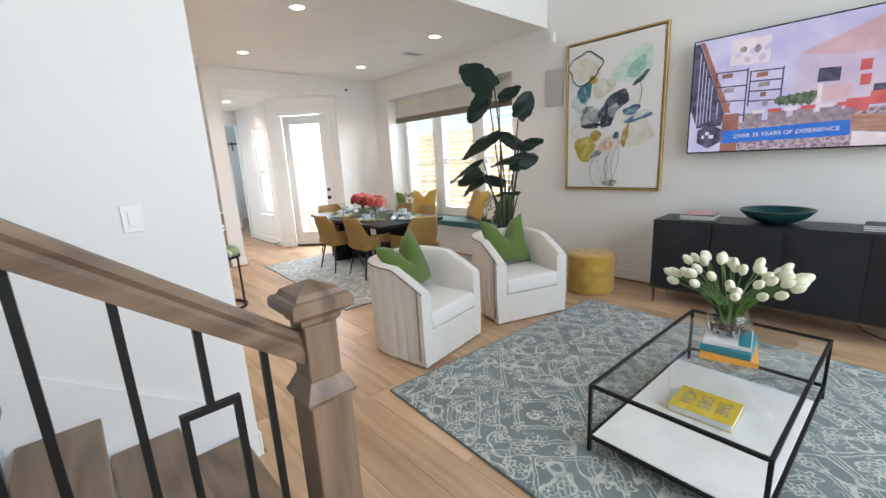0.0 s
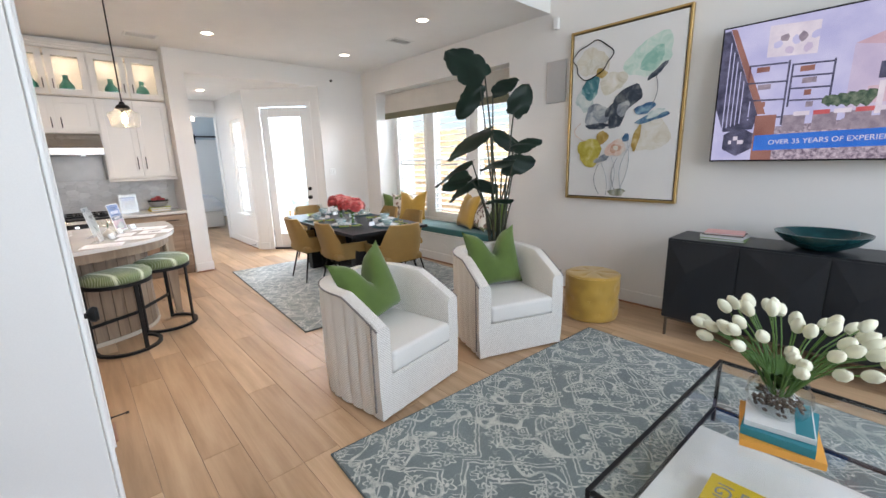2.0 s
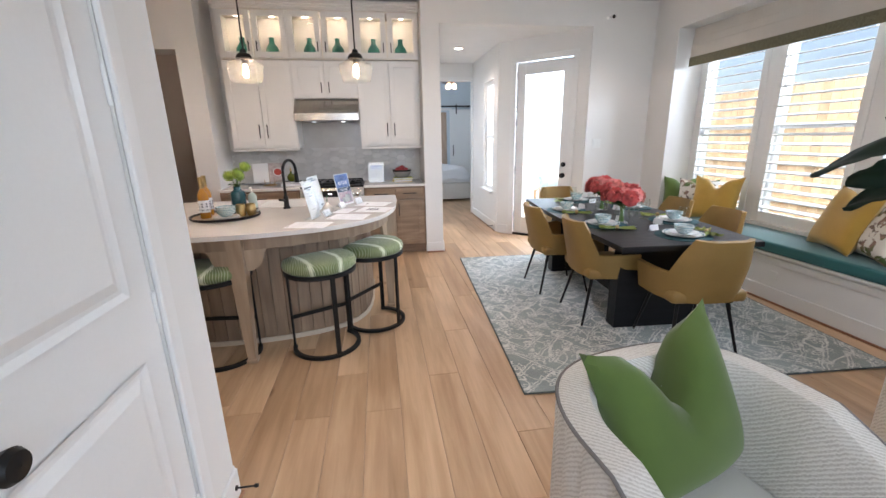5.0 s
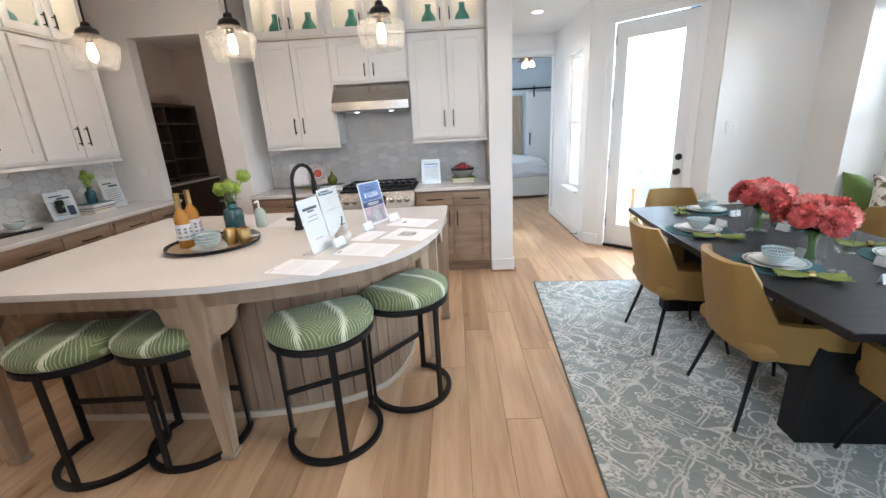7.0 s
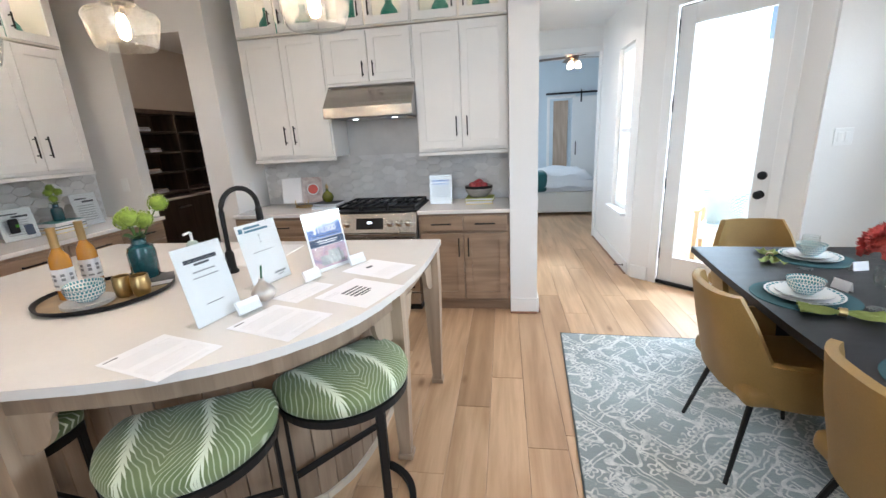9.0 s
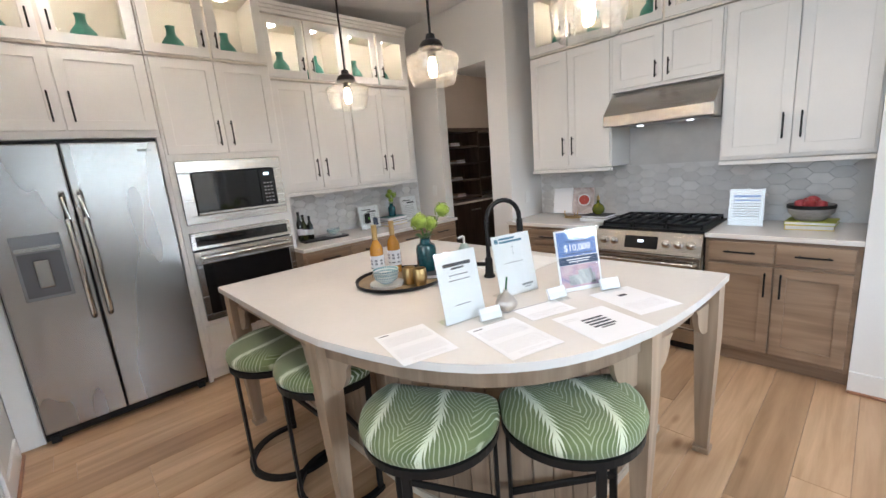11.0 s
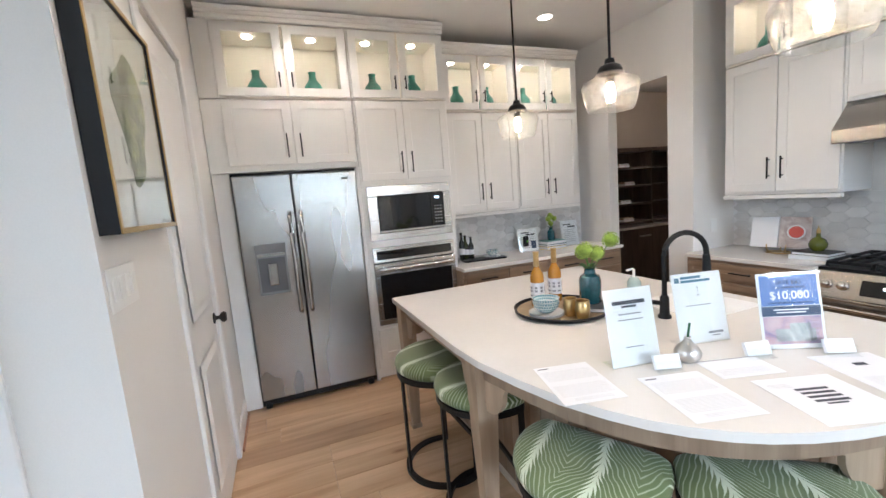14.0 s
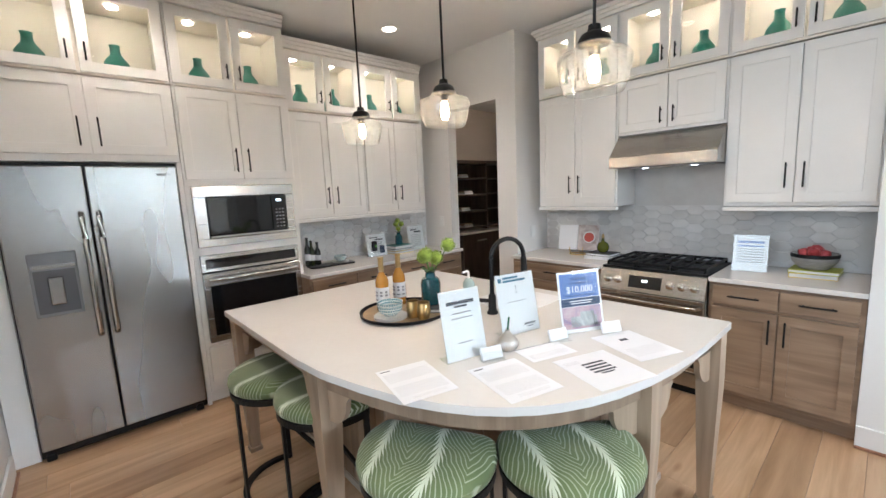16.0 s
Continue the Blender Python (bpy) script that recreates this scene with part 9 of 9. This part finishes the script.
sd = side_sign(-1.36, 6.70, 80, "white counter sign with a hanging key fob", 0.22, 0.24)
bars(sd, Matrix.Rotation(radians(-10), 4, "X"), [(0.03, 0.085, 0.03, 0.11)], NAVYP, -0.0012)
part("key_fob", B(-0.075, -0.015, -0.035, -0.012, 0.06, 0.17, 0.012, 3), BLACK, sd, "black oven mitt shaped fob")
part("key_label", B(-0.04, -0.022, -0.037, -0.0352, 0.105, 0.125), surface("fob_green", (0.08, 0.35, 0.02), 0.5), sd)
side_sign(-1.36, 7.25, 84, "white leaflet in an acrylic stand", 0.21, 0.28)
z = CZT
for mt, h in ((YELLOW, 0.032), (BLACKB, 0.02), (cloth("cover_sea", (0.05, 0.20, 0.19)), 0.034)):
    book("cook_book", 0.20, 0.26, h, mt, "cook book in a stack under the vase", pose(-1.37, 6.99, z, 0, 0, 4 * (h > 0.03)), group="stack of cook books")
    z += h + 0.001
green_vase(pose(-1.38, 7.0, z), "small teal vase of green flowers on a stack of books", 0.72, ((0.0, 0.0, 0.25), (0.02, 0.05, 0.32), (0.0, -0.04, 0.32), (-0.02, 0.01, 0.37)))


# ---------------------------------------------------------------- wall plates and small fittings
def wall_plate(name, m, w, h, gangs, label):
    e = thing(name, label, "light switch", m, "wall plates")
    part("plate", B(-w / 2, w / 2, -0.006, 0, -h / 2, h / 2, 0.002, 1), PLASTIC, e)
    for k in range(gangs):
        x = (k - (gangs - 1) / 2) * 0.046
        part("rocker", B(x - 0.016, x + 0.016, -0.010, -0.006, -0.033, 0.033, 0.002, 1), PLASTIC, e)


wall_plate("switch_plate", pose(0.70, YS - 0.001, 1.37), 0.075, 0.118, 1, "white single light switch on the stair wall")
wall_plate("switch_plate", pose(4.60, 7.506, 1.36), 0.118, 0.118, 2, "white double light switch on the wall")
wall_plate("switch_plate", Matrix(((-1, 0, 0, 0.92), (0, -1, 0, YC + 0.001), (0, 0, 1, 1.40), (0, 0, 0, 1))), 0.21, 0.118, 4, "white four-gang light switch plate")
wall_plate("switch_plate", pose(-1.30, 7.599, 1.22), 0.075, 0.118, 1, "white switch beside the pantry opening")
wall_plate("switch_plate", Matrix(((0, -1, 0, -0.175), (1, 0, 0, 7.86), (0, 0, 1, 1.12), (0, 0, 0, 1))), 0.075, 0.118, 1, "white outlet on the side of the range wall")
fp = thing("framed_picture", "glazed abstract print in a black and gold frame", "picture", Matrix(((-1, 0, 0, 0.70), (0, -1, 0, YC + 0.001), (0, 0, 1, 1.89), (0, 0, 0, 1))))
t = bmesh.new()
fw, fh = 0.31, 0.345
for a in ((-fw, -fw + 0.016, -fh, fh), (fw - 0.016, fw, -fh, fh), (-fw + 0.016, fw - 0.016, -fh, -fh + 0.016), (-fw + 0.016, fw - 0.016, fh - 0.016, fh)):
    box(t, a[0], a[1], -0.047, 0, a[2], a[3], 0.001, 1)
part("frame", t, NAVY, fp, "deep black frame")
t = bmesh.new()
for a in ((-fw, -fw + 0.016, -fh, fh), (fw - 0.016, fw, -fh, fh), (-fw + 0.016, fw - 0.016, -fh, -fh + 0.016), (-fw + 0.016, fw - 0.016, fh - 0.016, fh)):
    box(t, a[0], a[1], -0.051, -0.0475, a[2], a[3], 0.001, 1)
part("gold_face", t, GOLD, fp, "gold front edge")
part("print", B(-fw + 0.016, fw - 0.016, -0.036, -0.03, -fh + 0.016, fh - 0.016), surface("print_paper", (0.74, 0.74, 0.70), 0.7, var=0.05), fp, "pale paper")
t = bmesh.new()
t.faces.new([t.verts.new((0.14 * math.cos(a) * (1 + 0.3 * math.sin(3 * a)), -0.0365, 0.20 * math.sin(a) * (1 + 0.2 * math.sin(2 * a)))) for a in [2 * math.pi * k / 24 for k in range(24)]])
part("print_shape", t, wash("abstract_green", (0.03, 0.05, 0.05), (0.16, 0.20, 0.12), (0.45, 0.50, 0.18)), fp, "dark green abstract shape")
part("pane", B(-fw + 0.016, fw - 0.016, -0.0435, -0.041, -fh + 0.016, fh - 0.016), GLASS, fp, "picture glass").visible_shadow = False
sc = thing("security_camera", "small white security camera with a black lens on the wall", "camera", pose(4.665, 7.506, 2.87))
part("mount", lathe([(0.001, 0), (0.022, 0), (0.022, 0.012), (0.001, 0.014)], 16, pose(-0.03, 0, -0.01, 90, 0, 0)), PLASTIC, sc)
part("body", tube([(0, -0.02, 0), (0.0, -0.07, -0.012)], 0.022, 14), PLASTIC, sc, "", True)
part("lens", tube([(0.0, -0.0705, -0.012), (0.0, -0.075, -0.013)], 0.022, 14), BLACK, sc, "black lens")
part("arm", tube([(-0.03, -0.012, -0.01), (0, -0.03, 0)], 0.007, 8), PLASTIC, sc)


def doorstop(m):
    e = thing("door_stop", "black spring door stop on the baseboard", "door stop", m, "door stops")
    part("rod", tube([(0, 0, 0), (0, -0.075, 0)], 0.004, 8), BLACK, e)
    part("tip", tube([(0, -0.075, 0), (0, -0.09, 0)], 0.008, 8), BLACK, e)
    part("base", tube([(0, 0.0, 0), (0, -0.006, 0)], 0.011, 10), BLACK, e)


doorstop(Matrix(((0, -1, 0, XC + 0.016), (1, 0, 0, 3.80), (0, 0, 1, 0.07), (0, 0, 0, 1))))
doorstop(Matrix(((0, 1, 0, 3.513), (-1, 0, 0, 8.62), (0, 0, 1, 0.07), (0, 0, 0, 1))))

# ---------------------------------------------------------------- pantry shelves
ps = thing("pantry_shelves", "tall dark wood open shelving above a base cabinet", "shelf", pose(-2.49, 8.62, 0, 0, 0, 90))
SW, SD = 1.50, 0.36
part("counter", B(-0.02, SW, -0.54, 0.0, 0.90, 0.93, 0.003, 1), QUARTZ, ps, "pale stone counter")
part("base", B(0.0, SW, -0.52, 0.0, 0.0, 0.898, 0.003, 1), PANTRY, ps)
for x in (0.0, 0.735, SW - 0.03):
    part("side", B(x, x + 0.03, -SD, 0, 0.931, 2.0, 0.002, 1), PANTRY, ps)
part("back_panel", B(0.031, SW - 0.031, -0.015, -0.001, 0.931, 2.0), PANTRY, ps)
part("top_panel", B(0.0, SW, -SD, 0, 2.001, 2.03, 0.002, 1), PANTRY, ps)
part("handle", B(0.3, 0.5, -0.55, -0.53, 0.78, 0.80), STEEL, ps)
for z in (0.96, 1.22, 1.48, 1.74, 1.98):
    for a, c in ((0.031, 0.734), (0.766, SW - 0.031)):
        part("shelf", B(a, c, -SD + 0.003, -0.016, z, z + 0.025, 0.002, 1), PANTRY, ps)
for z, x in ((0.986, 0.35), (1.246, 0.30), (1.506, 0.38), (1.766, 0.28)):
    book("shelf_book", 0.2, 0.16, 0.03, WHITEB, "pale book on a pantry shelf", pose(-2.26, 8.62 + x, z, 0, 0, 92), group="pantry books")
    book("shelf_book", 0.18, 0.15, 0.022, cloth("cover_tan", (0.36, 0.27, 0.18)), "tan book on a pantry shelf", pose(-2.26, 8.62 + x, z + 0.031, 0, 0, 86), group="pantry books")
lamp("pantry_lamp", "POINT", (-1.3, 8.9, 2.7), 4, SOFT, 0.06)
single("pantry_ceiling_light", lathe([(0.001, 2.86), (0.10, 2.87), (0.11, 2.899), (0.001, 2.899)], 24), LAMPGLOW, "round flush pantry ceiling light, switched on", "ceiling light", pose(-1.3, 8.9, 0))

# ---------------------------------------------------------------- bedroom seen through the hall
bd = thing("bed", "white upholstered bed with rumpled white bedding", "bed", pose(2.9, 12.6, 0))
part("frame", B(-0.95, 0.95, -0.80, 0.95, 0.05, 0.43, 0.03, 3), SEATC, bd, "pale upholstered frame")
t = bmesh.new()
g = []
for i in range(25):
    r = []
    for j in range(21):
        u, v = i / 24 * 2 - 1, j / 20 * 2 - 1
        edge = max(abs(u), abs(v))
        z = 0.76 - 0.24 * max(0, (edge - 0.86) / 0.14) ** 1.5 + 0.022 * math.sin(7 * u + 2 * v) * math.cos(5 * v - u) + 0.012 * math.sin(15 * u * v + 3)
        r.append(t.verts.new((u * 0.99, v * 0.90 + 0.06, z)))
    g.append(r)
for i in range(24):
    for j in range(20):
        t.faces.new((g[i][j], g[i + 1][j], g[i + 1][j + 1], g[i][j + 1]))
part("duvet", t, surface("white_linen", (0.78, 0.79, 0.80), 0.9, var=0.03, grain=0.05), bd, "rumpled white duvet", True)
part("mattress", B(-0.93, 0.93, -0.79, 0.93, 0.431, 0.66, 0.03, 2), PAPER, bd)
single("teal_throw", B(2.5, 3.02, 11.755, 12.3, 0.435, 0.80, 0.07, 4), TEALC, "teal throw folded over the bed", "blanket", smooth=True)
wp = thing("framed_picture", "small dark-framed picture on the bedroom wall", "picture", pose(2.86, 14.296, 1.05))
part("frame", B(-0.22, 0.16, -0.03, 0.0, 0.0, 0.98, 0.004, 1), BLACK, wp, "dark frame")
part("print", B(-0.19, 0.13, -0.034, -0.031, 0.03, 0.95), wash("green_print", (0.10, 0.14, 0.10), (0.22, 0.26, 0.18), (0.35, 0.36, 0.30)), wp, "muted green print")
rl = thing("barn_door", "white sliding barn door on a black rail", "door", pose(3.80, 14.22, 0))
part("panel", B(-0.02, 0.95, -0.04, 0.0, 0.02, 2.22, 0.004, 1), TRIM, rl)
part("rail", B(-0.60, 1.1, -0.06, -0.045, 2.28, 2.32, 0.002, 1), BLACK, rl, "black sliding rail")
for x in (0.15, 0.75):
    part("hanger", B(x, x + 0.03, -0.065, -0.04, 2.10, 2.36, 0.004, 1), BLACK, rl, "black roller hanger")
part("handle", B(0.06, 0.08, -0.07, -0.045, 0.95, 1.25, 0.004, 1), BLACK, rl)
casing("door_frame_5", 0.50, 2.20, Matrix.Translation((3.30, 14.30, 0)))
single("bath_closet_door", B(3.38, 3.70, 14.27, 14.297, 0.02, 2.15, 0.003, 1), wood("closet_wood", (0.36, 0.26, 0.19), (0.52, 0.40, 0.31), 0.5, "z", knots=False), "brown wood closet front beyond the bedroom", "door")
cf = thing("ceiling_fan", "bronze ceiling fan with three glowing glass lamps", "ceiling fan", pose(3.5, 12.4, 2.99))
part("downrod", lathe([(0.001, -0.18), (0.012, -0.18), (0.012, 0.0), (0.001, 0.0)], 10), BRONZE, cf)
part("housing", lathe([(0.001, -0.30), (0.07, -0.29), (0.10, -0.25), (0.09, -0.19), (0.02, -0.17), (0.001, -0.17)], 20), BRONZE, cf, "", True)
for k in range(5):
    part("blade", box(bmesh.new(), 0.12, 0.62, -0.06, 0.06, -0.235, -0.228, 0.003, 1, Matrix.Rotation(radians(72 * k + 20), 4, "Z") @ Matrix.Rotation(radians(8), 4, "X")), BRONZE, cf)
for k in range(3):
    a = radians(120 * k)
    part("lamp_shade", lathe([(0.03, -0.31), (0.05, -0.36), (0.055, -0.40), (0.04, -0.42), (0.001, -0.425)], 14, pose(0.09 * math.cos(a), 0.09 * math.sin(a), 0)), glow("fan_lamp_glow", (1.0, 0.75, 0.5), 5.0) if k == 0 else bpy.data.materials["fan_lamp_glow"], cf, "glowing glass lamp", True)

# patio chair with a patterned cushion outside the door
pc_ = thing("patio_chair", "patio chair with a blue patterned cushion outside", "chair", pose(4.75, 9.05, -0.06, 0, 0, 150))
part("seat", B(-0.3, 0.3, -0.3, 0.3, 0.32, 0.44, 0.03, 2), PAPER, pc_)
t = bmesh.new()
for sx in (-1, 1):
    for sy in (-1, 1):
        box(t, sx * 0.3 - 0.02, sx * 0.3 + 0.02, sy * 0.3 - 0.02, sy * 0.3 + 0.02, 0, 0.62)
    box(t, sx * 0.3 - 0.03, sx * 0.3 + 0.03, -0.34, 0.34, 0.62, 0.65, 0.003, 1)
part("frame", t, FENCE, pc_)
cushion("patio_pillow", 0.45, 0.45, 0.16, 0.0, DASH, "blue and white patterned outdoor pillow", pose(4.68, 8.98, 0.385, 0, 0, 130) @ pose(0, 0, 0, -20, 0, 0))
structure("patio_slab", B(3.7, 8.0, 7.8, 12.0, -0.06, -0.02), surface("patio_concrete", (0.55, 0.53, 0.50), 0.85, var=0.1), "pale concrete patio", "pavement")


# ---------------------------------------------------------------- floor boards
base = structure("floor", B(-3.2, 5.42, YB, 14.3, -0.055, -0.012), surface("subfloor", (0.16, 0.10, 0.06), 0.8), "light oak plank floor", "floor")
rng = random.Random(5)
PW = 0.195
plank_meshes = {}


def plank(length):
    key = round(length, 1)
    if key not in plank_meshes:
        t = bmesh.new()
        x0, x1, y1, c = 0.0006, PW - 0.0006, key - 0.0012, 0.0016
        lo = [t.verts.new(p) for p in ((x0, 0, -0.012), (x1, 0, -0.012), (x1, y1, -0.012), (x0, y1, -0.012))]
        mid = [t.verts.new(p) for p in ((x0, 0, -c), (x1, 0, -c), (x1, y1, -c), (x0, y1, -c))]
        hi = [t.verts.new(p) for p in ((x0 + c, c, 0), (x1 - c, c, 0), (x1 - c, y1 - c, 0), (x0 + c, y1 - c, 0))]
        for a, d in ((lo, mid), (mid, hi)):
            for i in range(4):
                t.faces.new((a[i], a[(i + 1) % 4], d[(i + 1) % 4], d[i]))
        t.faces.new(hi)
        me = mesh_of("plank", t)
        me.materials.append(FLOOR)
        plank_meshes[key] = me
    return plank_meshes[key], key


far = bmesh.new()
cols = int((5.3 + 1.6) / PW) + 1
for i in range(cols):
    x = -1.60 + 0.06 + i * PW - PW
    y = -0.9
    while y < 8.4:
        me, L = plank(rng.choice((0.9, 1.3, 1.6, 1.9, 2.1)) if y > -0.9 else rng.choice((0.5, 0.8, 1.1, 1.4, 1.7, 2.0)))
        if y + L > 0.4:
            ob = new("plank", me)
            ob.location = (x, y, 0)
            ob.parent = base
        else:
            box(far, x, x + PW - 0.001, y, y + L - 0.001, -0.012, 0)
        y += L
    yy = y
    if 2.2 < x < 5.3:
        while yy < 14.2:
            L = rng.choice((1.3, 1.7, 2.1))
            box(far, x, x + PW - 0.001, yy, min(14.25, yy + L) - 0.001, -0.012, 0)
            yy += L
for i in range(44):
    x = -3.2 + i * PW
    y = YB
    end = -0.9 if x > -1.74 else YS
    while y < end:
        L = min(rng.choice((1.3, 1.7, 2.1)), end - y)
        box(far, x, x + PW - 0.001, y, y + L - 0.001, -0.013, -0.001)
        y += L
ob = part("far_planks", far, FLOOR, base)
tagged(ob, kind="stuff")
